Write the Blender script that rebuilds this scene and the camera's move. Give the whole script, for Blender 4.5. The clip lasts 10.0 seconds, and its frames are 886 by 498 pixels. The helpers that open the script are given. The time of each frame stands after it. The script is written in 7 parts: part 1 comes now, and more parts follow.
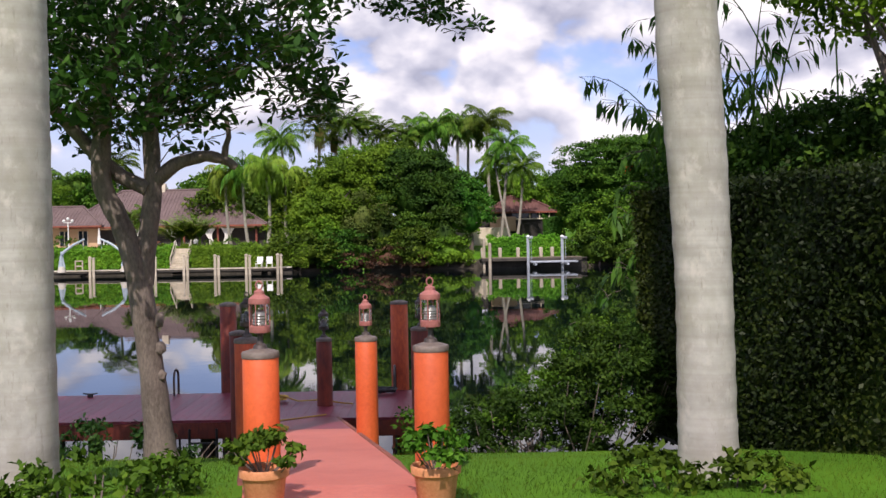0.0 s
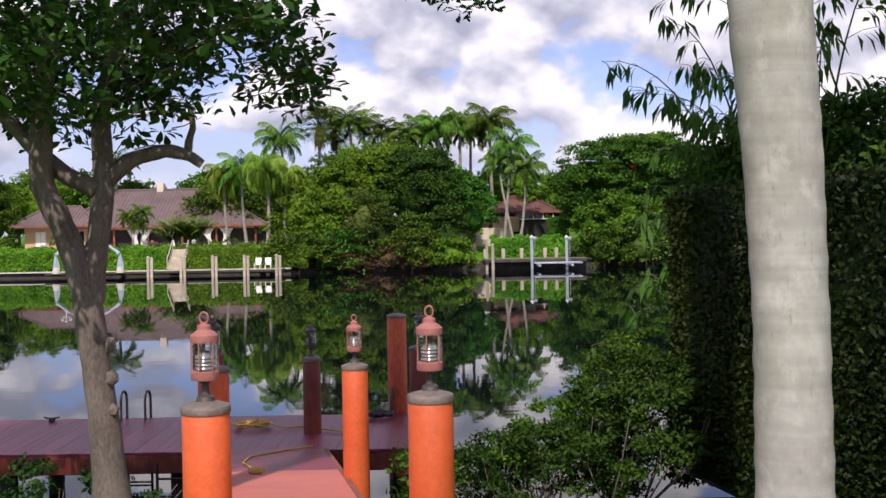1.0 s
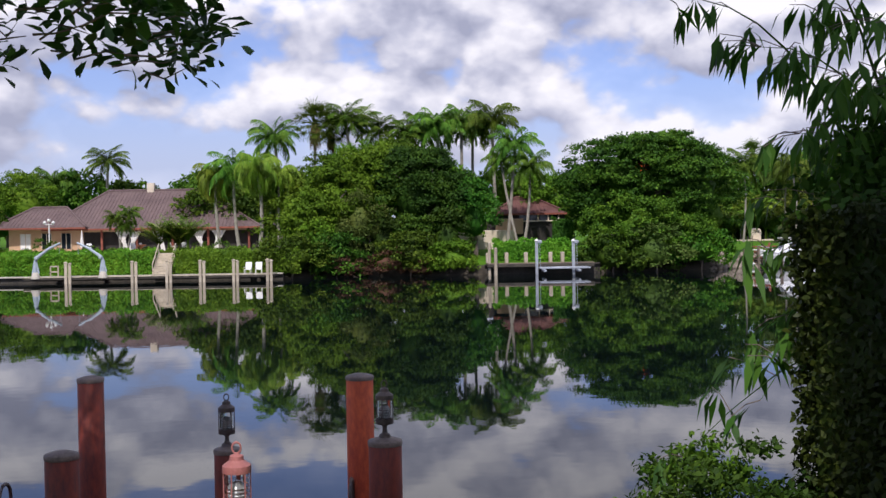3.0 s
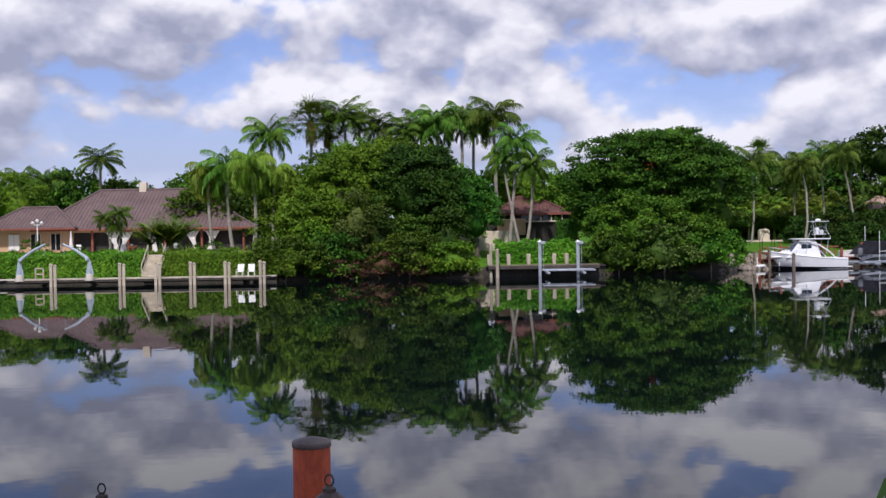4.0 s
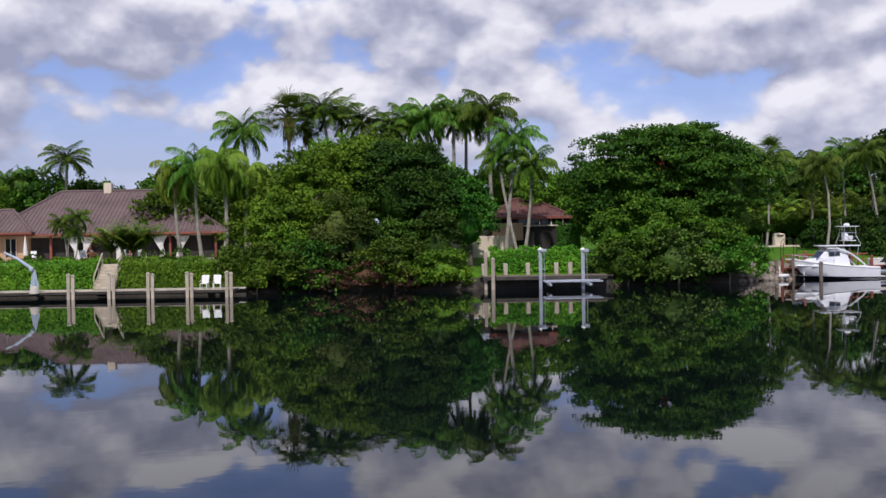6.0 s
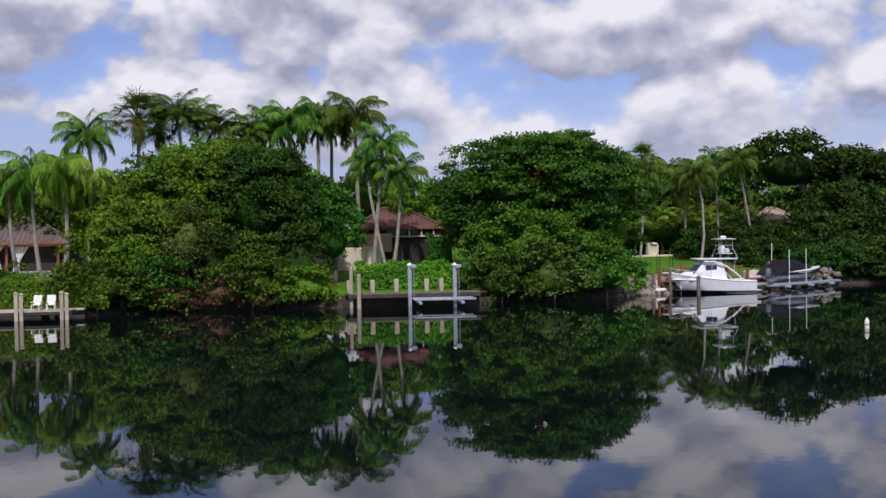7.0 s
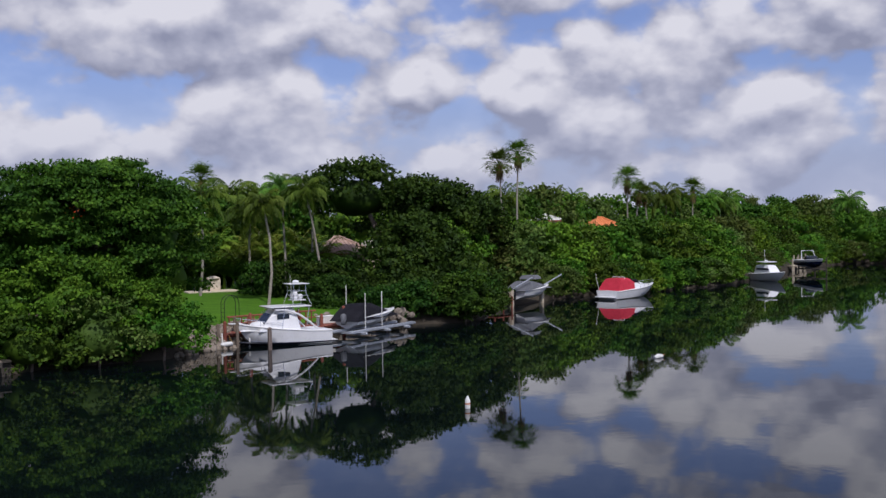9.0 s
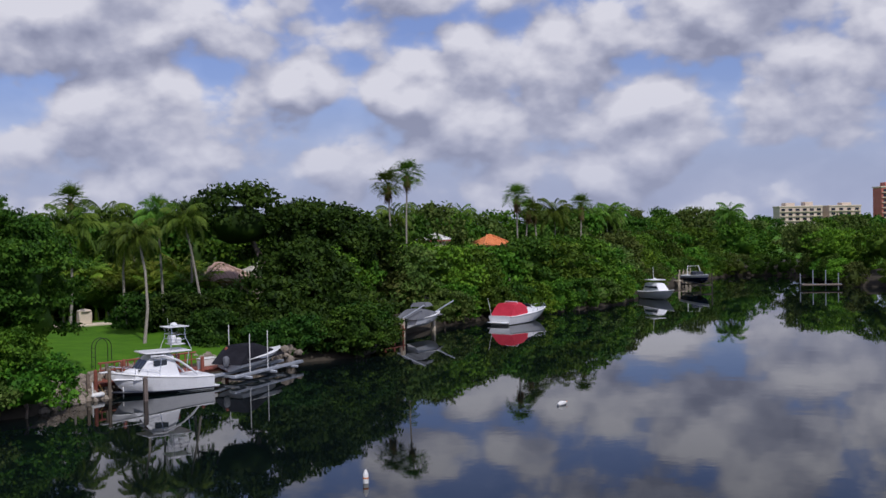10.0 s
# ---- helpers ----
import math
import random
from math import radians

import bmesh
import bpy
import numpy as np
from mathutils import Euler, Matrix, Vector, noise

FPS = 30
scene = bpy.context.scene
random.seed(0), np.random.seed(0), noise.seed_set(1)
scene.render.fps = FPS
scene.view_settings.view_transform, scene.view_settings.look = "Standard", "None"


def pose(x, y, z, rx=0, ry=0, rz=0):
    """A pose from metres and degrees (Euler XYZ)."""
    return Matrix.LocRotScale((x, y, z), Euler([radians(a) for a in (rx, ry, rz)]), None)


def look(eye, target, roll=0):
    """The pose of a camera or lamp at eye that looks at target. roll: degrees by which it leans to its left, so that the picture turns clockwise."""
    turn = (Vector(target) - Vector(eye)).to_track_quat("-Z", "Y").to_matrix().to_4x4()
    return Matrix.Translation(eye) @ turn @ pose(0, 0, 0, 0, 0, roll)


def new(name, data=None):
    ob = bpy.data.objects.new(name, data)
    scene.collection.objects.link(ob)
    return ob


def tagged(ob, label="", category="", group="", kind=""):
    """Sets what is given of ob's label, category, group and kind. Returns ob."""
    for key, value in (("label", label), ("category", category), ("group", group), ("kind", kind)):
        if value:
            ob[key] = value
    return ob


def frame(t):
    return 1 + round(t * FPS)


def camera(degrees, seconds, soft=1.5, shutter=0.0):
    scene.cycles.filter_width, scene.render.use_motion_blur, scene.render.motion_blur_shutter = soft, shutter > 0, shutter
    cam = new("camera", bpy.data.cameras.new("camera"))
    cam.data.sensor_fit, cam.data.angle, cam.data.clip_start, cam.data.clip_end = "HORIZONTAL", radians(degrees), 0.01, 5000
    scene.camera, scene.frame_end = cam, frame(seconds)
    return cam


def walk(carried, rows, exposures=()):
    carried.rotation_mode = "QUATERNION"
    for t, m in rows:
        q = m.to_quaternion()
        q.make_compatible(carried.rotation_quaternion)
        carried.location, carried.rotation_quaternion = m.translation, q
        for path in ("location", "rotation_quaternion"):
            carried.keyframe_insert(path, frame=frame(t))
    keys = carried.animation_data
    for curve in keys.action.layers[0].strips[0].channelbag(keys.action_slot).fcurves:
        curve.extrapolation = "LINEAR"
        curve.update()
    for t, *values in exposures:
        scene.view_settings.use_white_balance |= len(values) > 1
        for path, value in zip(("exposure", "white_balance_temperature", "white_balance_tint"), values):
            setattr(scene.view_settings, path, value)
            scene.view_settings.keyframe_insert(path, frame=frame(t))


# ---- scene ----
cam = camera(44.0, 10.0, soft=1.5)
PATH = [
    (0.0, 0.000, 0.000, 4.135, 0.019, -1.049, -1.013),
    (0.5, -0.014, 0.987, 4.157, 0.083, -1.053, -0.959),
    (1.0, -0.007, 2.132, 4.228, 0.124, -1.073, -0.988),
    (1.5, -0.007, 3.461, 4.302, 0.153, -1.083, -0.969),
    (2.0, 0.052, 4.698, 4.417, 0.200, -1.090, -0.969),
    (2.5, 0.141, 6.082, 4.477, 0.237, -1.085, -0.942),
    (4.0, 0.360, 11.306, 4.591, 0.334, -1.084, -0.934),
    (4.5, 0.385, 13.664, 4.499, 0.345, -1.093, -0.889),
    (5.0, 0.424, 16.308, 4.522, 0.300, -1.076, -0.917),
    (6.5, 0.744, 24.768, 5.611, -0.967, -1.113, -0.963),
    (7.0, 1.283, 27.899, 6.164, -6.774, -1.200, -0.897),
    (7.5, 1.535, 31.005, 6.687, -16.032, -1.296, -0.734),
    (8.0, 1.973, 33.869, 7.277, -21.771, -1.338, -0.685),
    (8.5, 2.974, 36.791, 7.979, -25.946, -1.311, -0.684),
    (9.0, 4.314, 39.856, 9.254, -29.784, -1.370, -0.793),
    (9.5, 5.373, 42.154, 10.663, -34.047, -1.426, -0.969),
    (10.0, 6.147, 44.018, 11.788, -35.898, -1.355, -1.095),
]


def heading(yaw, pitch, roll):
    q = pose(0, 0, 0, 90 + pitch, 0, yaw)
    return q @ pose(0, 0, 0, 0, 0, roll)
walk(cam, [(t, Matrix.Translation((x, y, z)) @ heading(yaw, pitch, roll)) for t, x, y, z, yaw, pitch, roll in PATH],
     exposures=[(0.0, 0.43, 6550, 19), (1.5, 0.36, 6400, 19), (2.5, 0.24, 6250, 18), (4.5, 0.0, 6050, 18), (7.0, -0.1, 6080, 18), (10.0, -0.4, 5950, 18)])

# ---- daylight: broken cumulus over a blue sky, high sun from behind ----
SUN_FROM = Vector((-0.12, -0.66, 0.78)).normalized()
world = bpy.data.worlds.new("sky")
scene.world = world
world.use_nodes = True


def node(nt, kind, **kw):
    n = nt.nodes.new(kind)
    for k, v in kw.items():
        if k == "inputs":
            for i, val in v.items():
                n.inputs[i].default_value = val
        elif k == "operation":
            n.operation = v
        elif k == "data_type":
            n.data_type = v
        elif k == "sky_type":
            n.sky_type = v
        elif k == "noise_dimensions":
            n.noise_dimensions = v
        elif k == "blend_type":
            n.blend_type = v
    return n


def ramp(nt, stops, interp="LINEAR"):
    r = nt.nodes.new("ShaderNodeValToRGB")
    r.color_ramp.interpolation = interp
    e = r.color_ramp.elements
    while len(e) < len(stops):
        e.new(0.5)
    for el, (p, c) in zip(e, stops):
        el.position = p
        el.color = (*c, 1) if len(c) == 3 else c
    return r


# heaps of cumulus: bearing, height, half width and half height in degrees, thickness
CLOUDS = [(-1, 10.8, 7.5, 3.6, 1.0), (-16, 10.3, 9.0, 3.0, 0.8), (-14, 6.0, 7.0, 1.6, 0.55), (-1, 6.6, 9.5, 1.6, 0.6), (11.2, 10.0, 5.4, 2.7, 0.9), (18.3, 3.9, 5.4, 2.3, 1.0),
          (6.5, 6.9, 1.6, 0.9, 0.6), (21.1, 6.9, 5.4, 1.8, 0.8), (21.4, 10.6, 6.0, 1.9, 0.8), (28.9, 7.3, 2.4, 1.9, 0.9), (35.1, 7.3, 4.8, 2.6, 1.0), (41.5, 5.8, 2.3, 1.4, 0.9),
          (30.5, 3.0, 4.0, 1.4, 0.7), (50.8, 5.0, 8.5, 1.9, 0.9), (52, 9.2, 9.5, 2.4, 0.8), (36.5, 11.4, 9.0, 1.7, 0.8)]


def build_sky():
    nt = world.node_tree
    nt.nodes.clear()
    L = nt.links.new
    out = node(nt, "ShaderNodeOutputWorld")
    bg = node(nt, "ShaderNodeBackground")
    bg.inputs[1].default_value = 0.1
    L(bg.outputs[0], out.inputs[0])
    sky = node(nt, "ShaderNodeTexSky", sky_type="NISHITA")
    sky.sun_disc = False
    sky.sun_elevation = math.asin(SUN_FROM.z)
    sky.sun_rotation = math.atan2(SUN_FROM.x, SUN_FROM.y)
    sky.air_density, sky.dust_density, sky.ozone_density = 1.0, 0.6, 2.5
    tc = node(nt, "ShaderNodeTexCoord")
    sep = node(nt, "ShaderNodeSeparateXYZ")
    L(tc.outputs["Generated"], sep.inputs[0])
    az = node(nt, "ShaderNodeMath", operation="ARCTAN2")
    L(sep.outputs[0], az.inputs[0]); L(sep.outputs[1], az.inputs[1])

    def heaps(lift):
        """Density of the cumulus field, looked up a little higher by lift: heaps at their bearings, billowing edges."""
        el = node(nt, "ShaderNodeMath", operation="ADD", inputs={1: lift})
        L(sep.outputs[2], el.inputs[0])
        at = node(nt, "ShaderNodeCombineXYZ")
        L(az.outputs[0], at.inputs[0]); L(el.outputs[0], at.inputs[1])
        tall = node(nt, "ShaderNodeMath", operation="MULTIPLY", inputs={1: 1.45})
        L(el.outputs[0], tall.inputs[0])
        p = node(nt, "ShaderNodeCombineXYZ")
        L(sep.outputs[0], p.inputs[0]); L(sep.outputs[1], p.inputs[1]); L(tall.outputs[0], p.inputs[2])
        # loose cloud all round the sky
        broad = node(nt, "ShaderNodeTexNoise", inputs={"Scale": 4.5, "Detail": 2.0, "Roughness": 0.5})
        L(p.outputs[0], broad.inputs["Vector"])
        last = node(nt, "ShaderNodeMath", operation="MULTIPLY_ADD", inputs={1: 3.0, 2: -1.12})
        L(broad.outputs[0], last.inputs[0])
        for a, e, w, h, amp in CLOUDS:
            d = node(nt, "ShaderNodeVectorMath", operation="SUBTRACT")
            d.inputs[1].default_value = (radians(a), radians(e), 0)
            L(at.outputs[0], d.inputs[0])
            q = node(nt, "ShaderNodeVectorMath", operation="MULTIPLY")
            q.inputs[1].default_value = (1 / radians(w), 1 / radians(h), 0)
            L(d.outputs[0], q.inputs[0])
            r = node(nt, "ShaderNodeVectorMath", operation="DOT_PRODUCT")
            L(q.outputs[0], r.inputs[0]); L(q.outputs[0], r.inputs[1])
            b = node(nt, "ShaderNodeMath", operation="MULTIPLY_ADD", inputs={1: -amp, 2: amp})
            L(r.outputs["Value"], b.inputs[0])
            top = node(nt, "ShaderNodeMath", operation="SMOOTH_MAX", inputs={2: 0.25})
            L(last.outputs[0], top.inputs[0]); L(b.outputs[0], top.inputs[1])
            last = top
        n = node(nt, "ShaderNodeTexNoise", inputs={"Scale": 9.0, "Detail": 7.0, "Roughness": 0.56})
        L(p.outputs[0], n.inputs["Vector"])
        warp = node(nt, "ShaderNodeMix", data_type="VECTOR")
        warp.inputs["Factor"].default_value = 0.035
        L(p.outputs[0], warp.inputs[4]); L(n.outputs["Color"], warp.inputs[5])
        v = node(nt, "ShaderNodeTexVoronoi")
        v.feature = "SMOOTH_F1"
        v.inputs["Scale"].default_value, v.inputs["Detail"].default_value = 12.0, 3.5
        v.inputs["Roughness"].default_value, v.inputs["Smoothness"].default_value = 0.5, 0.3
        L(warp.outputs[1], v.inputs["Vector"])
        bil = node(nt, "ShaderNodeMath", operation="MULTIPLY_ADD", inputs={1: -1.05, 2: 0.36})
        L(v.outputs["Distance"], bil.inputs[0])
        rag = node(nt, "ShaderNodeMath", operation="MULTIPLY_ADD", inputs={1: 1.0})
        L(n.outputs[0], rag.inputs[0]); L(bil.outputs[0], rag.inputs[2])
        mid = node(nt, "ShaderNodeMath", operation="SUBTRACT", inputs={1: -0.04})
        L(rag.outputs[0], mid.inputs[0])
        low = node(nt, "ShaderNodeMath", operation="MINIMUM", inputs={1: 0.7})
        L(last.outputs[0], low.inputs[0])
        whole = node(nt, "ShaderNodeMath", operation="ADD")
        L(low.outputs[0], whole.inputs[0]); L(mid.outputs[0], whole.inputs[1])
        return whole
    big = heaps(0.0)
    lit = heaps(0.022)
    cover = ramp(nt, [(0.0, (0.22, 0.22, 0.22)), (0.36, (1, 1, 1))], "EASE")
    L(big.outputs[0], cover.inputs[0])
    diff = node(nt, "ShaderNodeMath", operation="SUBTRACT")
    L(big.outputs[0], diff.inputs[0]); L(lit.outputs[0], diff.inputs[1])
    tot = node(nt, "ShaderNodeMath", operation="MULTIPLY_ADD", inputs={1: 0.9, 2: 0.53})
    L(diff.outputs[0], tot.inputs[0])
    # the cloud thickens and greys towards the north-west
    thick = node(nt, "ShaderNodeMapRange")
    thick.interpolation_type = "SMOOTHSTEP"
    for k, v in ((1, radians(-24)), (2, radians(2)), (3, -0.26), (4, 0.0)):
        thick.inputs[k].default_value = v
    L(az.outputs[0], thick.inputs[0])
    tone = node(nt, "ShaderNodeMath", operation="ADD")
    L(tot.outputs[0], tone.inputs[0]); L(thick.outputs[0], tone.inputs[1])
    col = ramp(nt, [(0.08, (3.5, 3.7, 4.6)), (0.40, (5.2, 5.35, 6.1)), (0.66, (7.2, 7.2, 7.5)), (0.92, (9.0, 8.9, 8.8))])
    L(tone.outputs[0], col.inputs[0])
    mix = node(nt, "ShaderNodeMix", data_type="RGBA")
    L(cover.outputs[0], mix.inputs["Factor"])
    tint = node(nt, "ShaderNodeMix", data_type="RGBA", blend_type="MULTIPLY")
    tint.inputs["Factor"].default_value = 1.0
    tint.inputs[7].default_value = (0.92, 0.93, 1.22, 1)
    L(sky.outputs[0], tint.inputs[6])
    haze = ramp(nt, [(0.0, (0.85, 0.85, 0.85)), (0.14, (0, 0, 0))], "EASE")
    L(sep.outputs[2], haze.inputs[0])
    low = node(nt, "ShaderNodeMix", data_type="RGBA")
    low.inputs[7].default_value = (4.6, 5.2, 6.9, 1)
    L(haze.outputs[0], low.inputs["Factor"]); L(tint.outputs[2], low.inputs[6])
    L(low.outputs[2], mix.inputs[6]); L(col.outputs[0], mix.inputs[7])
    veil = node(nt, "ShaderNodeMath", operation="MULTIPLY", inputs={1: 0.42})
    L(haze.outputs[0], veil.inputs[0])
    last = node(nt, "ShaderNodeMix", data_type="RGBA")
    last.inputs[7].default_value = (4.9, 5.4, 6.7, 1)
    L(veil.outputs[0], last.inputs["Factor"]); L(mix.outputs[2], last.inputs[6])
    L(last.outputs[2], bg.inputs[0])


build_sky()
sun_data = bpy.data.lights.new("sun", "SUN")
sun_data.energy, sun_data.angle, sun_data.color = 3.5, radians(0.6), (1.0, 0.95, 0.86)
sun = new("sun", sun_data)
sun.matrix_world = look((0, 0, 60), Vector((0, 0, 60)) - SUN_FROM)


# ---- materials ----
def material(name, a, b, rough=0.7, scale=3.0, fine=40.0, bump=0.15, metal=0.0, spec=0.5, stretch=(1, 1, 1), island=False, spots=None):
    """Two tones mixed by broad and fine noise, with fine relief."""
    m = bpy.data.materials.new(name)
    m.use_nodes = True
    nt = m.node_tree
    L = nt.links.new
    p = nt.nodes["Principled BSDF"]
    tc = node(nt, "ShaderNodeTexCoord")
    mp = node(nt, "ShaderNodeMapping")
    mp.inputs["Scale"].default_value = stretch
    L(tc.outputs["Object"], mp.inputs[0])
    n1 = node(nt, "ShaderNodeTexNoise", inputs={"Scale": scale, "Detail": 5.0, "Roughness": 0.6})
    n2 = node(nt, "ShaderNodeTexNoise", inputs={"Scale": fine, "Detail": 4.0, "Roughness": 0.65})
    L(mp.outputs[0], n1.inputs["Vector"]); L(mp.outputs[0], n2.inputs["Vector"])
    s = node(nt, "ShaderNodeMath", operation="MULTIPLY_ADD", inputs={1: 0.55})
    L(n2.outputs[0], s.inputs[0])
    h = node(nt, "ShaderNodeMath", operation="MULTIPLY", inputs={1: 0.55})
    L(n1.outputs[0], h.inputs[0]); L(h.outputs[0], s.inputs[2])
    r = ramp(nt, [(0.38, a), (0.68, b)] + ([(0.74, spots)] if spots else []))
    L(s.outputs[0], r.inputs[0])
    last = r.outputs[0]
    if island:
        oi = node(nt, "ShaderNodeObjectInfo")
        v = node(nt, "ShaderNodeMath", operation="MULTIPLY_ADD", inputs={1: 0.35, 2: 0.82})
        L(oi.outputs["Random"], v.inputs[0])
        hs = node(nt, "ShaderNodeHueSaturation")
        L(v.outputs[0], hs.inputs["Value"]); L(last, hs.inputs["Color"])
        last = hs.outputs[0]
    L(last, p.inputs["Base Color"])
    rr = node(nt, "ShaderNodeMath", operation="MULTIPLY_ADD", inputs={1: 0.25, 2: rough - 0.12})
    L(n2.outputs[0], rr.inputs[0]); L(rr.outputs[0], p.inputs["Roughness"])
    p.inputs["Metallic"].default_value = metal
    p.inputs["Specular IOR Level"].default_value = spec
    if bump:
        bp = node(nt, "ShaderNodeBump", inputs={"Strength": bump, "Distance": 0.02})
        L(s.outputs[0], bp.inputs["Height"]); L(bp.outputs[0], p.inputs["Normal"])
    return m


def leaf_material(name, dark, mid, light, rough=0.5, through_light=0.22, spread=0.3):
    """Each leaf takes its own tone; light passes through a little."""
    m = bpy.data.materials.new(name)
    m.use_nodes = True
    nt = m.node_tree
    L = nt.links.new
    p = nt.nodes["Principled BSDF"]
    out = nt.nodes["Material Output"]
    g = node(nt, "ShaderNodeNewGeometry")
    tc = node(nt, "ShaderNodeTexCoord")
    n = node(nt, "ShaderNodeTexNoise", inputs={"Scale": 0.45, "Detail": 3.0})
    L(tc.outputs["Object"], n.inputs["Vector"])
    a = node(nt, "ShaderNodeMath", operation="MULTIPLY_ADD", inputs={1: spread, 2: -spread / 2})
    L(g.outputs["Random Per Island"], a.inputs[0])
    b = node(nt, "ShaderNodeMath", operation="ADD")
    L(n.outputs[0], b.inputs[0]); L(a.outputs[0], b.inputs[1])
    r = ramp(nt, [(0.22, dark), (0.5, mid), (0.8, light)])
    L(b.outputs[0], r.inputs[0])
    oi = node(nt, "ShaderNodeObjectInfo")
    hv = node(nt, "ShaderNodeMath", operation="MULTIPLY_ADD", inputs={1: 0.05, 2: 0.472})
    vv = node(nt, "ShaderNodeMath", operation="MULTIPLY_ADD", inputs={1: 0.55, 2: 0.58})
    L(oi.outputs["Random"], hv.inputs[0]); L(oi.outputs["Random"], vv.inputs[0])
    hs = node(nt, "ShaderNodeHueSaturation")
    L(hv.outputs[0], hs.inputs["Hue"]); L(vv.outputs[0], hs.inputs["Value"]); L(r.outputs[0], hs.inputs["Color"])
    L(hs.outputs[0], p.inputs["Base Color"])
    p.inputs["Roughness"].default_value = rough + 0.15
    p.inputs["Specular IOR Level"].default_value = 0.16
    tr = node(nt, "ShaderNodeBsdfTranslucent")
    L(hs.outputs[0], tr.inputs[0])
    mx = node(nt, "ShaderNodeMixShader", inputs={0: through_light})
    L(p.outputs[0], mx.inputs[1]); L(tr.outputs[0], mx.inputs[2]); L(mx.outputs[0], out.inputs[0])
    return m


def water_material():
    m = bpy.data.materials.new("canal_water")
    m.use_nodes = True
    nt = m.node_tree
    L = nt.links.new
    p = nt.nodes["Principled BSDF"]
    p.inputs["Base Color"].default_value = (0.003, 0.006, 0.006, 1)
    p.inputs["Roughness"].default_value = 0.015
    p.inputs["IOR"].default_value = 1.29
    tc = node(nt, "ShaderNodeTexCoord")
    n1 = node(nt, "ShaderNodeTexNoise", inputs={"Scale": 0.35, "Detail": 3.0})
    n2 = node(nt, "ShaderNodeTexNoise", inputs={"Scale": 2.2, "Detail": 2.0})
    L(tc.outputs["Object"], n1.inputs["Vector"]); L(tc.outputs["Object"], n2.inputs["Vector"])
    s = node(nt, "ShaderNodeMath", operation="MULTIPLY_ADD", inputs={1: 0.12})
    L(n2.outputs[0], s.inputs[0]); L(n1.outputs[0], s.inputs[2])
    bp = node(nt, "ShaderNodeBump", inputs={"Strength": 0.03, "Distance": 0.12})
    L(s.outputs[0], bp.inputs["Height"]); L(bp.outputs[0], p.inputs["Normal"])
    return m


def plain(name, c, rough=0.4, metal=0.0, alpha_glass=False):
    m = bpy.data.materials.new(name)
    m.use_nodes = True
    p = m.node_tree.nodes["Principled BSDF"]
    p.inputs["Base Color"].default_value = (*c, 1)
    p.inputs["Roughness"].default_value, p.inputs["Metallic"].default_value = rough, metal
    if alpha_glass:
        p.inputs["Transmission Weight"].default_value = 1.0
        p.inputs["IOR"].default_value = 1.08
    return m


def royal_bark():
    """Smooth grey royal palm bark: leaf-scar rings, fine scratches, brown and green stains, pale lichen."""
    m = bpy.data.materials.new("royal_palm_bark")
    m.use_nodes = True
    nt = m.node_tree
    L = nt.links.new
    p = nt.nodes["Principled BSDF"]
    tc = node(nt, "ShaderNodeTexCoord")

    def layer(stretch, scale, detail, lo, hi):
        mp = node(nt, "ShaderNodeMapping")
        mp.inputs["Scale"].default_value = stretch
        L(tc.outputs["Object"], mp.inputs[0])
        n = node(nt, "ShaderNodeTexNoise", inputs={"Scale": scale, "Detail": detail, "Roughness": 0.62})
        L(mp.outputs[0], n.inputs["Vector"])
        r = ramp(nt, [(lo, (0, 0, 0)), (hi, (1, 1, 1))])
        L(n.outputs[0], r.inputs[0])
        return r
    tone = layer((1, 1, 1), 3.2, 5.0, 0.35, 0.68)
    rings = layer((0.25, 0.25, 7.0), 1.3, 3.0, 0.46, 0.64)
    marks = layer((7, 7, 1.6), 5.0, 4.0, 0.60, 0.70)
    stain = layer((1.4, 1.4, 0.6), 2.2, 6.0, 0.46, 0.72)
    lichen = layer((1, 1, 0.8), 6.5, 6.0, 0.54, 0.74)
    base = node(nt, "ShaderNodeMix", data_type="RGBA")
    base.inputs[6].default_value, base.inputs[7].default_value = (0.33, 0.31, 0.275, 1), (0.47, 0.45, 0.405, 1)
    L(tone.outputs[0], base.inputs["Factor"])
    last = base
    for r, k, c in ((rings, 0.42, (0.27, 0.245, 0.21, 1)), (stain, 0.5, (0.24, 0.23, 0.15, 1)), (lichen, 0.65, (0.60, 0.55, 0.49, 1)), (marks, 0.3, (0.16, 0.13, 0.10, 1))):
        f = node(nt, "ShaderNodeMath", operation="MULTIPLY", inputs={1: k})
        L(r.outputs[0], f.inputs[0])
        x = node(nt, "ShaderNodeMix", data_type="RGBA")
        x.inputs[7].default_value = c
        L(f.outputs[0], x.inputs["Factor"]); L(last.outputs[2], x.inputs[6])
        last = x
    L(last.outputs[2], p.inputs["Base Color"])
    p.inputs["Roughness"].default_value = 0.85
    p.inputs["Specular IOR Level"].default_value = 0.25
    h = node(nt, "ShaderNodeMath", operation="ADD")
    L(tone.outputs[0], h.inputs[0]); L(marks.outputs[0], h.inputs[1])
    bp = node(nt, "ShaderNodeBump", inputs={"Strength": 0.16, "Distance": 0.01})
    bp.invert = True
    L(h.outputs[0], bp.inputs["Height"]); L(bp.outputs[0], p.inputs["Normal"])
    return m


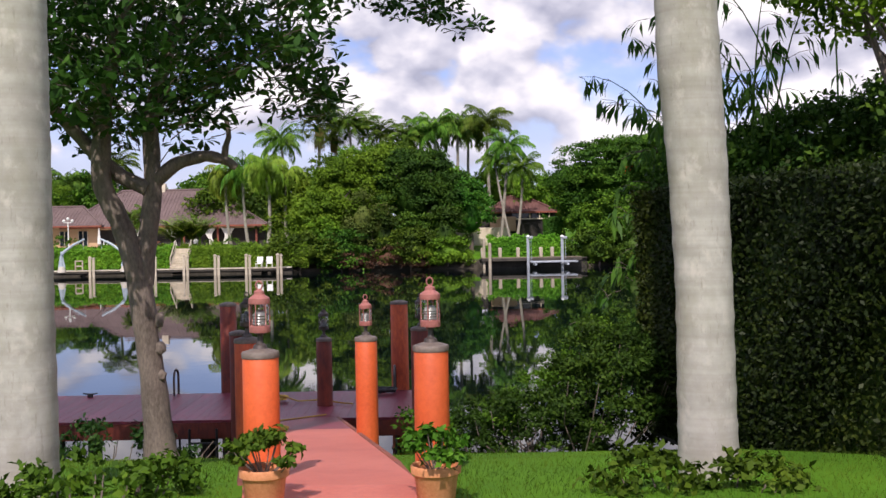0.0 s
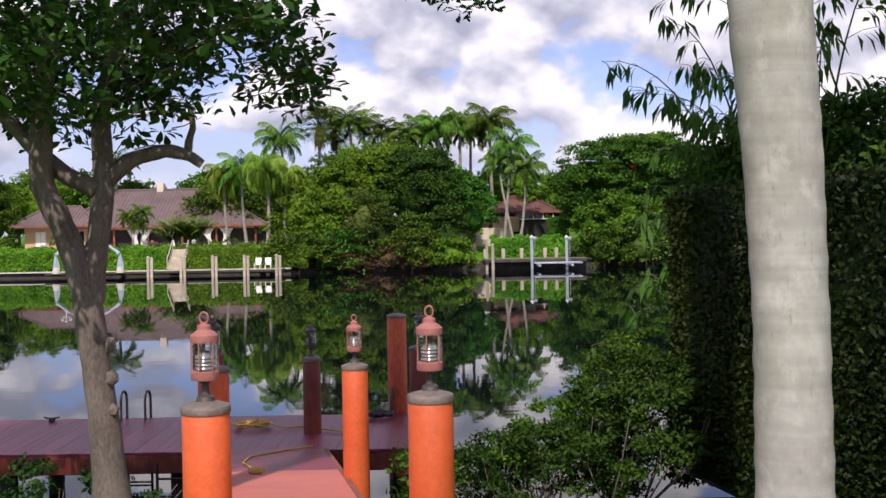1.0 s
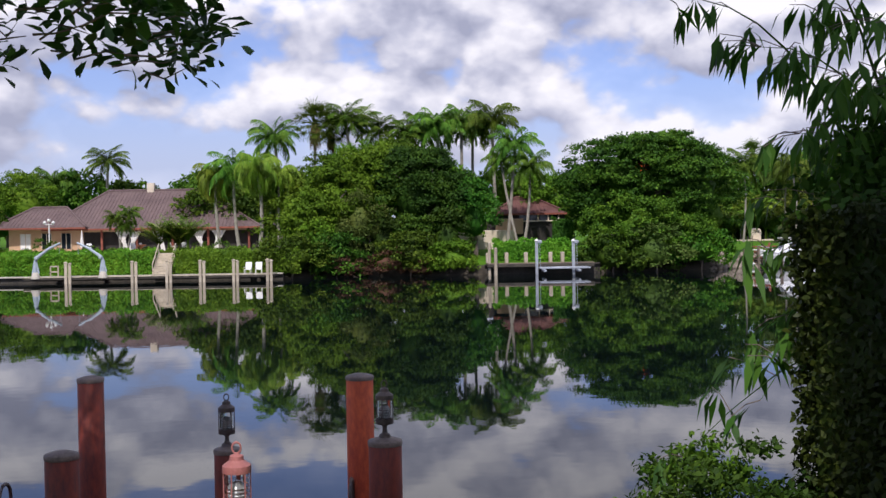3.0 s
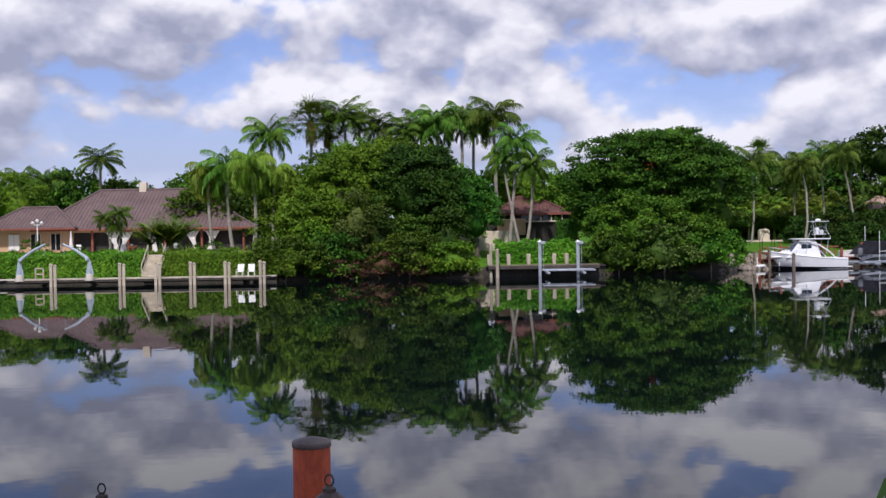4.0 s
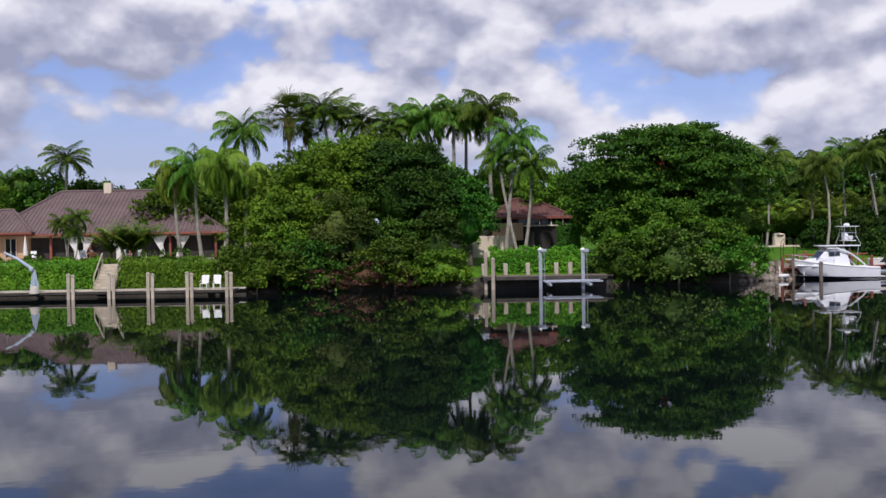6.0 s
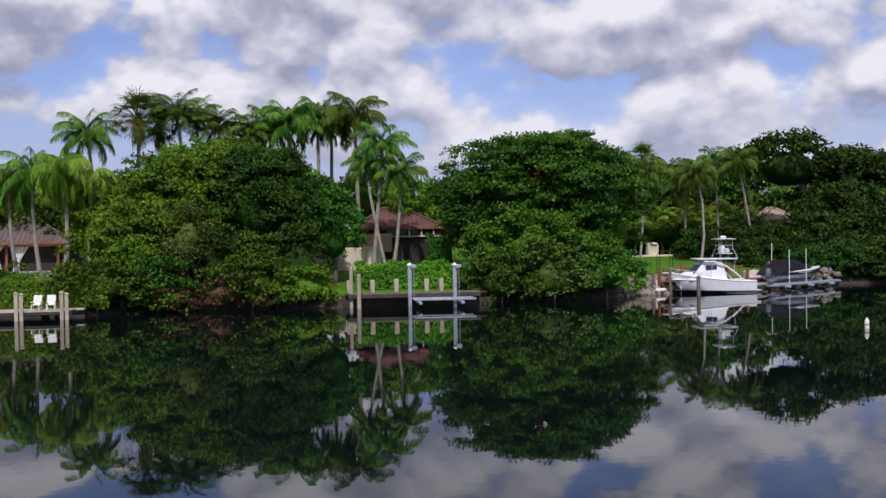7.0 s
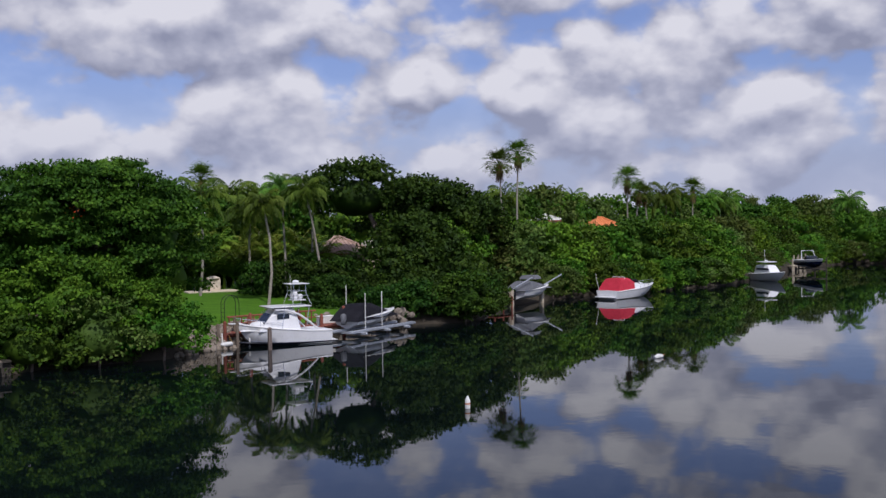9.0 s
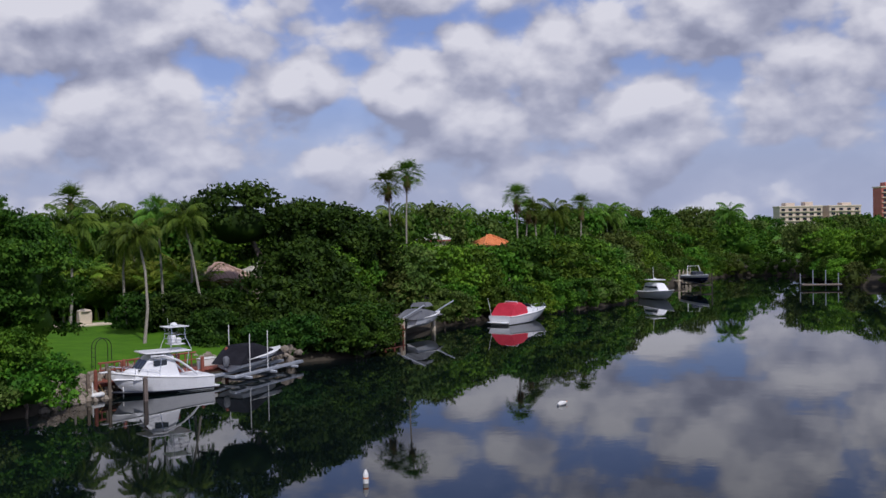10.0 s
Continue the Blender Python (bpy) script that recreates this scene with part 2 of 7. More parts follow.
M_WATER = water_material()
M_GRASS = material("lawn", (0.040, 0.115, 0.006), (0.085, 0.20, 0.010), 0.9, 0.7, 30, 0.5, spec=0.12, spots=(0.11, 0.18, 0.02))
M_SOIL = material("soil", (0.06, 0.045, 0.03), (0.14, 0.11, 0.07), 0.95, 1.2, 22, 0.6)
M_MUD = material("dark_mud", (0.022, 0.018, 0.012), (0.06, 0.048, 0.032), 0.9, 1.2, 22, 0.6)
M_BARK = material("bark", (0.06, 0.045, 0.035), (0.19, 0.15, 0.125), 0.9, 4, 38, 0.7, stretch=(1, 1, 0.4))
M_PALMBARK = royal_bark()
M_FARBARK = material("pale_palm_bark", (0.16, 0.14, 0.11), (0.36, 0.33, 0.28), 0.85, 2.0, 14, 0.3)
M_LEAF_MID = leaf_material("broad_leaf", (0.022, 0.070, 0.005), (0.068, 0.165, 0.010), (0.165, 0.30, 0.022))
M_LEAF_DARK = leaf_material("dark_leaf", (0.015, 0.050, 0.005), (0.046, 0.122, 0.009), (0.115, 0.225, 0.018))
# darker leaf copy: the shade of overhanging crowns is put into its colour
M_LEAF_SHADED = leaf_material("shaded_green_leaf", (0.010, 0.034, 0.004), (0.030, 0.080, 0.007), (0.078, 0.155, 0.014))
M_LEAF_BRIGHT = leaf_material("bright_leaf", (0.05, 0.135, 0.008), (0.115, 0.26, 0.014), (0.21, 0.38, 0.025))
M_LEAF_OLIVE = leaf_material("olive_leaf", (0.035, 0.065, 0.010), (0.085, 0.135, 0.022), (0.17, 0.21, 0.045))
M_LEAF_DRY = leaf_material("dry_twigs", (0.07, 0.045, 0.025), (0.17, 0.10, 0.05), (0.26, 0.17, 0.08))
M_PALM = leaf_material("palm_frond", (0.035, 0.09, 0.01), (0.095, 0.195, 0.018), (0.20, 0.32, 0.036), 0.4)
M_PALM_YEL = leaf_material("yellowish_frond", (0.08, 0.15, 0.013), (0.17, 0.27, 0.022), (0.31, 0.38, 0.045), 0.4)
M_HEDGE = leaf_material("clipped_hedge_leaf", (0.010, 0.026, 0.005), (0.022, 0.050, 0.008), (0.060, 0.100, 0.014), 0.35)
M_NEARLEAF = leaf_material("glossy_leaf", (0.016, 0.042, 0.008), (0.035, 0.085, 0.013), (0.085, 0.165, 0.025), 0.28, 0.3)
M_BAMBOO = leaf_material("bamboo_leaf", (0.020, 0.062, 0.008), (0.05, 0.13, 0.014), (0.12, 0.24, 0.028), 0.35, 0.42)
M_ORANGE = material("orange_paint", (0.52, 0.080, 0.020), (0.65, 0.115, 0.030), 0.5, 3, 24, 0.12, island=True, spots=(0.38, 0.08, 0.03))
M_MAROON = material("weathered_red_paint", (0.075, 0.013, 0.011), (0.23, 0.038, 0.018), 0.6, 2.2, 20, 0.3, island=True, stretch=(1, 1, 0.35))
M_REDPOST = material("faded_orange_red_paint", (0.34, 0.042, 0.015), (0.68, 0.125, 0.034), 0.6, 2.2, 20, 0.3, stretch=(1, 1, 0.35))
M_LEAD = material("lead_cap", (0.09, 0.07, 0.06), (0.21, 0.165, 0.14), 0.6, 6, 30, 0.3)
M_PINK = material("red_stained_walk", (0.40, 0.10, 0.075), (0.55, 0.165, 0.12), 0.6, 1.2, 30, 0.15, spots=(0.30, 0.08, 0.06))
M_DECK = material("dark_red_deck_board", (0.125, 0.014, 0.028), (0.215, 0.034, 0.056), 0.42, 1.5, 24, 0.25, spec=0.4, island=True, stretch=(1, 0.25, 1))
M_LOWERWALK = material("darker_red_walk", (0.16, 0.022, 0.034), (0.26, 0.048, 0.060), 0.42, 1.2, 26, 0.2, spec=0.4)
M_REDWOOD = material("red_brown_timber", (0.15, 0.04, 0.025), (0.30, 0.09, 0.055), 0.75, 2, 20, 0.3, island=True)
M_LANT = material("pink_lantern_metal", (0.26, 0.085, 0.075), (0.40, 0.155, 0.135), 0.55, 8, 60, 0.2)
M_LANTDARK = material("tarnished_and_shaded_metal", (0.045, 0.04, 0.04), (0.13, 0.10, 0.09), 0.5, 8, 60, 0.2, metal=0.5)
M_GLASS = plain("ribbed_glass", (0.92, 0.94, 0.93), 0.12, 0, True)
M_LAMPIN = plain("ribbed_pale_lens", (0.17, 0.17, 0.165), 0.2)
M_TERRA = material("terracotta", (0.50, 0.18, 0.07), (0.66, 0.28, 0.13), 0.75, 5, 40, 0.15)
M_CONC = material("weathered_concrete", (0.36, 0.33, 0.27), (0.58, 0.54, 0.46), 0.85, 1.0, 12, 0.25, spots=(0.22, 0.20, 0.16))
M_DRIFT = material("grey_brown_plank", (0.10, 0.075, 0.055), (0.20, 0.16, 0.12), 0.85, 1.5, 16, 0.3)
M_WALLDARK = material("wet_sea_wall", (0.02, 0.017, 0.013), (0.07, 0.06, 0.045), 0.7, 1.0, 8, 0.4)
M_POST = material("pale_mooring_post", (0.33, 0.28, 0.20), (0.55, 0.48, 0.37), 0.8, 2, 15, 0.25, stretch=(1, 1, 0.3), island=True)
M_DAVIT = material("blue_grey_davit_paint", (0.27, 0.33, 0.38), (0.45, 0.52, 0.57), 0.5, 3, 20, 0.1)
M_ALU = material("dull_aluminium", (0.30, 0.33, 0.37), (0.48, 0.51, 0.56), 0.45, 3, 25, 0.1, metal=0.4)
M_ROOF = material("brown_tile_roof", (0.105, 0.074, 0.072), (0.185, 0.132, 0.126), 0.9, 0.35, 4, 0.3, spec=0.25)
M_ROOFRED = material("red_brown_tile_roof", (0.085, 0.036, 0.032), (0.17, 0.075, 0.065), 0.8, 0.6, 5, 0.4)
M_PALEROOF = material("pinkish_tile_roof", (0.34, 0.22, 0.17), (0.50, 0.36, 0.29), 0.9, 0.6, 6, 0.3)
M_TAN = material("tan_stucco", (0.44, 0.27, 0.15), (0.58, 0.39, 0.24), 0.9, 0.6, 10, 0.15)
M_CREAM = material("cream_stucco", (0.55, 0.46, 0.35), (0.70, 0.61, 0.48), 0.9, 0.6, 10, 0.15)
M_WHITE = material("white_gelcoat", (0.72, 0.73, 0.74), (0.84, 0.85, 0.86), 0.3, 0.8, 9, 0.02)
M_WHITEPAINT = material("white_paint", (0.66, 0.66, 0.63), (0.82, 0.82, 0.79), 0.6, 2, 16, 0.08)
M_NAVY = plain("navy_hull", (0.012, 0.02, 0.06), 0.2)
M_BOOT = plain("dark_antifouling", (0.02, 0.025, 0.04), 0.5)
M_TINT = plain("tinted_window", (0.015, 0.02, 0.028), 0.06)
M_CHROME = plain("stainless_tube", (0.75, 0.76, 0.78), 0.2, 0.9)
M_RED = material("red_canvas", (0.42, 0.012, 0.03), (0.58, 0.03, 0.06), 0.8, 1.5, 14, 0.25)
M_GREYCOVER = material("grey_canvas", (0.10, 0.105, 0.12), (0.19, 0.20, 0.215), 0.9, 1.2, 14, 0.3, spec=0.15)
M_BLACKCOVER = material("black_canvas", (0.010, 0.010, 0.014), (0.026, 0.026, 0.032), 0.9, 1.2, 14, 0.3, spec=0.08)
M_CURTAIN = material("white_curtain", (0.62, 0.60, 0.56), (0.80, 0.78, 0.74), 0.9, 3, 12, 0.2, stretch=(4, 4, 0.3))
# near black: shade of the house walls as colour, and the dark screen
M_DARK = material("dark_shade_and_screen", (0.015, 0.013, 0.012), (0.04, 0.034, 0.03), 0.9, 1, 8, 0)
M_ROCK = material("grey_boulder", (0.12, 0.10, 0.08), (0.34, 0.29, 0.23), 0.9, 2, 14, 0.6, island=True)
M_ROPE = material("yellow_rope", (0.42, 0.24, 0.04), (0.60, 0.38, 0.09), 0.85, 20, 90, 0.4)
M_BLACK = plain("black_rubber", (0.015, 0.015, 0.017), 0.5)
M_ORROOF = material("orange_tile_roof", (0.60, 0.17, 0.05), (0.75, 0.28, 0.10), 0.8, 1, 6, 0.3)
M_BEIGE = material("beige_tower_wall", (0.58, 0.47, 0.37), (0.68, 0.57, 0.46), 0.9, 0.05, 0.6, 0)
M_PINKTOWER = material("pink_tower_wall", (0.42, 0.13, 0.10), (0.52, 0.19, 0.15), 0.9, 0.05, 0.6, 0)
M_BLOSSOM = leaf_material("orange_blossom", (0.50, 0.06, 0.015), (0.65, 0.10, 0.02), (0.75, 0.18, 0.03))


# ---- mesh tools ----
class Geo:
    """Collects vertices and faces of one mesh."""

    def __init__(self):
        self.v, self.f = [], []

    def add(self, verts, faces):
        o = len(self.v)
        self.v += [tuple(p) for p in verts]
        self.f += [tuple(i + o for i in f) for f in faces]
        return self

    def box(self, c, s, rz=0.0, ch=0.0, m=None):
        """A box with chamfered edges."""
        hx, hy, hz = s[0] / 2, s[1] / 2, s[2] / 2
        ch = min(ch, hx * 0.9, hy * 0.9, hz * 0.9)
        mm = m or Matrix.Translation(c) @ Matrix.Rotation(rz, 4, "Z")
        sg = [(a, b, d) for a in (-1, 1) for b in (-1, 1) for d in (-1, 1)]
        if ch <= 0:
            vs = [(a * hx, b * hy, d * hz) for a, b, d in sg]
            fs = [(0, 1, 3, 2), (4, 6, 7, 5), (0, 4, 5, 1), (2, 3, 7, 6), (0, 2, 6, 4), (1, 5, 7, 3)]
        else:
            vs, fs = [], []
            for a, b, d in sg:
                vs += [(a * hx, b * (hy - ch), d * (hz - ch)), (a * (hx - ch), b * hy, d * (hz - ch)), (a * (hx - ch), b * (hy - ch), d * hz)]
            for k, q in enumerate([(0, 1, 3, 2), (4, 6, 7, 5), (0, 4, 5, 1), (2, 3, 7, 6), (0, 2, 6, 4), (1, 5, 7, 3)]):
                fs.append(tuple(i * 3 + k // 2 for i in q))
            for i, (a, b, d) in enumerate(sg):
                fs.append((i * 3, i * 3 + 1, i * 3 + 2))
                for ax in range(3):
                    j = i ^ (4, 2, 1)[ax]
                    if j > i:
                        k1, k2 = [k for k in range(3) if k != ax]
                        fs.append((i * 3 + k1, j * 3 + k1, j * 3 + k2, i * 3 + k2))
        return self.add([mm @ Vector(p) for p in vs], fs)

    def tube(self, pts, r, seg=8, caps=True):
        """A round bar along points; r is one radius or one for each point."""
        pts = [Vector(p) for p in pts]
        rs = r if isinstance(r, (list, tuple)) else [r] * len(pts)
        vs, fs = [], []
        ref = Vector((0.13, 0.97, 0.21))
        for i, p in enumerate(pts):
            d = (pts[min(i + 1, len(pts) - 1)] - pts[max(i - 1, 0)]).normalized()
            if abs(d.dot(ref)) > 0.95:
                ref = Vector((0.9, 0.1, 0.3))
            a = d.cross(ref).normalized()
            b = d.cross(a)
            vs += [p + (a * math.cos(2 * math.pi * k / seg) + b * math.sin(2 * math.pi * k / seg)) * rs[i] for k in range(seg)]
        for i in range(len(pts) - 1):
            for k in range(seg):
                n = (k + 1) % seg
                fs.append((i * seg + k, i * seg + n, (i + 1) * seg + n, (i + 1) * seg + k))
        if caps:
            fs += [tuple(range(seg))[::-1], tuple(range((len(pts) - 1) * seg, len(pts) * seg))]
        return self.add(vs, fs)

    def lathe(self, prof, c=(0, 0, 0), seg=20, sq=0.0):
        """A turned shape from (radius, height) pairs; sq squares it off."""
        vs, fs = [], []
        for r, z in prof:
            for k in range(seg):
                a = 2 * math.pi * k / seg
                x, y = math.cos(a), math.sin(a)
                if sq:
                    q = 1 / max(abs(x), abs(y))
                    x, y = x * (1 - sq + sq * q), y * (1 - sq + sq * q)
                vs.append((c[0] + r * x, c[1] + r * y, c[2] + z))
        for i in range(len(prof) - 1):
            for k in range(seg):
                n = (k + 1) % seg
                fs.append((i * seg + k, i * seg + n, (i + 1) * seg + n, (i + 1) * seg + k))
        fs += [tuple(range(seg))[::-1], tuple(range((len(prof) - 1) * seg, len(prof) * seg))]
        return self.add(vs, fs)

    def blob(self, c, r, rng, rough=0.2, seg=8, rings=5):
        """A rough stone or lump."""
        vs = [(c[0], c[1], c[2] - r[2])]
        for i in range(1, rings):
            t = math.pi * i / rings
            for k in range(seg):
                a = 2 * math.pi * (k + 0.5 * (i % 2)) / seg
                q = 1 + rng.uniform(-rough, rough)
                vs.append((c[0] + r[0] * q * math.sin(t) * math.cos(a), c[1] + r[1] * q * math.sin(t) * math.sin(a), c[2] - r[2] * q * math.cos(t)))
        vs.append((c[0], c[1], c[2] + r[2]))
        fs = [(0, 1 + (k + 1) % seg, 1 + k) for k in range(seg)]
        for i in range(rings - 2):
            for k in range(seg):
                n = (k + 1) % seg
                fs.append((1 + i * seg + k, 1 + i * seg + n, 1 + (i + 1) * seg + n, 1 + (i + 1) * seg + k))
        e = len(vs) - 1
        fs += [(1 + (rings - 2) * seg + k, 1 + (rings - 2) * seg + (k + 1) % seg, e) for k in range(seg)]
        return self.add(vs, fs)

    def mesh(self, name, mat, smooth=True):
        me = bpy.data.meshes.new(name)
        me.from_pydata(self.v, [], self.f)
        bm = bmesh.new()
        bm.from_mesh(me)
        bmesh.ops.recalc_face_normals(bm, faces=bm.faces)
        if smooth:
            for e in bm.edges:
                e.smooth = len(e.link_faces) == 2 and e.calc_face_angle(0) < 0.7
            for f in bm.faces:
                f.smooth = True
        bm.to_mesh(me)
        bm.free()
        me.materials.append(mat)
        return me


def thing(name, label, category, group="", kind="", at=(0, 0, 0), rz=0.0):
    ob = new(name)
    ob.matrix_basis = pose(*at, 0, 0, rz)
    ob.empty_display_size = 0.2
    return tagged(ob, label, category, group, kind)


def part(name, geo, mat, parent, label="", smooth=True):
    me = geo if isinstance(geo, bpy.types.Mesh) else geo.mesh(name, mat, smooth)
    ob = new(name, me)
    ob.parent = parent
    if label:
        tagged(ob, label)
    return ob


def solid(name, geo, mat, label, category, group="", kind="", at=(0, 0, 0), rz=0.0, smooth=True):
    me = geo if isinstance(geo, bpy.types.Mesh) else geo.mesh(name, mat, smooth)
    ob = new(name, me)
    ob.matrix_basis = pose(*at, 0, 0, rz)
    return tagged(ob, label, category, group, kind)


def leaf_mesh(name, centre, way, up, length, width, mat, shape="leaf", extra=None):
    """Many small leaves in one mesh: each lies along way, faces up, and folds a little."""
    n = len(centre)
    way = way / np.maximum(np.linalg.norm(way, axis=1, keepdims=True), 1e-6)
    side = np.cross(way, up)
    side /= np.maximum(np.linalg.norm(side, axis=1, keepdims=True), 1e-6)
    nor = np.cross(side, way)
    l = np.asarray(length).reshape(-1, 1)
    w = np.asarray(width).reshape(-1, 1)
    if shape == "leaf":
        cols = [(-0.5, 0, 0), (-0.05, 0.5, 0.10), (0.5, 0, -0.06), (-0.05, -0.5, 0.10)]
    elif shape == "oval":
        cols = [(-0.5, 0, 0), (-0.1, 0.36, 0.07), (0.25, 0.5, 0.07), (0.5, 0, -0.05), (0.25, -0.5, 0.07), (-0.1, -0.36, 0.07)]
    else:
        cols = [(-0.5, 0.28, 0), (-0.5, -0.28, 0), (0.5, -0.06, -0.18), (0.5, 0.06, -0.18)]
    v = np.stack([centre + way * l * a + side * w * b + nor * l * c for a, b, c in cols], 1).reshape(-1, 3)
    q = len(cols)
    idx = np.arange(n * q, dtype=np.int32)
    if extra is not None and extra.v:
        ev = np.array(extra.v)
        ef = [tuple(i + n * q for i in f) for f in extra.f]
        v = np.concatenate([v, ev])
    else:
        ef = []
    loops = np.concatenate([idx, np.array([i for f in ef for i in f], dtype=np.int32)]) if ef else idx
    tot = np.concatenate([np.full(n, q, np.int32), np.array([len(f) for f in ef], dtype=np.int32)]) if ef else np.full(n, q, np.int32)
    me = bpy.data.meshes.new(name)
    me.vertices.add(len(v))
    me.vertices.foreach_set("co", v.astype(np.float32).ravel())
    me.loops.add(len(loops))
    me.loops.foreach_set("vertex_index", loops)
    me.polygons.add(len(tot))
    me.polygons.foreach_set("loop_start", np.concatenate([[0], np.cumsum(tot)[:-1]]).astype(np.int32))
    me.polygons.foreach_set("loop_total", tot)
    me.update(calc_edges=True)
    me.materials.append(mat)
    return me


def clumps(rs, lobes, per, size, aspect=0.55, droop=0.0, core=0.72, shell=0.45, name="crown", mat=None, rng=None, cores=None):
    """Foliage made of heaps of leaves round each lobe (x, y, z, rx, ry, rz)."""
    lob = np.array(lobes, float)
    reps = np.maximum((per * (lob[:, 3] * lob[:, 4] + lob[:, 3] * lob[:, 5] + lob[:, 4] * lob[:, 5]) / 3).astype(int), 6)
    lb = np.repeat(lob, reps, axis=0)
    n = len(lb)
    d = rs.normal(size=(n, 3))
    d[:, 2] = np.where(d[:, 2] < -0.4, -d[:, 2] * 0.6, d[:, 2])
    d /= np.linalg.norm(d, axis=1, keepdims=True)
    r = 1.0 - shell * rs.rand(n, 1) ** 1.3 + 0.10 * rs.normal(size=(n, 1))
    c = lb[:, :3] + d * lb[:, 3:6] * r
    up = d * 1.0 + rs.normal(size=(n, 3)) * 0.30 + np.array([0, 0, 0.40])
    way = rs.normal(size=(n, 3)) + np.array([0, 0, -droop])
    s = size * (0.65 + 0.7 * rs.rand(n))
    g = Geo()
    if core:
        rng = rng or random.Random(4)
        for x, y, z, a, b, h in (cores or lobes):
            g.blob((x, y, z), (a * core, b * core, h * core), rng, 0.12, 12, 8)
    return leaf_mesh(name, c, way, up, s, s * aspect, mat, "leaf", g)


def heaped(rs, mains, count, r0, r1, flat=0.75, low=-0.25):
    """Small lobes over the surface of a few main ones, for a billowing outline."""
    m = np.array(mains, float)
    w = m[:, 3] * m[:, 4] + m[:, 3] * m[:, 5]
    pick = rs.choice(len(m), count, p=w / w.sum())
    out = []
    for i in pick:
        d = rs.normal(size=3)
        d /= np.linalg.norm(d)
        if d[2] < low:
            d[2] = abs(d[2])
        q = 0.78 + 0.29 * rs.rand()
        p = m[i, :3] + d * m[i, 3:6] * q
        r = r0 + (r1 - r0) * rs.rand() ** 1.4
        out.append((*p, r, r, r * flat))
    return out


# ---- the large structure: ground, water ----
def build_ground():
    """One sheet: near bank, canal bed and far bank, out to the horizon."""
    far = [(-900, 120), (-300, 116), (-120, 111), (-60, 110), (-15.5, 110), (-12, 113), (-5, 113.5), (3.5, 112), (4.2, 113.2), (14.5, 113.2), (17, 115), (25.5, 115.5), (28, 118.5),
           (31, 122), (36, 124.5), (44, 126.5), (52, 127.5), (57, 126.8), (62, 132.2), (67, 138.6), (75, 143.2), (82, 146.2), (96, 149.5), (112, 152), (121, 157), (132, 163), (147, 173), (165, 183), (184, 190),
           (193, 178), (166, 151), (172, 140), (200, 120), (300, 70), (900, -100)]
    near = []
    n = len(far)
    for i, (x, y) in enumerate(far):
        nx = x if x < 60 else 60 + (x - 60) * 0.9
        ny = 15.4 - (0.5 if abs(x) < 30 else 1.0) + 0.35 * math.sin(x * 0.7)
        if x > 120:
            ny -= (x - 120) * 0.55
        near.append((nx, ny))
    # extra columns close to the dock, where the bank is seen from nearby
    cols = []
    for i in range(n - 1):
        k = max(1, int(abs(far[i + 1][0] - far[i][0]) // 2.2)) if -14 < far[i][0] < 30 else 1
        for j in range(k):
            t = j / k
            cols.append(tuple(a + (b - a) * t for a, b in zip((*far[i], *near[i]), (*far[i + 1], *near[i + 1]))))
    cols.append((*far[-1], *near[-1]))
    g = Geo()
    rows = 0
    for fx, fy, nx, ny in cols:
        d = Vector((fx - 40, fy + 120, 0)).normalized() if fx < 110 else Vector((fx - 6, fy - 44, 0)).normalized()
        col = [(nx, ny - 1500, 3.0), (nx, ny - 60, 2.4), (nx, ny - 7.5, 2.22), (nx, ny - 4.8, 1.95), (nx, ny - 2.2, 1.48), (nx, ny - 0.7, 1.15), (nx, ny, 0.2), (nx, ny + 1.2, -1.2),
               ((nx + fx) / 2, (ny + fy) / 2, -3.0)]
        for off, z in ((-0.6, -1.2), (0.0, -0.1), (1.2, 0.9), (4.0, 1.45), (9.0, 1.75), (30.0, 2.2), (90.0, 2.6), (400.0, 3.0), (3000.0, 3.0)):
            col.append((fx + d.x * off, fy + d.y * off, z))
        rows = len(col)
        g.v += col
    for i in range(len(cols) - 1):
        for j in range(rows - 1):
            a = i * rows + j
            g.f.append((a, a + rows, a + rows + 1, a + 1))
    ob = solid("ground", g, M_GRASS, "green lawn banks on both sides of the canal", "ground", kind="structure")
    # bare mud at the waterline and under the mangroves
    ob.data.materials.append(M_MUD)
    for f in ob.data.polygons:
        x = max(ob.data.vertices[i].co.x for i in f.vertices)
        y = min(ob.data.vertices[i].co.y for i in f.vertices)
        z = min(ob.data.vertices[i].co.z for i in f.vertices)
        if y > 90 and (z < 0.5 or (x > 54 and z < 2.1)):
            f.material_index = 1
    return ob


build_ground()
g = Geo()
g.v = [(-1500, 2, 0), (1500, -350, 0), (1500, 900, 0), (-1500, 900, 0)]
g.f = [(0, 1, 2, 3)]
solid("water", g, M_WATER, "calm dark canal water mirroring trees and clouds", "water", kind="structure")


# ---- trees ----
def trunk_geo(pts, r0, r1, seg=8):
    n = len(pts)
    return Geo().tube(pts, [r0 + (r1 - r0) * i / (n - 1) for i in range(n)], seg)


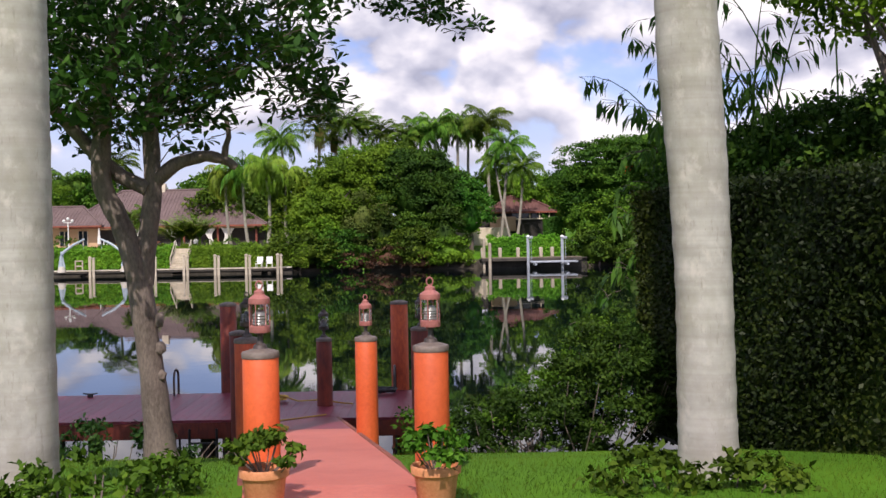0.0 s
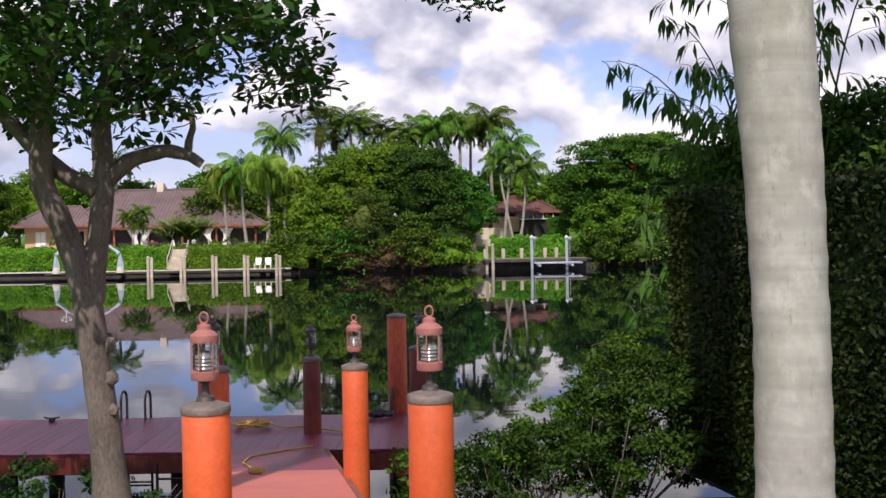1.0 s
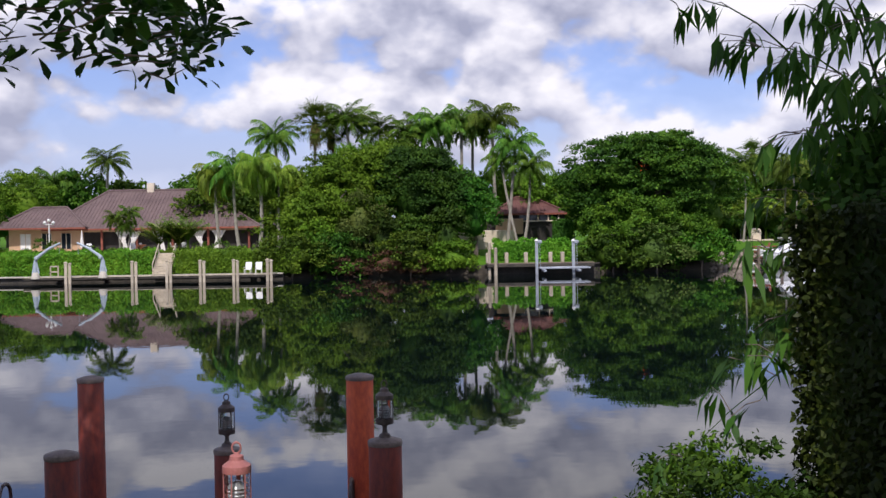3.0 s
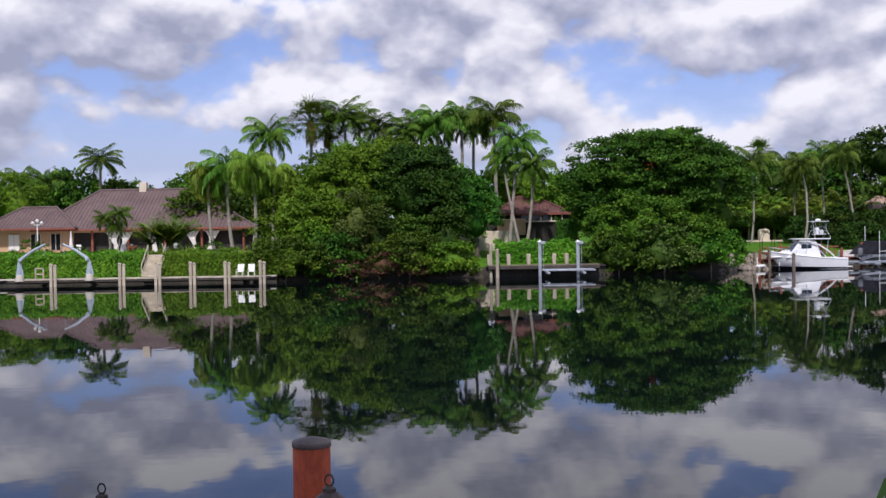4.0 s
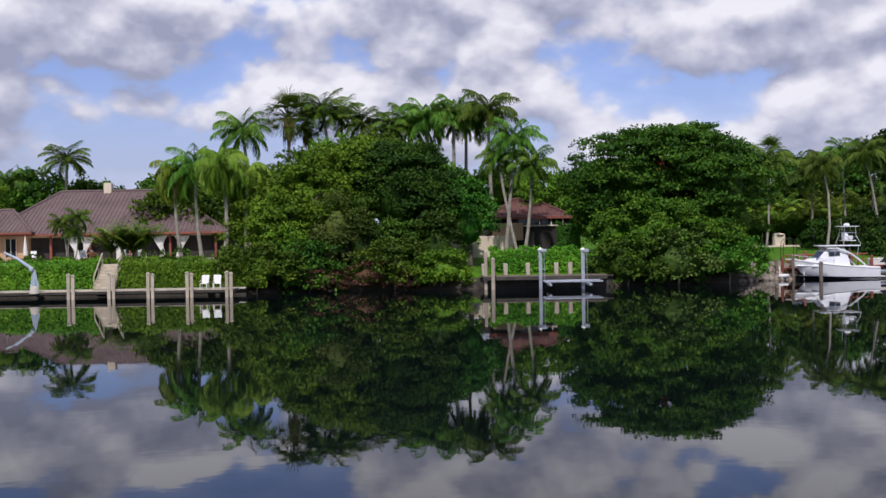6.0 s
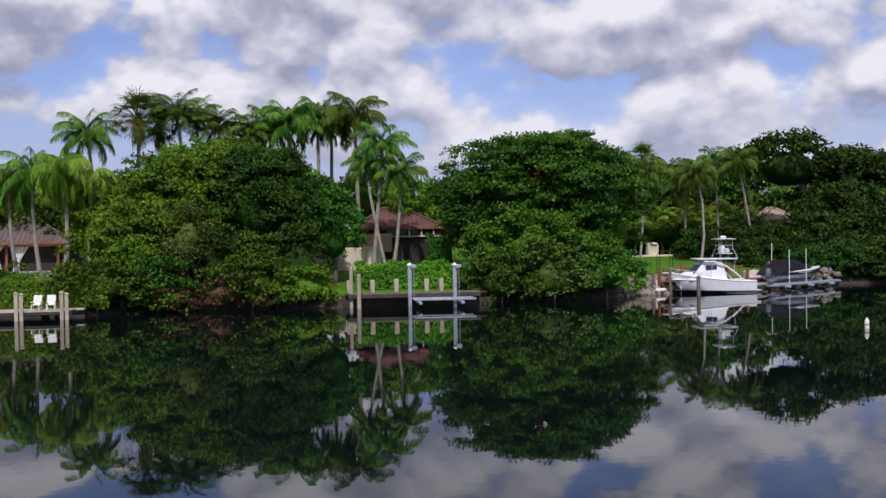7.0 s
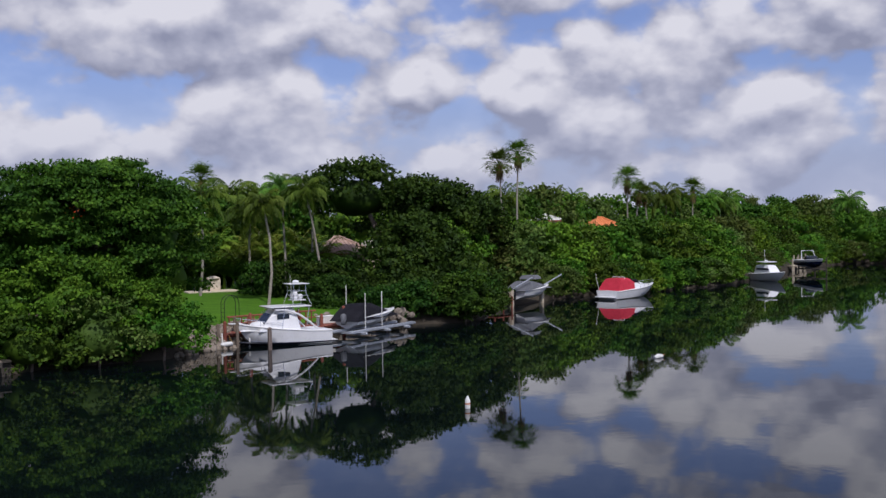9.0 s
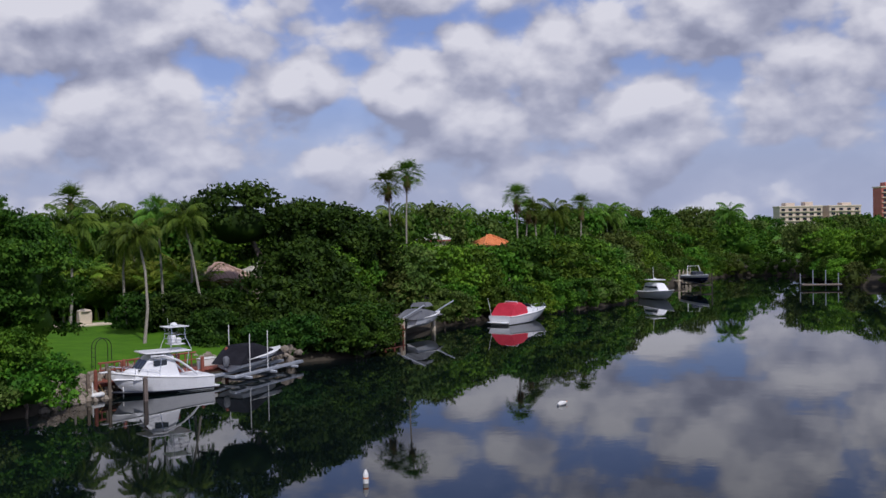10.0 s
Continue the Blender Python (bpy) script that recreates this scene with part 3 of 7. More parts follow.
def broad_tree(name, label, seed, mains, count, r0, r1, per, leaf, mat, base, trunk_r=0.35, group="", flat=0.72, low=-0.25, category="tree", limbs=5, core=0.5):
    """A tree: tapered trunk with limbs, and a crown of heaped leaves. Places are absolute; base is the foot."""
    rs = np.random.RandomState(seed)
    ob = thing(name, label, category, group, at=base)
    b = Vector(base)
    loc = [(x - b.x, y - b.y, z - b.z, rx, ry, rz) for x, y, z, rx, ry, rz in mains]
    top = max(loc, key=lambda q: q[2])
    g = trunk_geo([(0, 0, -0.5), (0.1, 0.05, top[2] * 0.3), (top[0] * 0.4, top[1] * 0.4, top[2] * 0.6), (top[0], top[1], top[2] + top[5] * 0.3)], trunk_r, trunk_r * 0.3)
    for k in range(limbs):
        q = loc[rs.randint(len(loc))]
        z0 = top[2] * (0.25 + 0.3 * rs.rand())
        e = (q[0] + q[3] * rs.uniform(-0.5, 0.5), q[1] + q[4] * rs.uniform(-0.5, 0.5), q[2] + q[5] * rs.uniform(-0.2, 0.4))
        g.tube([(0, 0, z0), (e[0] * 0.45, e[1] * 0.45, z0 + (e[2] - z0) * 0.6), e], [trunk_r * 0.6, trunk_r * 0.35, trunk_r * 0.15], 6)
    part("trunk", g, M_BARK, ob)
    lobes = heaped(rs, loc, int(count * 2.6), r0 * 0.85, r1 * 0.8, flat, low)
    part("crown", clumps(rs, lobes, per * (3.9 if leaf < 0.47 else 1.5), leaf * (0.70 if leaf < 0.47 else 1.0), 0.62, 0.2, core, 0.85, "crown", mat, None, loc), mat, ob)
    return ob


def frond(rs, out, az, elev, length, droop, leaflets, leaf_len, leaf_w, hang=0.5):
    """One feather frond: midrib points, and leaflets into out (centre, way, up, length, width)."""
    pts = []
    p = Vector((0, 0, 0))
    e = elev
    n = 8
    for i in range(n + 1):
        pts.append(p.copy())
        d = Vector((math.cos(az) * math.cos(e), math.sin(az) * math.cos(e), math.sin(e)))
        p = p + d * (length / n)
        e -= droop / n * (0.5 + i / n)
    side0 = Vector((-math.sin(az), math.cos(az), 0))
    for k in range(leaflets):
        t = 0.14 + 0.86 * (k + 0.5) / leaflets
        i = min(int(t * n), n - 1)
        q = pts[i].lerp(pts[i + 1], t * n - i)
        d = (pts[i + 1] - pts[i]).normalized()
        ll = leaf_len * (0.5 + 0.9 * math.sin(math.pi * min(t * 0.85 + 0.1, 1))) * rs.uniform(0.8, 1.15)
        for s in (-1, 1):
            w = (side0 * s * 0.8 + d * 0.55 + Vector((0, 0, -hang * rs.uniform(0.5, 1.3)))).normalized()
            u = Vector((0, 0, 1)) + side0 * s * 0.2 + Vector(rs.uniform(-0.3, 0.3, 3))
            out[0].append(q + w * ll * 0.5); out[1].append(w); out[2].append(u); out[3].append(ll); out[4].append(leaf_w)
    return pts


def feather_crown(seed, mat, n=18, length=3.6, droop=1.7, leaflets=17, leaf_len=0.62, leaf_w=0.13, hang=0.6, low=-0.5):
    rs = np.random.RandomState(seed)
    out = ([], [], [], [], [])
    g = Geo()
    for k in range(n):
        az = 2.399 * k + rs.uniform(-0.3, 0.3)
        el = 1.35 - (1.35 - low) * (k / n) + rs.uniform(-0.12, 0.12)
        pts = frond(rs, out, az, el, length * rs.uniform(0.85, 1.1), droop * rs.uniform(0.8, 1.2), leaflets, leaf_len, leaf_w, hang)
        g.tube(pts[::2], [0.05, 0.04, 0.03, 0.02, 0.01], 4)
    g.tube([(0, 0, -1.2), (0, 0, -0.4), (0, 0, 0.2)], [0.16, 0.15, 0.05], 7)
    a = [np.array([list(q) for q in o]) if i < 3 else np.array(o) for i, o in enumerate(out)]
    return leaf_mesh("crown", a[0], a[1], a[2], a[3], a[4], mat, "blade", g)


def fan_crown(seed, mat, n=36, r=1.5):
    """A fan palm's head: round pleated leaves on stalks, the lower ones bending down."""
    rs = np.random.RandomState(seed)
    c, w, u, l, wd = [], [], [], [], []
    g = Geo()
    for k in range(n):
        az = 2.399 * k + rs.uniform(-0.2, 0.2)
        el = 1.35 - 1.95 * (k / n) + rs.uniform(-0.15, 0.15)
        d = Vector((math.cos(az) * math.cos(el), math.sin(az) * math.cos(el), math.sin(el)))
        hub = d * r * rs.uniform(0.55, 0.85)
        g.tube([(0, 0, 0), hub * 0.6 + Vector((0, 0, 0.06)), hub], [0.03, 0.022, 0.015], 4)
        side = Vector((-math.sin(az), math.cos(az), 0))
        over = side.cross(d)
        face = (d - Vector((0, 0, 0.35 + 0.4 * k / n))).normalized()
        for j in range(17):
            a = (j - 8) / 8 * 1.9
            b = (face * math.cos(a) + side * math.sin(a)).normalized()
            ll = r * 0.60 * (1 - 0.10 * abs(a)) * rs.uniform(0.85, 1.12)
            up = over + Vector(rs.uniform(-0.25, 0.25, 3))
            c.append(hub + b * ll * 0.33); w.append(b); u.append(up); l.append(ll * 0.66); wd.append(0.17)
            tip = (b + Vector((0, 0, -0.45 - 0.3 * rs.rand()))).normalized()
            c.append(hub + b * ll * 0.64 + tip * ll * 0.2); w.append(tip); u.append(up); l.append(ll * 0.42); wd.append(0.09)
    a = [np.array([list(q) for q in o]) for o in (c, w, u)]
    return leaf_mesh("crown", a[0], a[1], a[2], np.array(l), np.array(wd), mat, "blade", g)


def dead_fronds(seed, r=1.5):
    """The skirt of dry brown leaves under a fan palm's head."""
    rs = np.random.RandomState(seed)
    n = 170
    az, t = rs.uniform(0, 6.283, n), rs.rand(n)
    c = np.stack([np.cos(az) * (0.18 + 0.35 * t * r * 0.6), np.sin(az) * (0.18 + 0.35 * t * r * 0.6), -0.25 - 0.95 * rs.rand(n) * r * 0.8], 1)
    w = np.stack([np.cos(az) * 0.35, np.sin(az) * 0.35, -np.ones(n)], 1) + rs.normal(size=(n, 3)) * 0.15
    return leaf_mesh("dead_fronds", c, w, np.stack([np.cos(az), np.sin(az), np.zeros(n)], 1), 0.55 + 0.3 * rs.rand(n), np.full(n, 0.16), M_LEAF_DRY, "blade")


PALM_HEADS = {
    "coco": [feather_crown(11 + i, M_PALM, 28, 3.7, 1.9, 38, 0.85, 0.15, 0.8) for i in range(3)],
    "royal": [feather_crown(31 + i, M_PALM, 24, 3.3, 1.5, 38, 0.75, 0.15, 0.4, -0.35) for i in range(3)],
    "droop": [feather_crown(51 + i, M_PALM_YEL, 30, 3.9, 2.7, 40, 0.95, 0.15, 1.2, -0.8) for i in range(2)],
    "fan": [fan_crown(71 + i, M_PALM) for i in range(2)],
    "clump": [feather_crown(111 + i, M_PALM_YEL, 26, 2.5, 0.7, 18, 0.5, 0.15, 0.35, 0.85) for i in range(2)],
    "areca": [feather_crown(91 + i, M_PALM_YEL, 13, 2.2, 1.2, 16, 0.5, 0.2, 0.4, 0.2) for i in range(2)],
}

SKIRT = dead_fronds(5)


def palm(kind, label, foot, head, seed, scale=1.0, r=0.16, group="palms on the far bank"):
    """A palm: curved trunk from foot to head, and a head of fronds."""
    rs = random.Random(seed)
    ob = thing("palm_tree", label, "palm tree", group, at=foot)
    h = Vector(head) - Vector(foot)
    bow = Vector((rs.uniform(-0.4, 0.4), rs.uniform(-0.4, 0.4), 0))
    pts = [Vector((0, 0, -0.4)), h * 0.3 + bow, h * 0.65 + bow, h]
    part("trunk", Geo().tube(pts, [r * 1.35, r * 1.05, r * 0.9, r * 0.8], 8), M_FARBARK, ob)
    heads = PALM_HEADS[kind]
    cr = part("crown", heads[seed % len(heads)], None, ob)
    cr.matrix_basis = Matrix.Translation(h) @ Matrix.Rotation(rs.uniform(0, 6.28), 4, "Z") @ Matrix.Scale(scale, 4)
    if kind == "fan":
        part("dead_fronds", SKIRT, None, ob, "skirt of dry brown fronds").matrix_basis = cr.matrix_basis
    return ob


# palms rising behind the trees opposite
for i, (k, x, y, z, s) in enumerate([("coco", -19.9, 136, 15.4, 1.0), ("fan", -15.1, 136, 16.8, 1.75), ("royal", -11.6, 137, 17.6, 1.05), ("royal", -7.6, 137, 16.2, 1.0), ("royal", -4.3, 136, 15.6, 0.9),
                                    ("coco", -2.8, 139, 16.3, 0.95), ("coco", -0.9, 136, 16.4, 1.0), ("coco", 2.0, 137, 16.9, 1.0), ("coco", 3.4, 139, 16.7, 0.9), ("coco", 5.6, 136, 17.0, 1.05),
                                    ("fan", -13.6, 140, 16.2, 1.5), ("royal", -10.0, 140, 17.4, 0.95)]):
    palm(k, "tall palm with a full green head behind the waterside trees", (x + 0.4, y + 0.5, 2.2), (x, y, z), i, s, 0.2)
palm("droop", "palm with long drooping yellow-green fronds on the lawn", (-20.4, 127, 2.0), (-20.5, 127, 11.6), 2, 0.92, 0.2)
palm("coco", "palm with drooping grey-green fronds beside the house", (-23.0, 130, 2.0), (-23.6, 130, 11.4), 3, 1.0, 0.18)
palm("droop", "palm with drooping fronds beside the house", (-25.2, 131, 2.0), (-25.8, 131, 10.8), 4, 0.85, 0.18)
palm("coco", "slender palm leaning over the lawn by the low house", (6.6, 127, 2.0), (7.7, 128, 13.6), 5, 0.9, 0.17)
palm("coco", "slender leaning palm by the low house", (8.3, 126, 2.0), (9.3, 127, 11.0), 6, 0.8, 0.15)
palm("coco", "slender leaning palm by the low house", (8.0, 127, 2.0), (6.2, 129, 11.8), 7, 0.7, 0.14)
palm("royal", "tall royal palm standing behind the house", (-51.8, 175, 2.4), (-51.8, 176, 15.6), 8, 1.2, 0.25)
palm("coco", "palm far behind the house", (-60, 176, 2.4), (-60, 176, 12.2), 9, 1.1, 0.2)
palm("coco", "palm far behind the house", (-64, 176, 2.4), (-64, 176, 12.6), 10, 1.0, 0.2)
palm("droop", "pale palm in front of the trees", (-18.4, 128, 2.0), (-18.2, 128, 10.6), 11, 0.8, 0.17)
# palms on the lawn behind the moored boat and further along
for i, (k, fx, fy, hx, hy, hz, s) in enumerate([("coco", 38.5, 150, 38.7, 150, 12.0, 1.0), ("coco", 45.0, 152, 44.9, 152, 10.8, 0.95), ("coco", 40.9, 136.7, 41.4, 139, 11.2, 0.72), ("coco", 48.9, 142.2, 47.4, 143, 12.6, 0.78),
                                               ("coco", 46.4, 146, 46.0, 146, 12.8, 0.78), ("coco", 51.2, 150, 51.4, 150, 13.0, 0.8), ("fan", 47, 176, 47, 176, 15.0, 1.4), ("coco", 51, 176, 51, 176, 13.0, 1.1),
                                               ("fan", 62.4, 188, 62.4, 188, 14.2, 1.3), ("coco", 56, 180, 56, 180, 12.0, 1.1), ("fan", 79.6, 156.3, 79.3, 156.3, 16.4, 1.3), ("fan", 81.7, 155.9, 81.9, 155.9, 17.7, 1.25),
                                               ("coco", 85, 164, 85, 164, 12.5, 0.9), ("coco", 114, 200, 114, 200, 13.0, 1.1), ("coco", 120, 196, 120, 196, 12.9, 1.0), ("fan", 108.9, 167, 108.6, 167, 15.2, 1.35),
                                               ("fan", 112.4, 169, 112.4, 169, 13.3, 1.2), ("fan", 114.4, 170, 114.4, 170, 13.0, 1.1), ("coco", 126.5, 179, 126.5, 179, 13.0, 1.1), ("fan", 130.2, 176.5, 130.2, 176.5, 14.0, 1.35),
                                               ("coco", 150, 195, 150, 195, 12.5, 1.1), ("coco", 156, 197, 156, 197, 12.6, 1.1), ("coco", 164, 203, 164, 203, 12.8, 1.1), ("coco", 210, 165, 210, 165, 14.0, 1.3), ("coco", 196, 200, 196, 200, 12.6, 1.1)]):
    palm(k, "tall fan palm standing above the tree line" if k == "fan" else "coconut palm above the waterside trees", (fx, fy, 2.0), (hx, hy, hz), i + 20, s, 0.12, "palms along the far bank")

# trees opposite, one by one
T = broad_tree
OPP = "trees on the opposite bank"
T("tree", "bright green leafy tree at the water's edge", 1, [(-13.6, 117, 4.2, 2.6, 2.6, 4.2), (-11.2, 119, 6.6, 3.0, 2.6, 4.6)], 60, 0.8, 1.6, 34, 0.42, M_LEAF_BRIGHT, (-12.5, 118, 1.2), 0.3, OPP)
T("tree", "tall green leafy tree in the waterside group", 2, [(-8.6, 121, 8.2, 3.4, 3.0, 4.6), (-11.6, 123, 8.2, 2.6, 2.6, 3.4), (-6.8, 122, 10.6, 2.0, 2.0, 2.6), (-10.0, 122, 9.8, 1.6, 1.6, 2.4)], 80, 0.7, 1.5, 32, 0.42, M_LEAF_BRIGHT, (-9, 121, 1.5), 0.35, OPP)
T("tree", "tall dark leafy tree in the waterside group", 3, [(-3.0, 119.5, 7.6, 3.8, 3.2, 4.6), (0.4, 119, 6.2, 2.9, 2.8, 3.6), (-1.4, 120, 10.2, 2.2, 2.0, 2.4), (-4.6, 120, 10.6, 1.8, 1.8, 2.2), (1.6, 119.4, 8.4, 1.5, 1.5, 1.8)], 95, 0.8, 1.7, 34, 0.40, M_LEAF_SHADED, (-1.5, 119, 1.5), 0.4, OPP)
T("tree", "leafy tree beside the low house", 4, [(2.9, 118.5, 5.4, 2.4, 2.4, 3.6), (1.6, 120, 7.4, 2.6, 2.2, 2.6)], 50, 0.7, 1.4, 34, 0.40, M_LEAF_DARK, (3, 119, 1.5), 0.3, OPP)
T("tree", "olive green tree with thin twiggy crown", 5, [(-8.4, 115.6, 5.2, 1.9, 1.5, 3.0), (-6.8, 116, 4.4, 1.6, 1.4, 2.4)], 36, 0.5, 1.0, 26, 0.32, M_LEAF_OLIVE, (-8, 116, 0.9), 0.2, OPP, low=-0.6)
T("shrub", "brownish dry twiggy shrub at the waterline", 6, [(-5.4, 112.2, 1.2, 2.4, 0.8, 1.2), (-9.2, 112.0, 0.9, 2.4, 0.8, 1.0), (-2.4, 112.2, 0.7, 1.6, 0.7, 0.8)], 40, 0.4, 0.8, 40, 0.30, M_LEAF_DRY, (-6.5, 113.8, 0.2), 0.1, OPP, low=-0.7, category="shrub")
T("shrub", "light green rounded bush overhanging the water", 7, [(0.6, 112.2, 1.5, 2.6, 1.1, 1.6), (-1.6, 112.6, 1.0, 1.6, 0.9, 1.1)], 40, 0.5, 0.9, 48, 0.34, M_LEAF_BRIGHT, (0.4, 113, 0.4), 0.1, OPP, low=-0.7, category="shrub")
T("shrub", "green bush at the end of the sea wall", 8, [(-13.8, 112.4, 1.6, 2.0, 1.2, 1.6), (-11.0, 113, 1.4, 2.0, 1.0, 1.5)], 34, 0.5, 0.9, 44, 0.34, M_LEAF_MID, (-13, 113, 0.4), 0.1, OPP, low=-0.7, category="shrub")
T("tree", "big domed tree with layered dark green foliage", 9, [(18.4, 122, 9.6, 6.6, 5.6, 3.9), (23.6, 122, 10.0, 5.6, 5.2, 4.0), (26.0, 122.5, 7.8, 4.6, 4.8, 4.6), (27.8, 124.5, 5.4, 3.3, 3.6, 3.8), (15.4, 122.5, 7.6, 3.4, 4.4, 3.2), (20, 121, 6.2, 7.6, 5.0, 3.6), (20.5, 121, 12.4, 4.6, 3.4, 1.3)], 300, 0.7, 2.0, 32, 0.42, M_LEAF_DARK, (20.5, 121.5, 1.3), 0.6, OPP, 0.5, -0.3, limbs=9)
T("tree", "low spreading tree reaching down to the water", 10, [(19.2, 115.6, 4.0, 4.4, 2.4, 3.2), (23.6, 116.4, 2.8, 3.2, 2.2, 2.8), (25.2, 118.4, 2.8, 1.9, 2.0, 2.6), (15.2, 116, 3.4, 2.4, 2.0, 2.8)], 110, 0.6, 1.3, 36, 0.38, M_LEAF_MID, (19.5, 116.4, 0.9), 0.35, OPP, low=-0.7)
T("tree", "yellow-green tree behind the low house", 12, [(7.5, 142, 8.6, 4.6, 3.0, 3.0), (12, 140, 7.4, 4.0, 3.0, 3.2)], 60, 0.9, 1.6, 26, 0.44, M_LEAF_BRIGHT, (9, 141, 2), 0.3, OPP)
T("tree", "green tree beside the low house", 13, [(16.6, 129, 5.2, 2.6, 2.6, 3.2)], 40, 0.8, 1.4, 32, 0.40, M_LEAF_MID, (16.6, 129, 1.8), 0.25, OPP)
T("tree", "green trees behind the house roof", 14, [(-26, 150, 7.0, 4.6, 3.0, 4.0), (-31, 160, 8.6, 6.0, 3.0, 3.8)], 60, 1.0, 1.8, 22, 0.5, M_LEAF_MID, (-27, 152, 2), 0.3, OPP)
for i, x in enumerate((-92, -84, -77, -70, -64, -57, -50, -43, -36)):
    T("tree", "dark green tree in the belt behind the house", 40 + i, [(x, 182 + 5 * math.sin(i * 2.1), 7.8 + 1.0 * math.sin(i * 1.7), 6.0, 4.0, 5.2)], 40, 1.2, 2.2, 16, 0.6, M_LEAF_DARK if i % 2 else M_LEAF_MID, (x, 182, 2.2), 0.3, "tree belt behind the house")
T("tree", "sunlit leafy tree beside the house wing", 61, [(-60.5, 165, 8.6, 4.6, 3.0, 4.6), (-65, 164, 7.6, 4.0, 3.0, 4.2)], 50, 0.9, 1.6, 26, 0.44, M_LEAF_BRIGHT, (-61, 165, 2.0), 0.3, OPP)
T("tree", "leafy tree standing at the corner of the house", 62, [(-51.6, 127, 5.4, 2.6, 2.2, 4.2), (-52.6, 128, 8.4, 2.6, 2.4, 2.6)], 56, 0.7, 1.3, 32, 0.42, M_LEAF_MID, (-52, 127.5, 1.8), 0.25, OPP, low=-0.6)
T("tree", "leafy tree at the edge of the house lawn", 60, [(-62, 128, 5.4, 5.0, 4.0, 4.6), (-57.5, 126, 3.4, 2.6, 2.4, 2.6)], 60, 0.9, 1.6, 26, 0.44, M_LEAF_MID, (-61, 128, 1.8), 0.3, OPP)

for i, (x, y, z, w, h, m) in enumerate([(-12.6, 114.6, 2.6, 2.2, 2.6, M_LEAF_BRIGHT), (-9.6, 115.2, 2.6, 2.2, 2.4, M_LEAF_OLIVE), (-6.0, 115.6, 3.2, 2.4, 3.0, M_LEAF_SHADED), (-3.0, 115.2, 3.0, 2.2, 2.8, M_LEAF_DARK), (0.2, 115.6, 3.4, 2.4, 3.0, M_LEAF_SHADED)]):
    T("shrub", "tall leafy shrub filling the bank under the trees", 670 + i, [(x, y, z, w, 1.5, h)], 34, 0.5, 1.0, 34, 0.38, m, (x, y, 0.9), 0.1, OPP, low=-0.7, category="shrub", limbs=3)
# the large tree by the boats and the green wall of mangroves along the canal
ALONG = "trees along the far bank"
# this tree and the shrub below it carry their shade in the leaf colour
T("tree", "large tree overhanging the boats, shade put into its leaf colour", 70, [(54.6, 146, 12.0, 6.0, 5.0, 3.8), (61.5, 146, 8.4, 6.2, 5.0, 5.6), (58, 140, 5.0, 5.4, 4.4, 4.4), (61, 139.5, 3.6, 3.6, 3.4, 3.4), (55, 136, 3.4, 4.6, 4.0, 3.4), (53, 131.5, 2.4, 2.4, 2.4, 2.2), (60, 133.5, 2.8, 4.0, 3.0, 2.8), (66, 149, 9.0, 5.0, 4.5, 5.0), (70.5, 148.5, 8.0, 4.0, 4.0, 4.4)], 270, 1.0, 2.0, 26, 0.48, M_LEAF_SHADED, (58, 144, 1.8), 0.6, ALONG, limbs=8)
T("shrub", "dense mangrove shrub at the waterline, leaf colour darkened for shade", 71, [(57.4, 127.5, 1.5, 3.4, 1.6, 1.6), (61, 131, 2.0, 2.8, 1.8, 2.0)], 50, 0.6, 1.1, 34, 0.40, M_LEAF_SHADED, (58, 128.4, 0.4), 0.12, ALONG, low=-0.7, category="shrub")
shore = [(63, 143, 9), (67.5, 148, 10), (74, 151.5, 9), (79, 151, 8.6), (84, 151.5, 9), (89, 153.5, 8.2), (95, 156, 8.2), (101, 156, 9), (107, 156, 8.4), (112.5, 157, 8.8), (118, 161, 8), (124, 165, 8), (131, 170, 9), (138, 175, 8.2),
         (146, 181, 8.6), (154, 187, 8.4), (163, 192, 9), (173, 196, 9), (184, 199, 9.5), (196, 196, 10), (202, 184, 10), (190, 172, 10), (182, 162, 9), (178, 150, 10), (184, 138, 11), (198, 130, 12), (214, 120, 13), (232, 112, 13)]
for i, (x, y, h) in enumerate(shore):
    rr = random.Random(200 + i)
    w = 4.2 + 0.012 * (x - 60)
    m = [(x, y, h * 0.58, w, w * 0.9, h * 0.42), (x + rr.uniform(-2.5, 2.5), y - w * 0.55, h * 0.3, w * 0.8, w * 0.5, h * 0.32), (x + rr.uniform(-3, 3), y + 3, h * 0.66, w * 0.8, w * 0.7, h * 0.36)]
    mat = (M_LEAF_MID, M_LEAF_DARK, M_LEAF_MID, M_LEAF_BRIGHT, M_LEAF_OLIVE, M_LEAF_MID)[(i * 5 + (i // 3)) % 6]
    T("tree", "leafy mangrove tree hanging over the canal edge", 100 + i, m, 74, 0.9, 1.8, 24, 0.5, mat, (x, y, 0.9), 0.25, ALONG, low=-0.6, limbs=3)
for i in range(26):
    rr = random.Random(400 + i)
    x = 66 + i * 6.6
    y = 166 + (i * 6.6) * 0.38 + rr.uniform(-4, 6)
    h = 12.6 + rr.uniform(-1, 1.3)
    T("tree", "green tree in the belt behind the canal bank", 150 + i, [(x, y, h * 0.6, 5.5, 4.5, h * 0.42)], 30, 1.3, 2.3, 14, 0.62, (M_LEAF_MID, M_LEAF_DARK, M_LEAF_OLIVE)[i % 3], (x, y, 2), 0.3, "tree belt behind the canal", limbs=2)
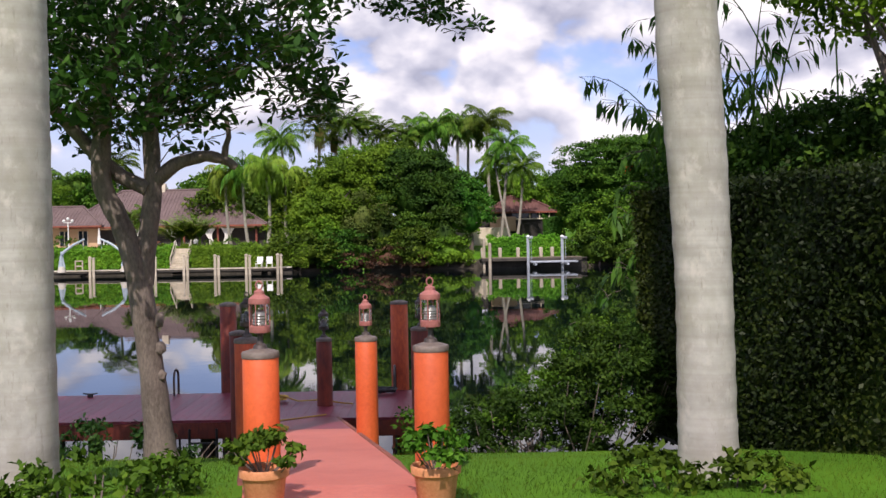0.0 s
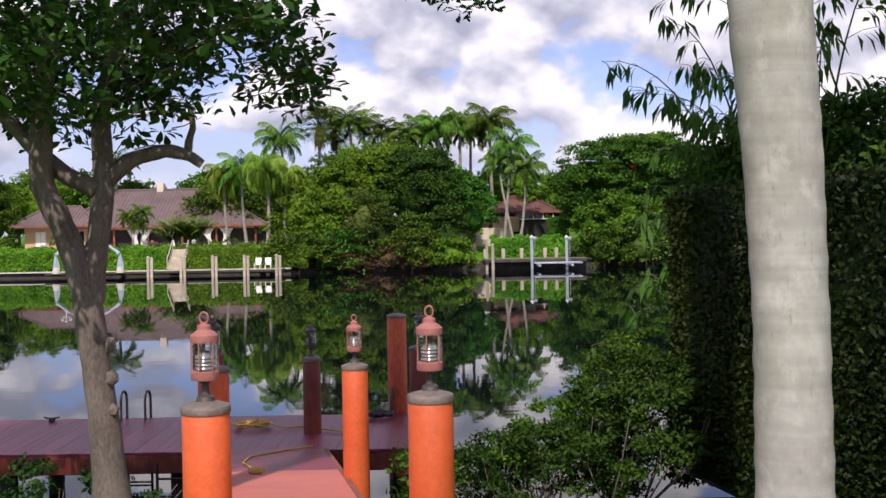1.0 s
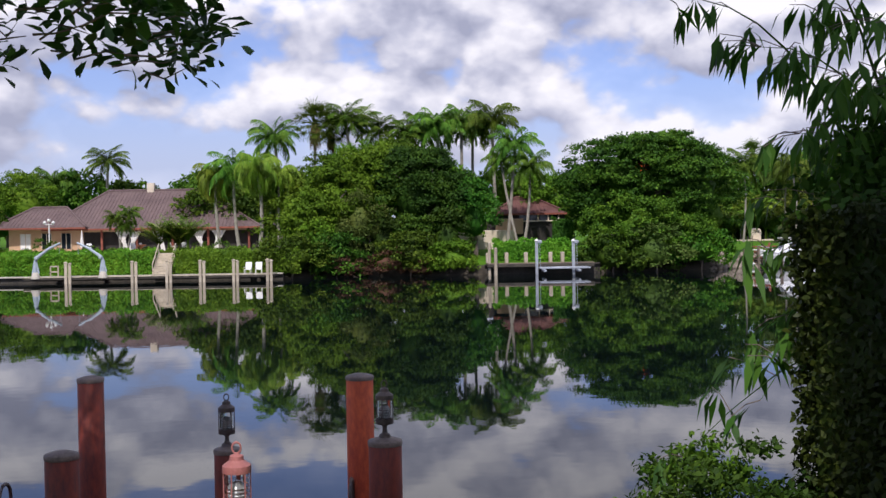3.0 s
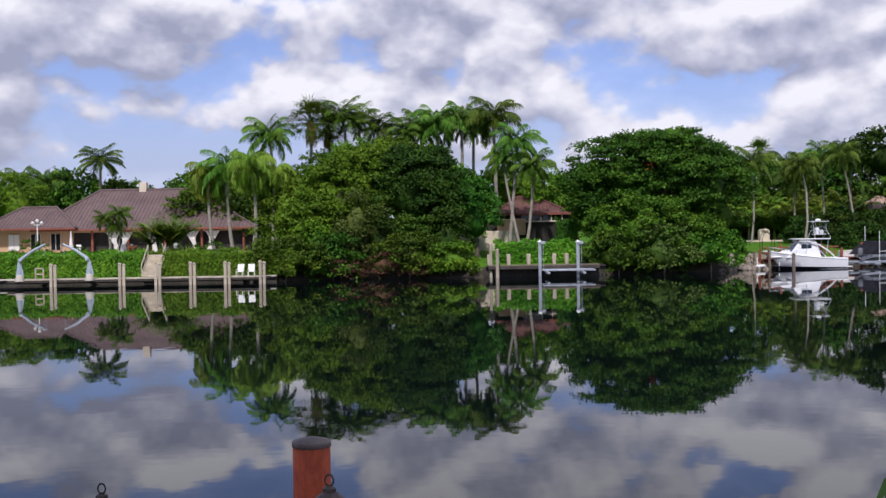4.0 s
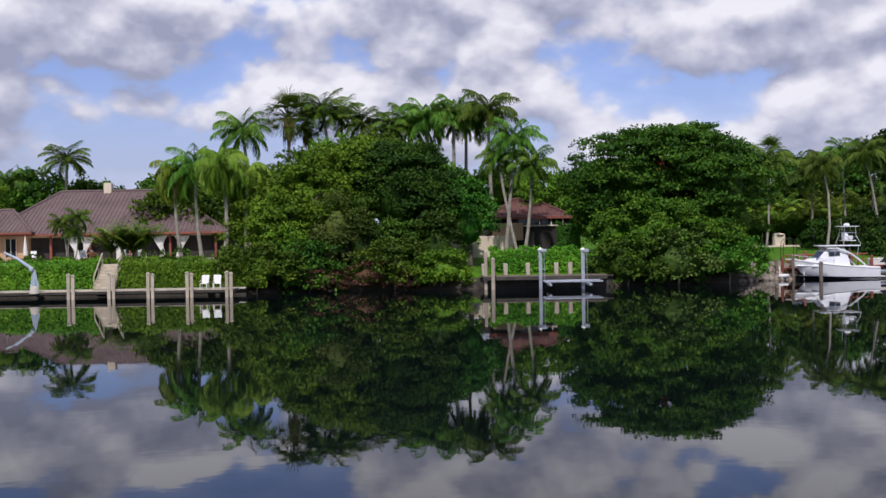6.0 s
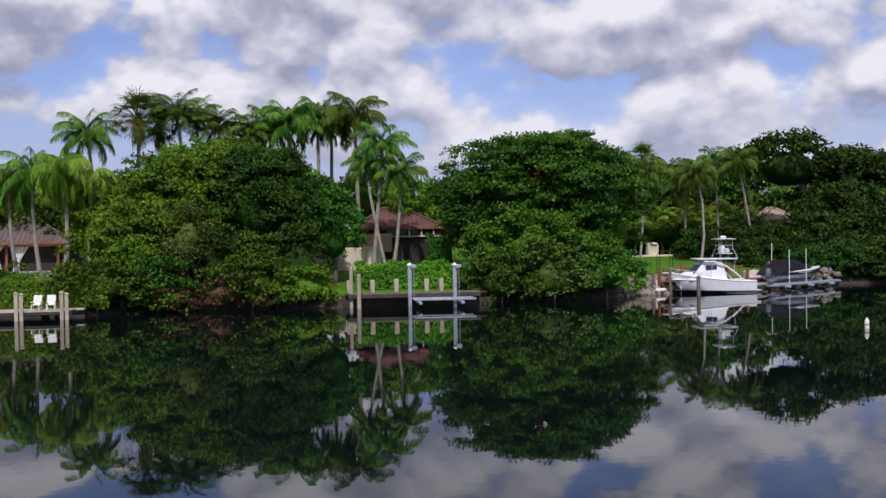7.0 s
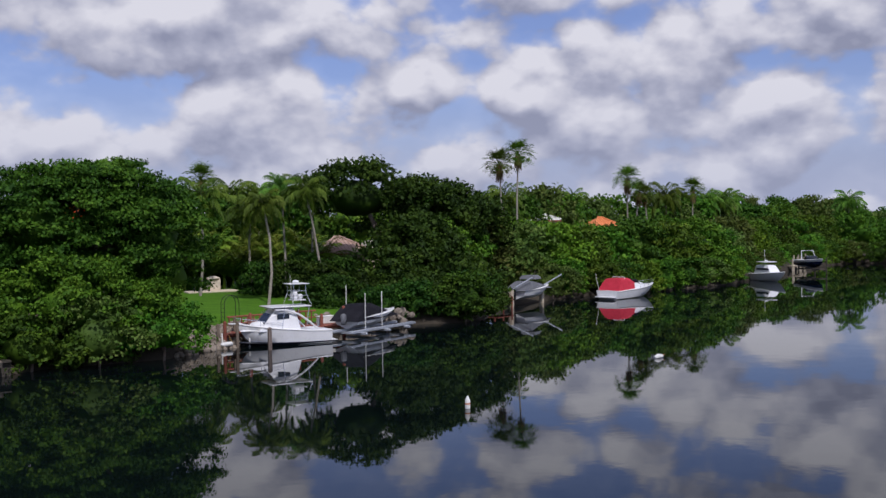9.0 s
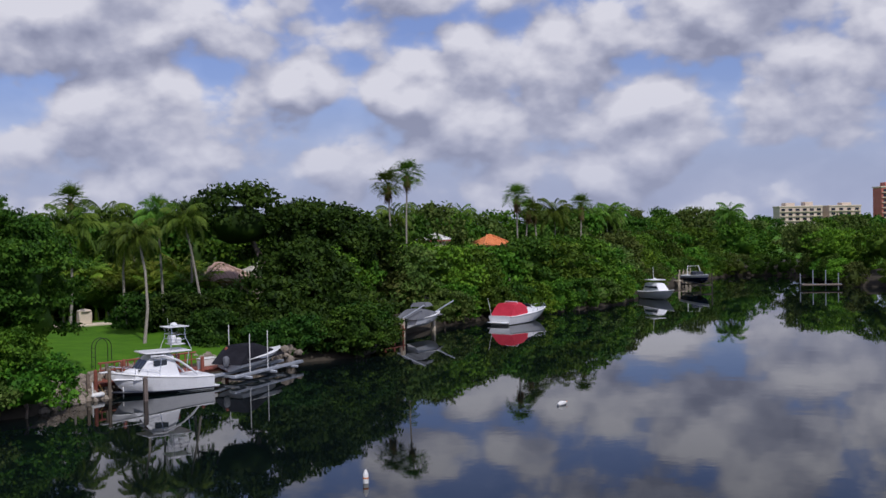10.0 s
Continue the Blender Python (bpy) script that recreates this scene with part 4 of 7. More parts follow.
for i in range(34):
    rr = random.Random(500 + i)
    x = 30 + i * 0.75 + rr.uniform(-1, 1)
    palm("areca", "clump palm with yellow-green arching fronds", (x, 165 - max(0, x - 47) * 1.3 + rr.uniform(-2, 3), 2.0), (x, 165 - max(0, x - 47) * 1.3 + rr.uniform(-2, 3), 4.0 + rr.uniform(0, 3.0)), 600 + i, 1.6, 0.09, "clump palms behind the lawn")
for i in range(20):
    rr = random.Random(540 + i)
    x = 31 + i * 1.0 + rr.uniform(-0.5, 0.5)
    palm("clump", "upright clump palm with yellow-green fronds behind the lawn", (x, 158.5 + rr.uniform(-0.8, 1.2), 2.0), (x, 158.5 + rr.uniform(-0.8, 1.2), 2.9 + rr.uniform(0, 1.4)), 640 + i, 1.25, 0.09, "clump palms behind the lawn")
for i in range(7):
    x = 32 + i * 3.2
    T("shrub", "dark shrub under the palms behind the lawn", 740 + i, [(x, 161, 3.6, 2.4, 1.6, 2.4)], 30, 0.5, 1.0, 30, 0.42, M_LEAF_SHADED, (x, 161, 2.0), 0.1, "shrubs behind the lawn", low=-0.7, category="shrub", limbs=3)
for i in range(8):
    x = 26 + i * 5.0
    T("tree", "dark tree behind the clump palms", 620 + i, [(x, 172, 7.4, 4.6, 3.0, 6.2)], 36, 1.2, 2.0, 16, 0.55, M_LEAF_DARK, (x, 172, 2), 0.3, "tree belt behind the lawn", limbs=2)

for i, (x, y, z, w, h, m) in enumerate([(-14.2, 131, 9.6, 2.8, 3.2, M_LEAF_MID), (-9.6, 131, 11.4, 3.0, 3.0, M_LEAF_BRIGHT), (-5.4, 130, 11.6, 2.8, 2.8, M_LEAF_MID), (-1.6, 131, 10.6, 2.6, 2.8, M_LEAF_MID), (-17.2, 132, 7.6, 2.6, 3.0, M_LEAF_DARK)]):
    T("tree", "leafy tree rising between the palms", 690 + i, [(x, y, z, w, 2.4, h), (x + 1.6, y + 1, z - 1.6, w, 2.4, h)], 44, 0.7, 1.3, 32, 0.42, m, (x, y, 1.8), 0.25, OPP, low=-0.5, limbs=4)
for i, x in enumerate((-17, -12.5, -8, -3.5, 0.5)):
    T("tree", "green understory tree among the waterside trees", 650 + i, [(x, 129 + 2 * math.sin(i), 6.2 + 0.8 * math.sin(i * 2.3), 3.6, 2.6, 4.6)], 36, 0.9, 1.7, 26, 0.46, (M_LEAF_BRIGHT, M_LEAF_MID)[i % 2], (x, 129, 1.8), 0.25, OPP, low=-0.6, limbs=3)
for i, x in enumerate((-30, -24, 16, 22, 27)):
    T("tree", "green tree among the garden planting", 660 + i, [(x, 146, 6.0, 4.2, 3.0, 4.2)], 36, 1.0, 1.8, 22, 0.5, (M_LEAF_MID, M_LEAF_DARK)[i % 2], (x, 146, 2), 0.25, OPP, low=-0.6, limbs=3)

# mangrove fringe standing in the shallows
edge = [(-14.6, 111.0), (-10.5, 112.8), (-3.4, 113.0), (16.2, 114.2), (20.5, 114.4), (25.0, 115.0), (56.5, 127), (88.5, 147.2), (92.8, 148.6), (178, 135.5), (190, 128.5), (204, 120.5), (216, 114), (59.6, 130.4), (79.6, 145.5), (83, 147.5), (97.5, 150.5), (102, 151.5), (107, 152.5), (112, 153.5), (115.5, 155.5), (119.5, 158.5), (126.5, 162.5), (131, 165.5), (147, 176.5), (150, 178.5), (112.5, 154.6), (117, 156.5), (122, 160), (136.5, 168.5), (141, 171.5), (152, 179.5), (158, 183), (164, 186), (160.5, 184.5), (167.5, 187), (174.5, 189), (182, 190.5), (189.5, 187), (188, 173.5), (180, 165.5), (172.5, 157), (171, 188), (178, 190), (186, 190), (193, 184), (192, 177), (184, 169), (176, 161), (169, 152), (171, 146), (174, 140), (184, 133), (196, 126), (210, 118)]
for i, (x, y) in enumerate(edge):
    rr = random.Random(800 + i)
    if x > 95:
        away = Vector((x - 6, y - 44)).normalized()
        x, y = x - 1.8 * away.x, y - 1.8 * away.y
    T("shrub", "mangrove shrub trailing into the water", 830 + i, [(x, y, 1.5 + rr.uniform(0, 0.8), 3.0 + rr.uniform(0, 0.8), 1.8, 1.8 + rr.uniform(0, 0.8))], 34, 0.6, 1.1, 26, 0.42, (M_LEAF_MID, M_LEAF_BRIGHT if x > 75 else M_LEAF_DARK, M_LEAF_MID, M_LEAF_DARK, M_LEAF_OLIVE)[i % 5], (x, y, 0.3), 0.1, "mangroves along the canal", low=-0.7, category="shrub", limbs=3)

# shade-coloured shrubs, some added where the lawn only lies in shadow
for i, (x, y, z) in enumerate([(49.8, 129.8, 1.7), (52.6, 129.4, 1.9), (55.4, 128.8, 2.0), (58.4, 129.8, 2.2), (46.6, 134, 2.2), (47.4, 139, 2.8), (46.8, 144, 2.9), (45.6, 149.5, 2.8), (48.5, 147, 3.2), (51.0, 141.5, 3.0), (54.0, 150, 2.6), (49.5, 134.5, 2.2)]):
    T("shrub", "dense shrub with shade in its leaf colour between the lawn and the big tree", 680 + i, [(x, y, z, 3.0, 2.4, z * 0.9)], 40, 0.6, 1.2, 30, 0.42, M_LEAF_SHADED, (x, y, 1.6), 0.12, ALONG, low=-0.7, category="shrub", limbs=3)


# ---- near garden: royal palms, tree, hedge, bamboo, shrubs, pots ----
def royal_trunk(label, foot, pts, radii):
    """A smooth grey royal palm trunk with ring scars; its head is above the view."""
    ob = thing("royal_palm", label, "palm tree", "royal palms in the garden", at=foot)
    rr = random.Random(int(foot[0] * 10))
    g = Geo()
    n = 60
    f = Vector(foot)
    ctr, rad = [], []
    for i in range(n + 1):
        t = i / n * (len(pts) - 1)
        k = min(int(t), len(pts) - 2)
        p = Vector(pts[k]).lerp(Vector(pts[k + 1]), t - k) - f
        r = radii[k] + (radii[k + 1] - radii[k]) * (t - k)
        ring = 0.006 if i % 3 == 0 else 0.0
        ctr.append(p)
        rad.append(r + ring + rr.uniform(-0.002, 0.002))
    g.tube(ctr, rad, 24)
    part("trunk", g, M_PALMBARK, ob)
    head = part("crown", PALM_HEADS["royal"][1], None, ob)
    head.matrix_basis = Matrix.Translation(ctr[-1]) @ Matrix.Scale(1.1, 4)
    return ob


royal_trunk("smooth pale grey royal palm trunk beside the hedge", (2.12, 8.8, 1.95), [(2.12, 8.8, 1.85), (2.10, 8.8, 2.6), (2.09, 8.8, 3.6), (2.05, 8.8, 4.6), (1.99, 8.8, 5.4), (1.95, 8.8, 6.4), (1.9, 8.8, 16.0)], [0.25, 0.235, 0.225, 0.235, 0.25, 0.235, 0.16])
royal_trunk("smooth pale grey royal palm trunk at the lawn's edge", (-3.3, 8.5, 1.95), [(-3.3, 8.5, 1.85), (-3.28, 8.5, 2.6), (-3.28, 8.5, 3.6), (-3.28, 8.5, 4.6), (-3.28, 8.5, 5.4), (-3.28, 8.5, 6.4), (-3.3, 8.5, 16.0)], [0.27, 0.25, 0.24, 0.24, 0.24, 0.23, 0.16])


def garden_tree():
    ob = thing("garden_tree", "dark-barked spreading tree with glossy leaves beside the dock", "tree", at=(-3.65, 13.8, 1.3))
    o = Vector((-3.65, 13.8, 1.3))
    rs = np.random.RandomState(5)
    rr = random.Random(6)

    def limb(name, pts, radii, label=""):
        g = Geo()
        fine, rad = [], []
        for i in range(len(pts) - 1):
            for k in range(4):
                t = k / 4
                fine.append(Vector(pts[i]).lerp(Vector(pts[i + 1]), t) - o + Vector((rr.uniform(-0.02, 0.02), rr.uniform(-0.02, 0.02), 0)))
                rad.append((radii[i] + (radii[i + 1] - radii[i]) * t) * rr.uniform(0.94, 1.07))
        fine.append(Vector(pts[-1]) - o)
        rad.append(radii[-1])
        sm = [fine[0]] + [(fine[i - 1] + fine[i] * 2 + fine[i + 1]) / 4 for i in range(1, len(fine) - 1)] + [fine[-1]]
        g.tube(sm, rad, 12)
        return g
    t = limb("trunk", [(-3.6, 13.8, 1.2), (-3.64, 13.8, 1.6), (-3.72, 13.8, 2.6), (-3.84, 13.8, 3.55)], [0.24, 0.18, 0.15, 0.155])
    for z, sx in ((3.05, 1), (2.7, 1), (2.35, 1), (2.0, 1)):
        t.blob((-3.72 - o.x + 0.14 * sx, -0.05, z - o.z), (0.07, 0.07, 0.09), rr, 0.2)
    part("trunk", t, M_BARK, ob)
    part("limb", limb("limb", [(-3.84, 13.8, 3.5), (-3.98, 13.75, 4.17), (-4.26, 13.7, 4.74), (-4.2, 13.6, 5.6), (-3.95, 13.4, 6.45), (-3.6, 13.1, 7.2), (-3.3, 12.9, 8.2)], [0.14, 0.13, 0.125, 0.105, 0.095, 0.08, 0.04]), M_BARK, ob)
    part("limb", limb("limb", [(-3.80, 13.8, 3.5), (-3.70, 13.85, 4.17), (-3.67, 13.9, 4.81), (-3.72, 14.0, 5.55), (-3.55, 14.2, 6.4), (-3.2, 14.4, 7.4), (-2.6, 14.7, 8.3)], [0.13, 0.12, 0.115, 0.095, 0.08, 0.06, 0.03]), M_BARK, ob)
    part("limb", limb("limb", [(-3.70, 13.85, 4.7), (-4.04, 13.85, 4.86), (-4.42, 13.8, 5.2), (-4.85, 13.7, 5.75), (-5.6, 13.4, 6.5), (-6.6, 13.1, 7.0)], [0.10, 0.09, 0.085, 0.075, 0.05, 0.025]), M_BARK, ob)
    part("limb", limb("limb", [(-3.66, 13.9, 4.78), (-3.35, 13.9, 5.03), (-2.99, 13.9, 5.12), (-2.74, 13.9, 5.06), (-2.60, 13.9, 4.96)], [0.10, 0.085, 0.075, 0.065, 0.05]), M_BARK, ob, "sawn-off side branch")
    part("limb", limb("limb", [(-2.76, 13.9, 5.06), (-2.69, 13.9, 5.35), (-2.73, 13.9, 5.6)], [0.05, 0.035, 0.03]), M_BARK, ob)
    part("limb", limb("limb", [(-3.2, 14.4, 7.4), (-1.6, 15.8, 8.3), (-0.3, 17.2, 8.2), (0.5, 18.0, 7.9)], [0.05, 0.04, 0.03, 0.012]), M_BARK, ob)
    # leaf sprays: whorls of leaves at twig ends
    spots = []
    for k in range(2700):
        x, y, z = rs.uniform(-9.0, -1.35), rs.uniform(11.4, 16.4), rs.uniform(5.35, 9.2)
        low = 5.45 + 0.22 * math.sin(x * 2.3 + y) + max(0.0, (x + 3.4)) * 0.22
        edge = ((x + 4.6) / 3.6) ** 2 + ((y - 13.9) / 2.8) ** 2
        if z < low or edge > 1.0 + 0.25 * math.sin(3 * x):
            continue
        if z > 6.9 and rs.rand() < 0.35:
            continue
        spots.append((x, y, z, 0.16 + 0.12 * rs.rand()))
    for x, z in ((-2.55, 5.45), (-2.85, 5.55), (-3.1, 5.5), (-2.3, 5.9), (-1.6, 5.9), (-1.45, 5.75), (-1.42, 6.0), (-1.7, 6.1), (-1.95, 6.2), (-2.1, 6.05), (-3.3, 5.25), (-3.0, 5.3)):
        spots.append((x, 13.8 + rs.uniform(-0.2, 0.2), z, 0.14))
    for k in range(46):
        q = rs.rand()
        spots.append((-1.5 + 2.1 * q + rs.uniform(-0.2, 0.2), 16.6 + 1.5 * q + rs.uniform(-0.3, 0.3), 8.15 - 0.45 * q + rs.uniform(-0.45, 0.4), 0.16))
    c, w, u = [], [], []
    tw = Geo()
    for x, y, z, r in spots:
        m = rs.randint(9, 17)
        for _ in range(m):
            d = rs.normal(size=3)
            d /= np.linalg.norm(d)
            d[2] = d[2] * 0.7 + 0.1
            c.append(np.array([x, y, z]) - o + d * r * rs.uniform(0.5, 1.6))
            w.append(d + rs.normal(size=3) * 0.3)
            u.append(rs.normal(size=3) * 0.6 + np.array([0, 0, 1]))
        b = np.array([-3.7, 13.8, min(z - 0.4, 7.0)])
        e = np.array([x, y, z])
        s = e + (b - e) / max(np.linalg.norm(b - e), 0.1) * 0.35
        tw.tube([Vector(s) - o, Vector((e + s) / 2 + rs.normal(size=3) * 0.04) - o, Vector(e) - o], [0.008, 0.006, 0.003], 4)
    tagged(part("twigs", tw, M_BARK, ob), kind="stuff")
    n = len(c)
    ln = 0.125 + 0.07 * rs.rand(n)
    part("crown", leaf_mesh("crown", np.array(c), np.array(w), np.array(u), ln, ln * 0.44, M_NEARLEAF, "oval"), M_NEARLEAF, ob)


garden_tree()


def hedge():
    """A tall clipped hedge running from the garden to the water."""
    ob = thing("hedge", "tall clipped dark green hedge screening the garden", "hedge", at=(3.4, 12, 1.2))
    rs = np.random.RandomState(8)
    a, b = np.array([4.75, 7.0]), np.array([2.75, 15.6])
    d = (b - a) / np.linalg.norm(b - a)
    nrm = np.array([-d[1], d[0]])
    if nrm[0] > 0:
        nrm = -nrm
    length = np.linalg.norm(b - a)
    pts, ups = [], []

    def top(s):
        return 4.72 - 0.012 * s
    for _ in range(52000):
        s, h = rs.rand() * length, rs.rand()
        z = 1.3 + h * (top(s) - 1.3)
        q = a + d * s + nrm * (rs.normal() * 0.05 - 0.06 * rs.rand() + 0.07 * math.sin(s * 2.1 + z * 1.7))
        pts.append((q[0], q[1], z)); ups.append((nrm[0] * 1.0, nrm[1] * 1.0, 0.45))
    for _ in range(7000):
        s, k = rs.rand() * length, rs.rand() * 2.0
        q = a + d * s - nrm * k
        pts.append((q[0], q[1], top(s) + rs.normal() * 0.05)); ups.append((0, 0, 1))
    for _ in range(15000):
        k, h = rs.rand() * 2.0, rs.rand()
        q = b - nrm * k + d * rs.normal() * 0.06
        pts.append((q[0], q[1], 1.0 + h * (top(length) - 1.0))); ups.append((d[0], d[1], 0.4))
    p = np.array(pts) - np.array([3.4, 12, 1.2])
    n = len(p)
    ln = 0.052 + 0.038 * rs.rand(n)
    core = Geo()
    ang = math.atan2(d[1], d[0])
    mid = (a + b) / 2 - nrm * 1.08
    core.box((mid[0] - 3.4, mid[1] - 12, 2.9 - 1.2), (length - 0.1, 2.0, 3.5), ang, 0.1)
    part("leaves", leaf_mesh("leaves", p, rs.normal(size=(n, 3)), np.array(ups) + rs.normal(size=(n, 3)) * 0.5, ln, ln * 0.55, M_HEDGE), M_HEDGE, ob)
    part("inner_growth", core, M_HEDGE, ob)


hedge()
T("tree", "dark leafy trees standing behind the hedge", 801, [(6.6, 12.5, 4.4, 1.8, 3.4, 1.7), (6.0, 16.0, 4.2, 1.6, 2.0, 1.4), (8.5, 10, 5.0, 2.2, 3.0, 1.8)], 90, 0.4, 0.8, 80, 0.16, M_LEAF_DARK, (6.8, 12.5, 1.9), 0.14, "", low=-0.7)
T("tree", "dark dense tree behind the hedge end", 803, [(4.6, 16.4, 4.7, 1.3, 1.2, 0.8), (5.9, 16.2, 5.0, 1.5, 1.3, 0.8), (3.9, 15.4, 4.4, 0.9, 0.8, 0.7), (7.2, 15.6, 5.3, 1.5, 1.5, 0.9)], 170, 0.3, 0.6, 130, 0.14, M_LEAF_SHADED, (5.4, 16.4, 1.3), 0.12, "", low=-0.7, core=0)
T("tree", "sunlit light green tree above the hedge", 802, [(5.3, 14.0, 6.8, 0.9, 0.9, 0.8), (6.2, 13.6, 6.6, 1.1, 1.2, 1.0)], 90, 0.3, 0.6, 60, 0.15, M_LEAF_BRIGHT, (6.2, 12.9, 1.6), 0.12, "", core=0)


def bamboo():
    """Arching bamboo canes with hanging leaf sprays over the hedge end."""
    ob = thing("bamboo", "arching bamboo with drooping narrow leaf sprays beyond the hedge", "bamboo", at=(5.0, 16.2, 1.2))
    o = np.array([5.0, 16.2, 1.2])
    rs = np.random.RandomState(12)
    c, w, u, l = [], [], [], []
    twigs = Geo()
    tips = [((2.15, 17.0, 6.45), 0.9), ((2.9, 16.6, 6.9), 0.7), ((3.3, 17.4, 7.4), 0.7), ((3.6, 16.2, 7.8), 0.6), ((2.7, 16.2, 5.9), 0.55), ((2.9, 15.9, 5.2), 0.5), ((3.4, 16.9, 6.3), 0.6), ((4.2, 17.0, 7.0), 0.7), ((4.6, 15.4, 7.4), 0.7),
            ((2.45, 15.9, 4.2), 0.4), ((2.5, 16.0, 3.6), 0.4), ((2.9, 16.3, 4.7), 0.5), ((3.8, 15.8, 6.0), 0.6), ((2.55, 15.8, 3.2), 0.35), ((2.05, 16.2, 2.7), 0.3), ((3.2, 15.7, 5.6), 0.6), ((4.3, 16.0, 6.2), 0.7), ((5.0, 16.5, 6.8), 0.7), ((4.0, 16.8, 5.6), 0.6), ((3.6, 16.4, 5.0), 0.6), ((5.4, 15.2, 7.6), 0.6), ((5.0, 14.2, 7.2), 0.6)]
    for k, (tip, dens) in enumerate(tips):
        tip = np.array(tip)
        root = np.array([5.0 + rs.uniform(-0.7, 0.9), 16.2 + rs.uniform(-0.6, 0.8), 1.0])
        mid = np.array([root[0] * 0.7 + tip[0] * 0.3, root[1] * 0.7 + tip[1] * 0.3, max(tip[2] * 1.02, 5.2)])
        pts = [root * (1 - t) ** 2 + 2 * mid * t * (1 - t) + tip * t * t for t in np.linspace(0, 1, 14)]
        cane = Geo().tube([Vector(q - o) for q in pts], [0.026 - 0.024 * i / 13 for i in range(14)], 6)
        part("cane", cane, M_BAMBOO, ob)
        along = tip - pts[9]
        lean = math.atan2(along[1], along[0])
        for q_i in range(7, 14):
            q = pts[q_i]
            for s in range(3 if 4.8 < tip[2] < 6.35 else 1):
                az = lean + rs.normal() * 0.9
                sl = rs.uniform(0.15, 0.42)
                e = q + np.array([math.cos(az) * sl, math.sin(az) * sl, rs.uniform(-0.12, 0.14)])
                twigs.tube([Vector(q - o), Vector((q + e) / 2 - o) + Vector((0, 0, 0.03)), Vector(e - o)], [0.005, 0.004, 0.003], 4)
                # a hand of leaves hanging from the twig's end
                for j in range(5):
                    b = q + (e - q) * (0.35 + 0.65 * j / 4)
                    f = az + (j - 2) * 0.6
                    dr = np.array([math.cos(f) * 0.55, math.sin(f) * 0.55, -0.85]) + rs.normal(size=3) * 0.14
                    dr /= np.linalg.norm(dr)
                    ll = rs.uniform(0.26, 0.38)
                    c.append(b + dr * ll * 0.5 - o); w.append(dr); u.append(np.array([math.cos(f), math.sin(f), 0.6]) + rs.normal(size=3) * 0.3); l.append(ll)
    tagged(part("twigs", twigs, M_BARK, ob), kind="stuff")
    l = np.array(l)
    part("leaves", leaf_mesh("leaves", np.array(c), np.array(w), np.array(u), l, l * 0.19, M_BAMBOO), M_BAMBOO, ob)


bamboo()


def bush(name, label, at, mains, count, r0, r1, per, leaf, mat, seed, group="", aspect=0.5):
    rs = np.random.RandomState(seed)
    ob = thing(name, label, "shrub", group, at=at)
    a = np.array(at)
    loc = [(x - a[0], y - a[1], z - a[2], rx, ry, rz) for x, y, z, rx, ry, rz in mains]
    st = Geo()
    for q in loc:
        for k in range(5):
            e = Vector((q[0] + rs.uniform(-0.6, 0.6) * q[3], q[1] + rs.uniform(-0.6, 0.6) * q[4], q[2] + q[5] * 0.5))
            st.tube([(q[0] * 0.8, q[1] * 0.8, -0.1), (e.x * 0.9, e.y * 0.9, e.z * 0.5), e], [0.012, 0.009, 0.005], 5)
    tagged(part("stems", st, M_BARK, ob), kind="stuff")
    lobes = heaped(rs, loc, count, r0, r1, 0.8, -0.5)
    part("leaves", clumps(rs, lobes, per, leaf, aspect, 0.0, 0.0, 0.9, "leaves", mat), mat, ob)
    return ob


BANK = "shrubs on the near bank"
bush("shrub", "sunlit light green shrub on the bank below the hedge", (1.6, 16.0, 0.5), [(1.5, 16.2, 1.35, 0.8, 0.8, 0.7), (2.3, 16.6, 1.9, 0.7, 0.7, 0.8), (0.7, 16.2, 0.9, 0.7, 0.6, 0.5), (1.2, 15.6, 1.2, 0.8, 0.6, 0.6)], 260, 0.10, 0.22, 3200, 0.062, M_LEAF_MID, 901, BANK)
bush("shrub", "dark shrub filling the bank beside the walkway", (1.0, 14.6, 1.0), [(0.9, 14.8, 1.35, 0.9, 0.7, 0.5), (2.0, 14.6, 1.7, 0.8, 0.8, 0.8), (0.0, 14.9, 1.1, 0.6, 0.5, 0.4), (2.3, 15.4, 2.0, 0.6, 0.8, 1.0), (2.5, 14.8, 1.6, 0.8, 0.8, 1.0), (1.4, 15.2, 1.1, 1.0, 0.7, 0.6)], 230, 0.14, 0.28, 2800, 0.066, M_LEAF_SHADED, 902, BANK)
bush("shrub", "low dark shrub under the garden tree", (-4.6, 14.2, 1.0), [(-4.6, 14.3, 1.25, 1.2, 0.5, 0.35), (-2.9, 14.4, 1.2, 0.6, 0.4, 0.3), (-6.2, 14.3, 1.2, 0.9, 0.5, 0.4)], 50, 0.12, 0.25, 2400, 0.08, M_HEDGE, 903, BANK)
bush("shrub", "leafy green shrub at the foot of the palm", (-2.7, 7.9, 2.0), [(-2.6, 8.0, 2.2, 0.55, 0.5, 0.32), (-3.5, 7.7, 2.15, 0.5, 0.4, 0.28), (-2.2, 8.3, 2.2, 0.3, 0.3, 0.2)], 90, 0.09, 0.18, 1500, 0.075, M_LEAF_MID, 904, "shrubs round the palms", 0.6)
bush("shrub", "leafy green shrub at the foot of the palm", (2.0, 8.1, 2.0), [(1.5, 8.1, 2.15, 0.45, 0.4, 0.28), (2.3, 8.05, 2.1, 0.5, 0.35, 0.26)], 80, 0.09, 0.18, 1500, 0.075, M_LEAF_MID, 905, "shrubs round the palms", 0.6)
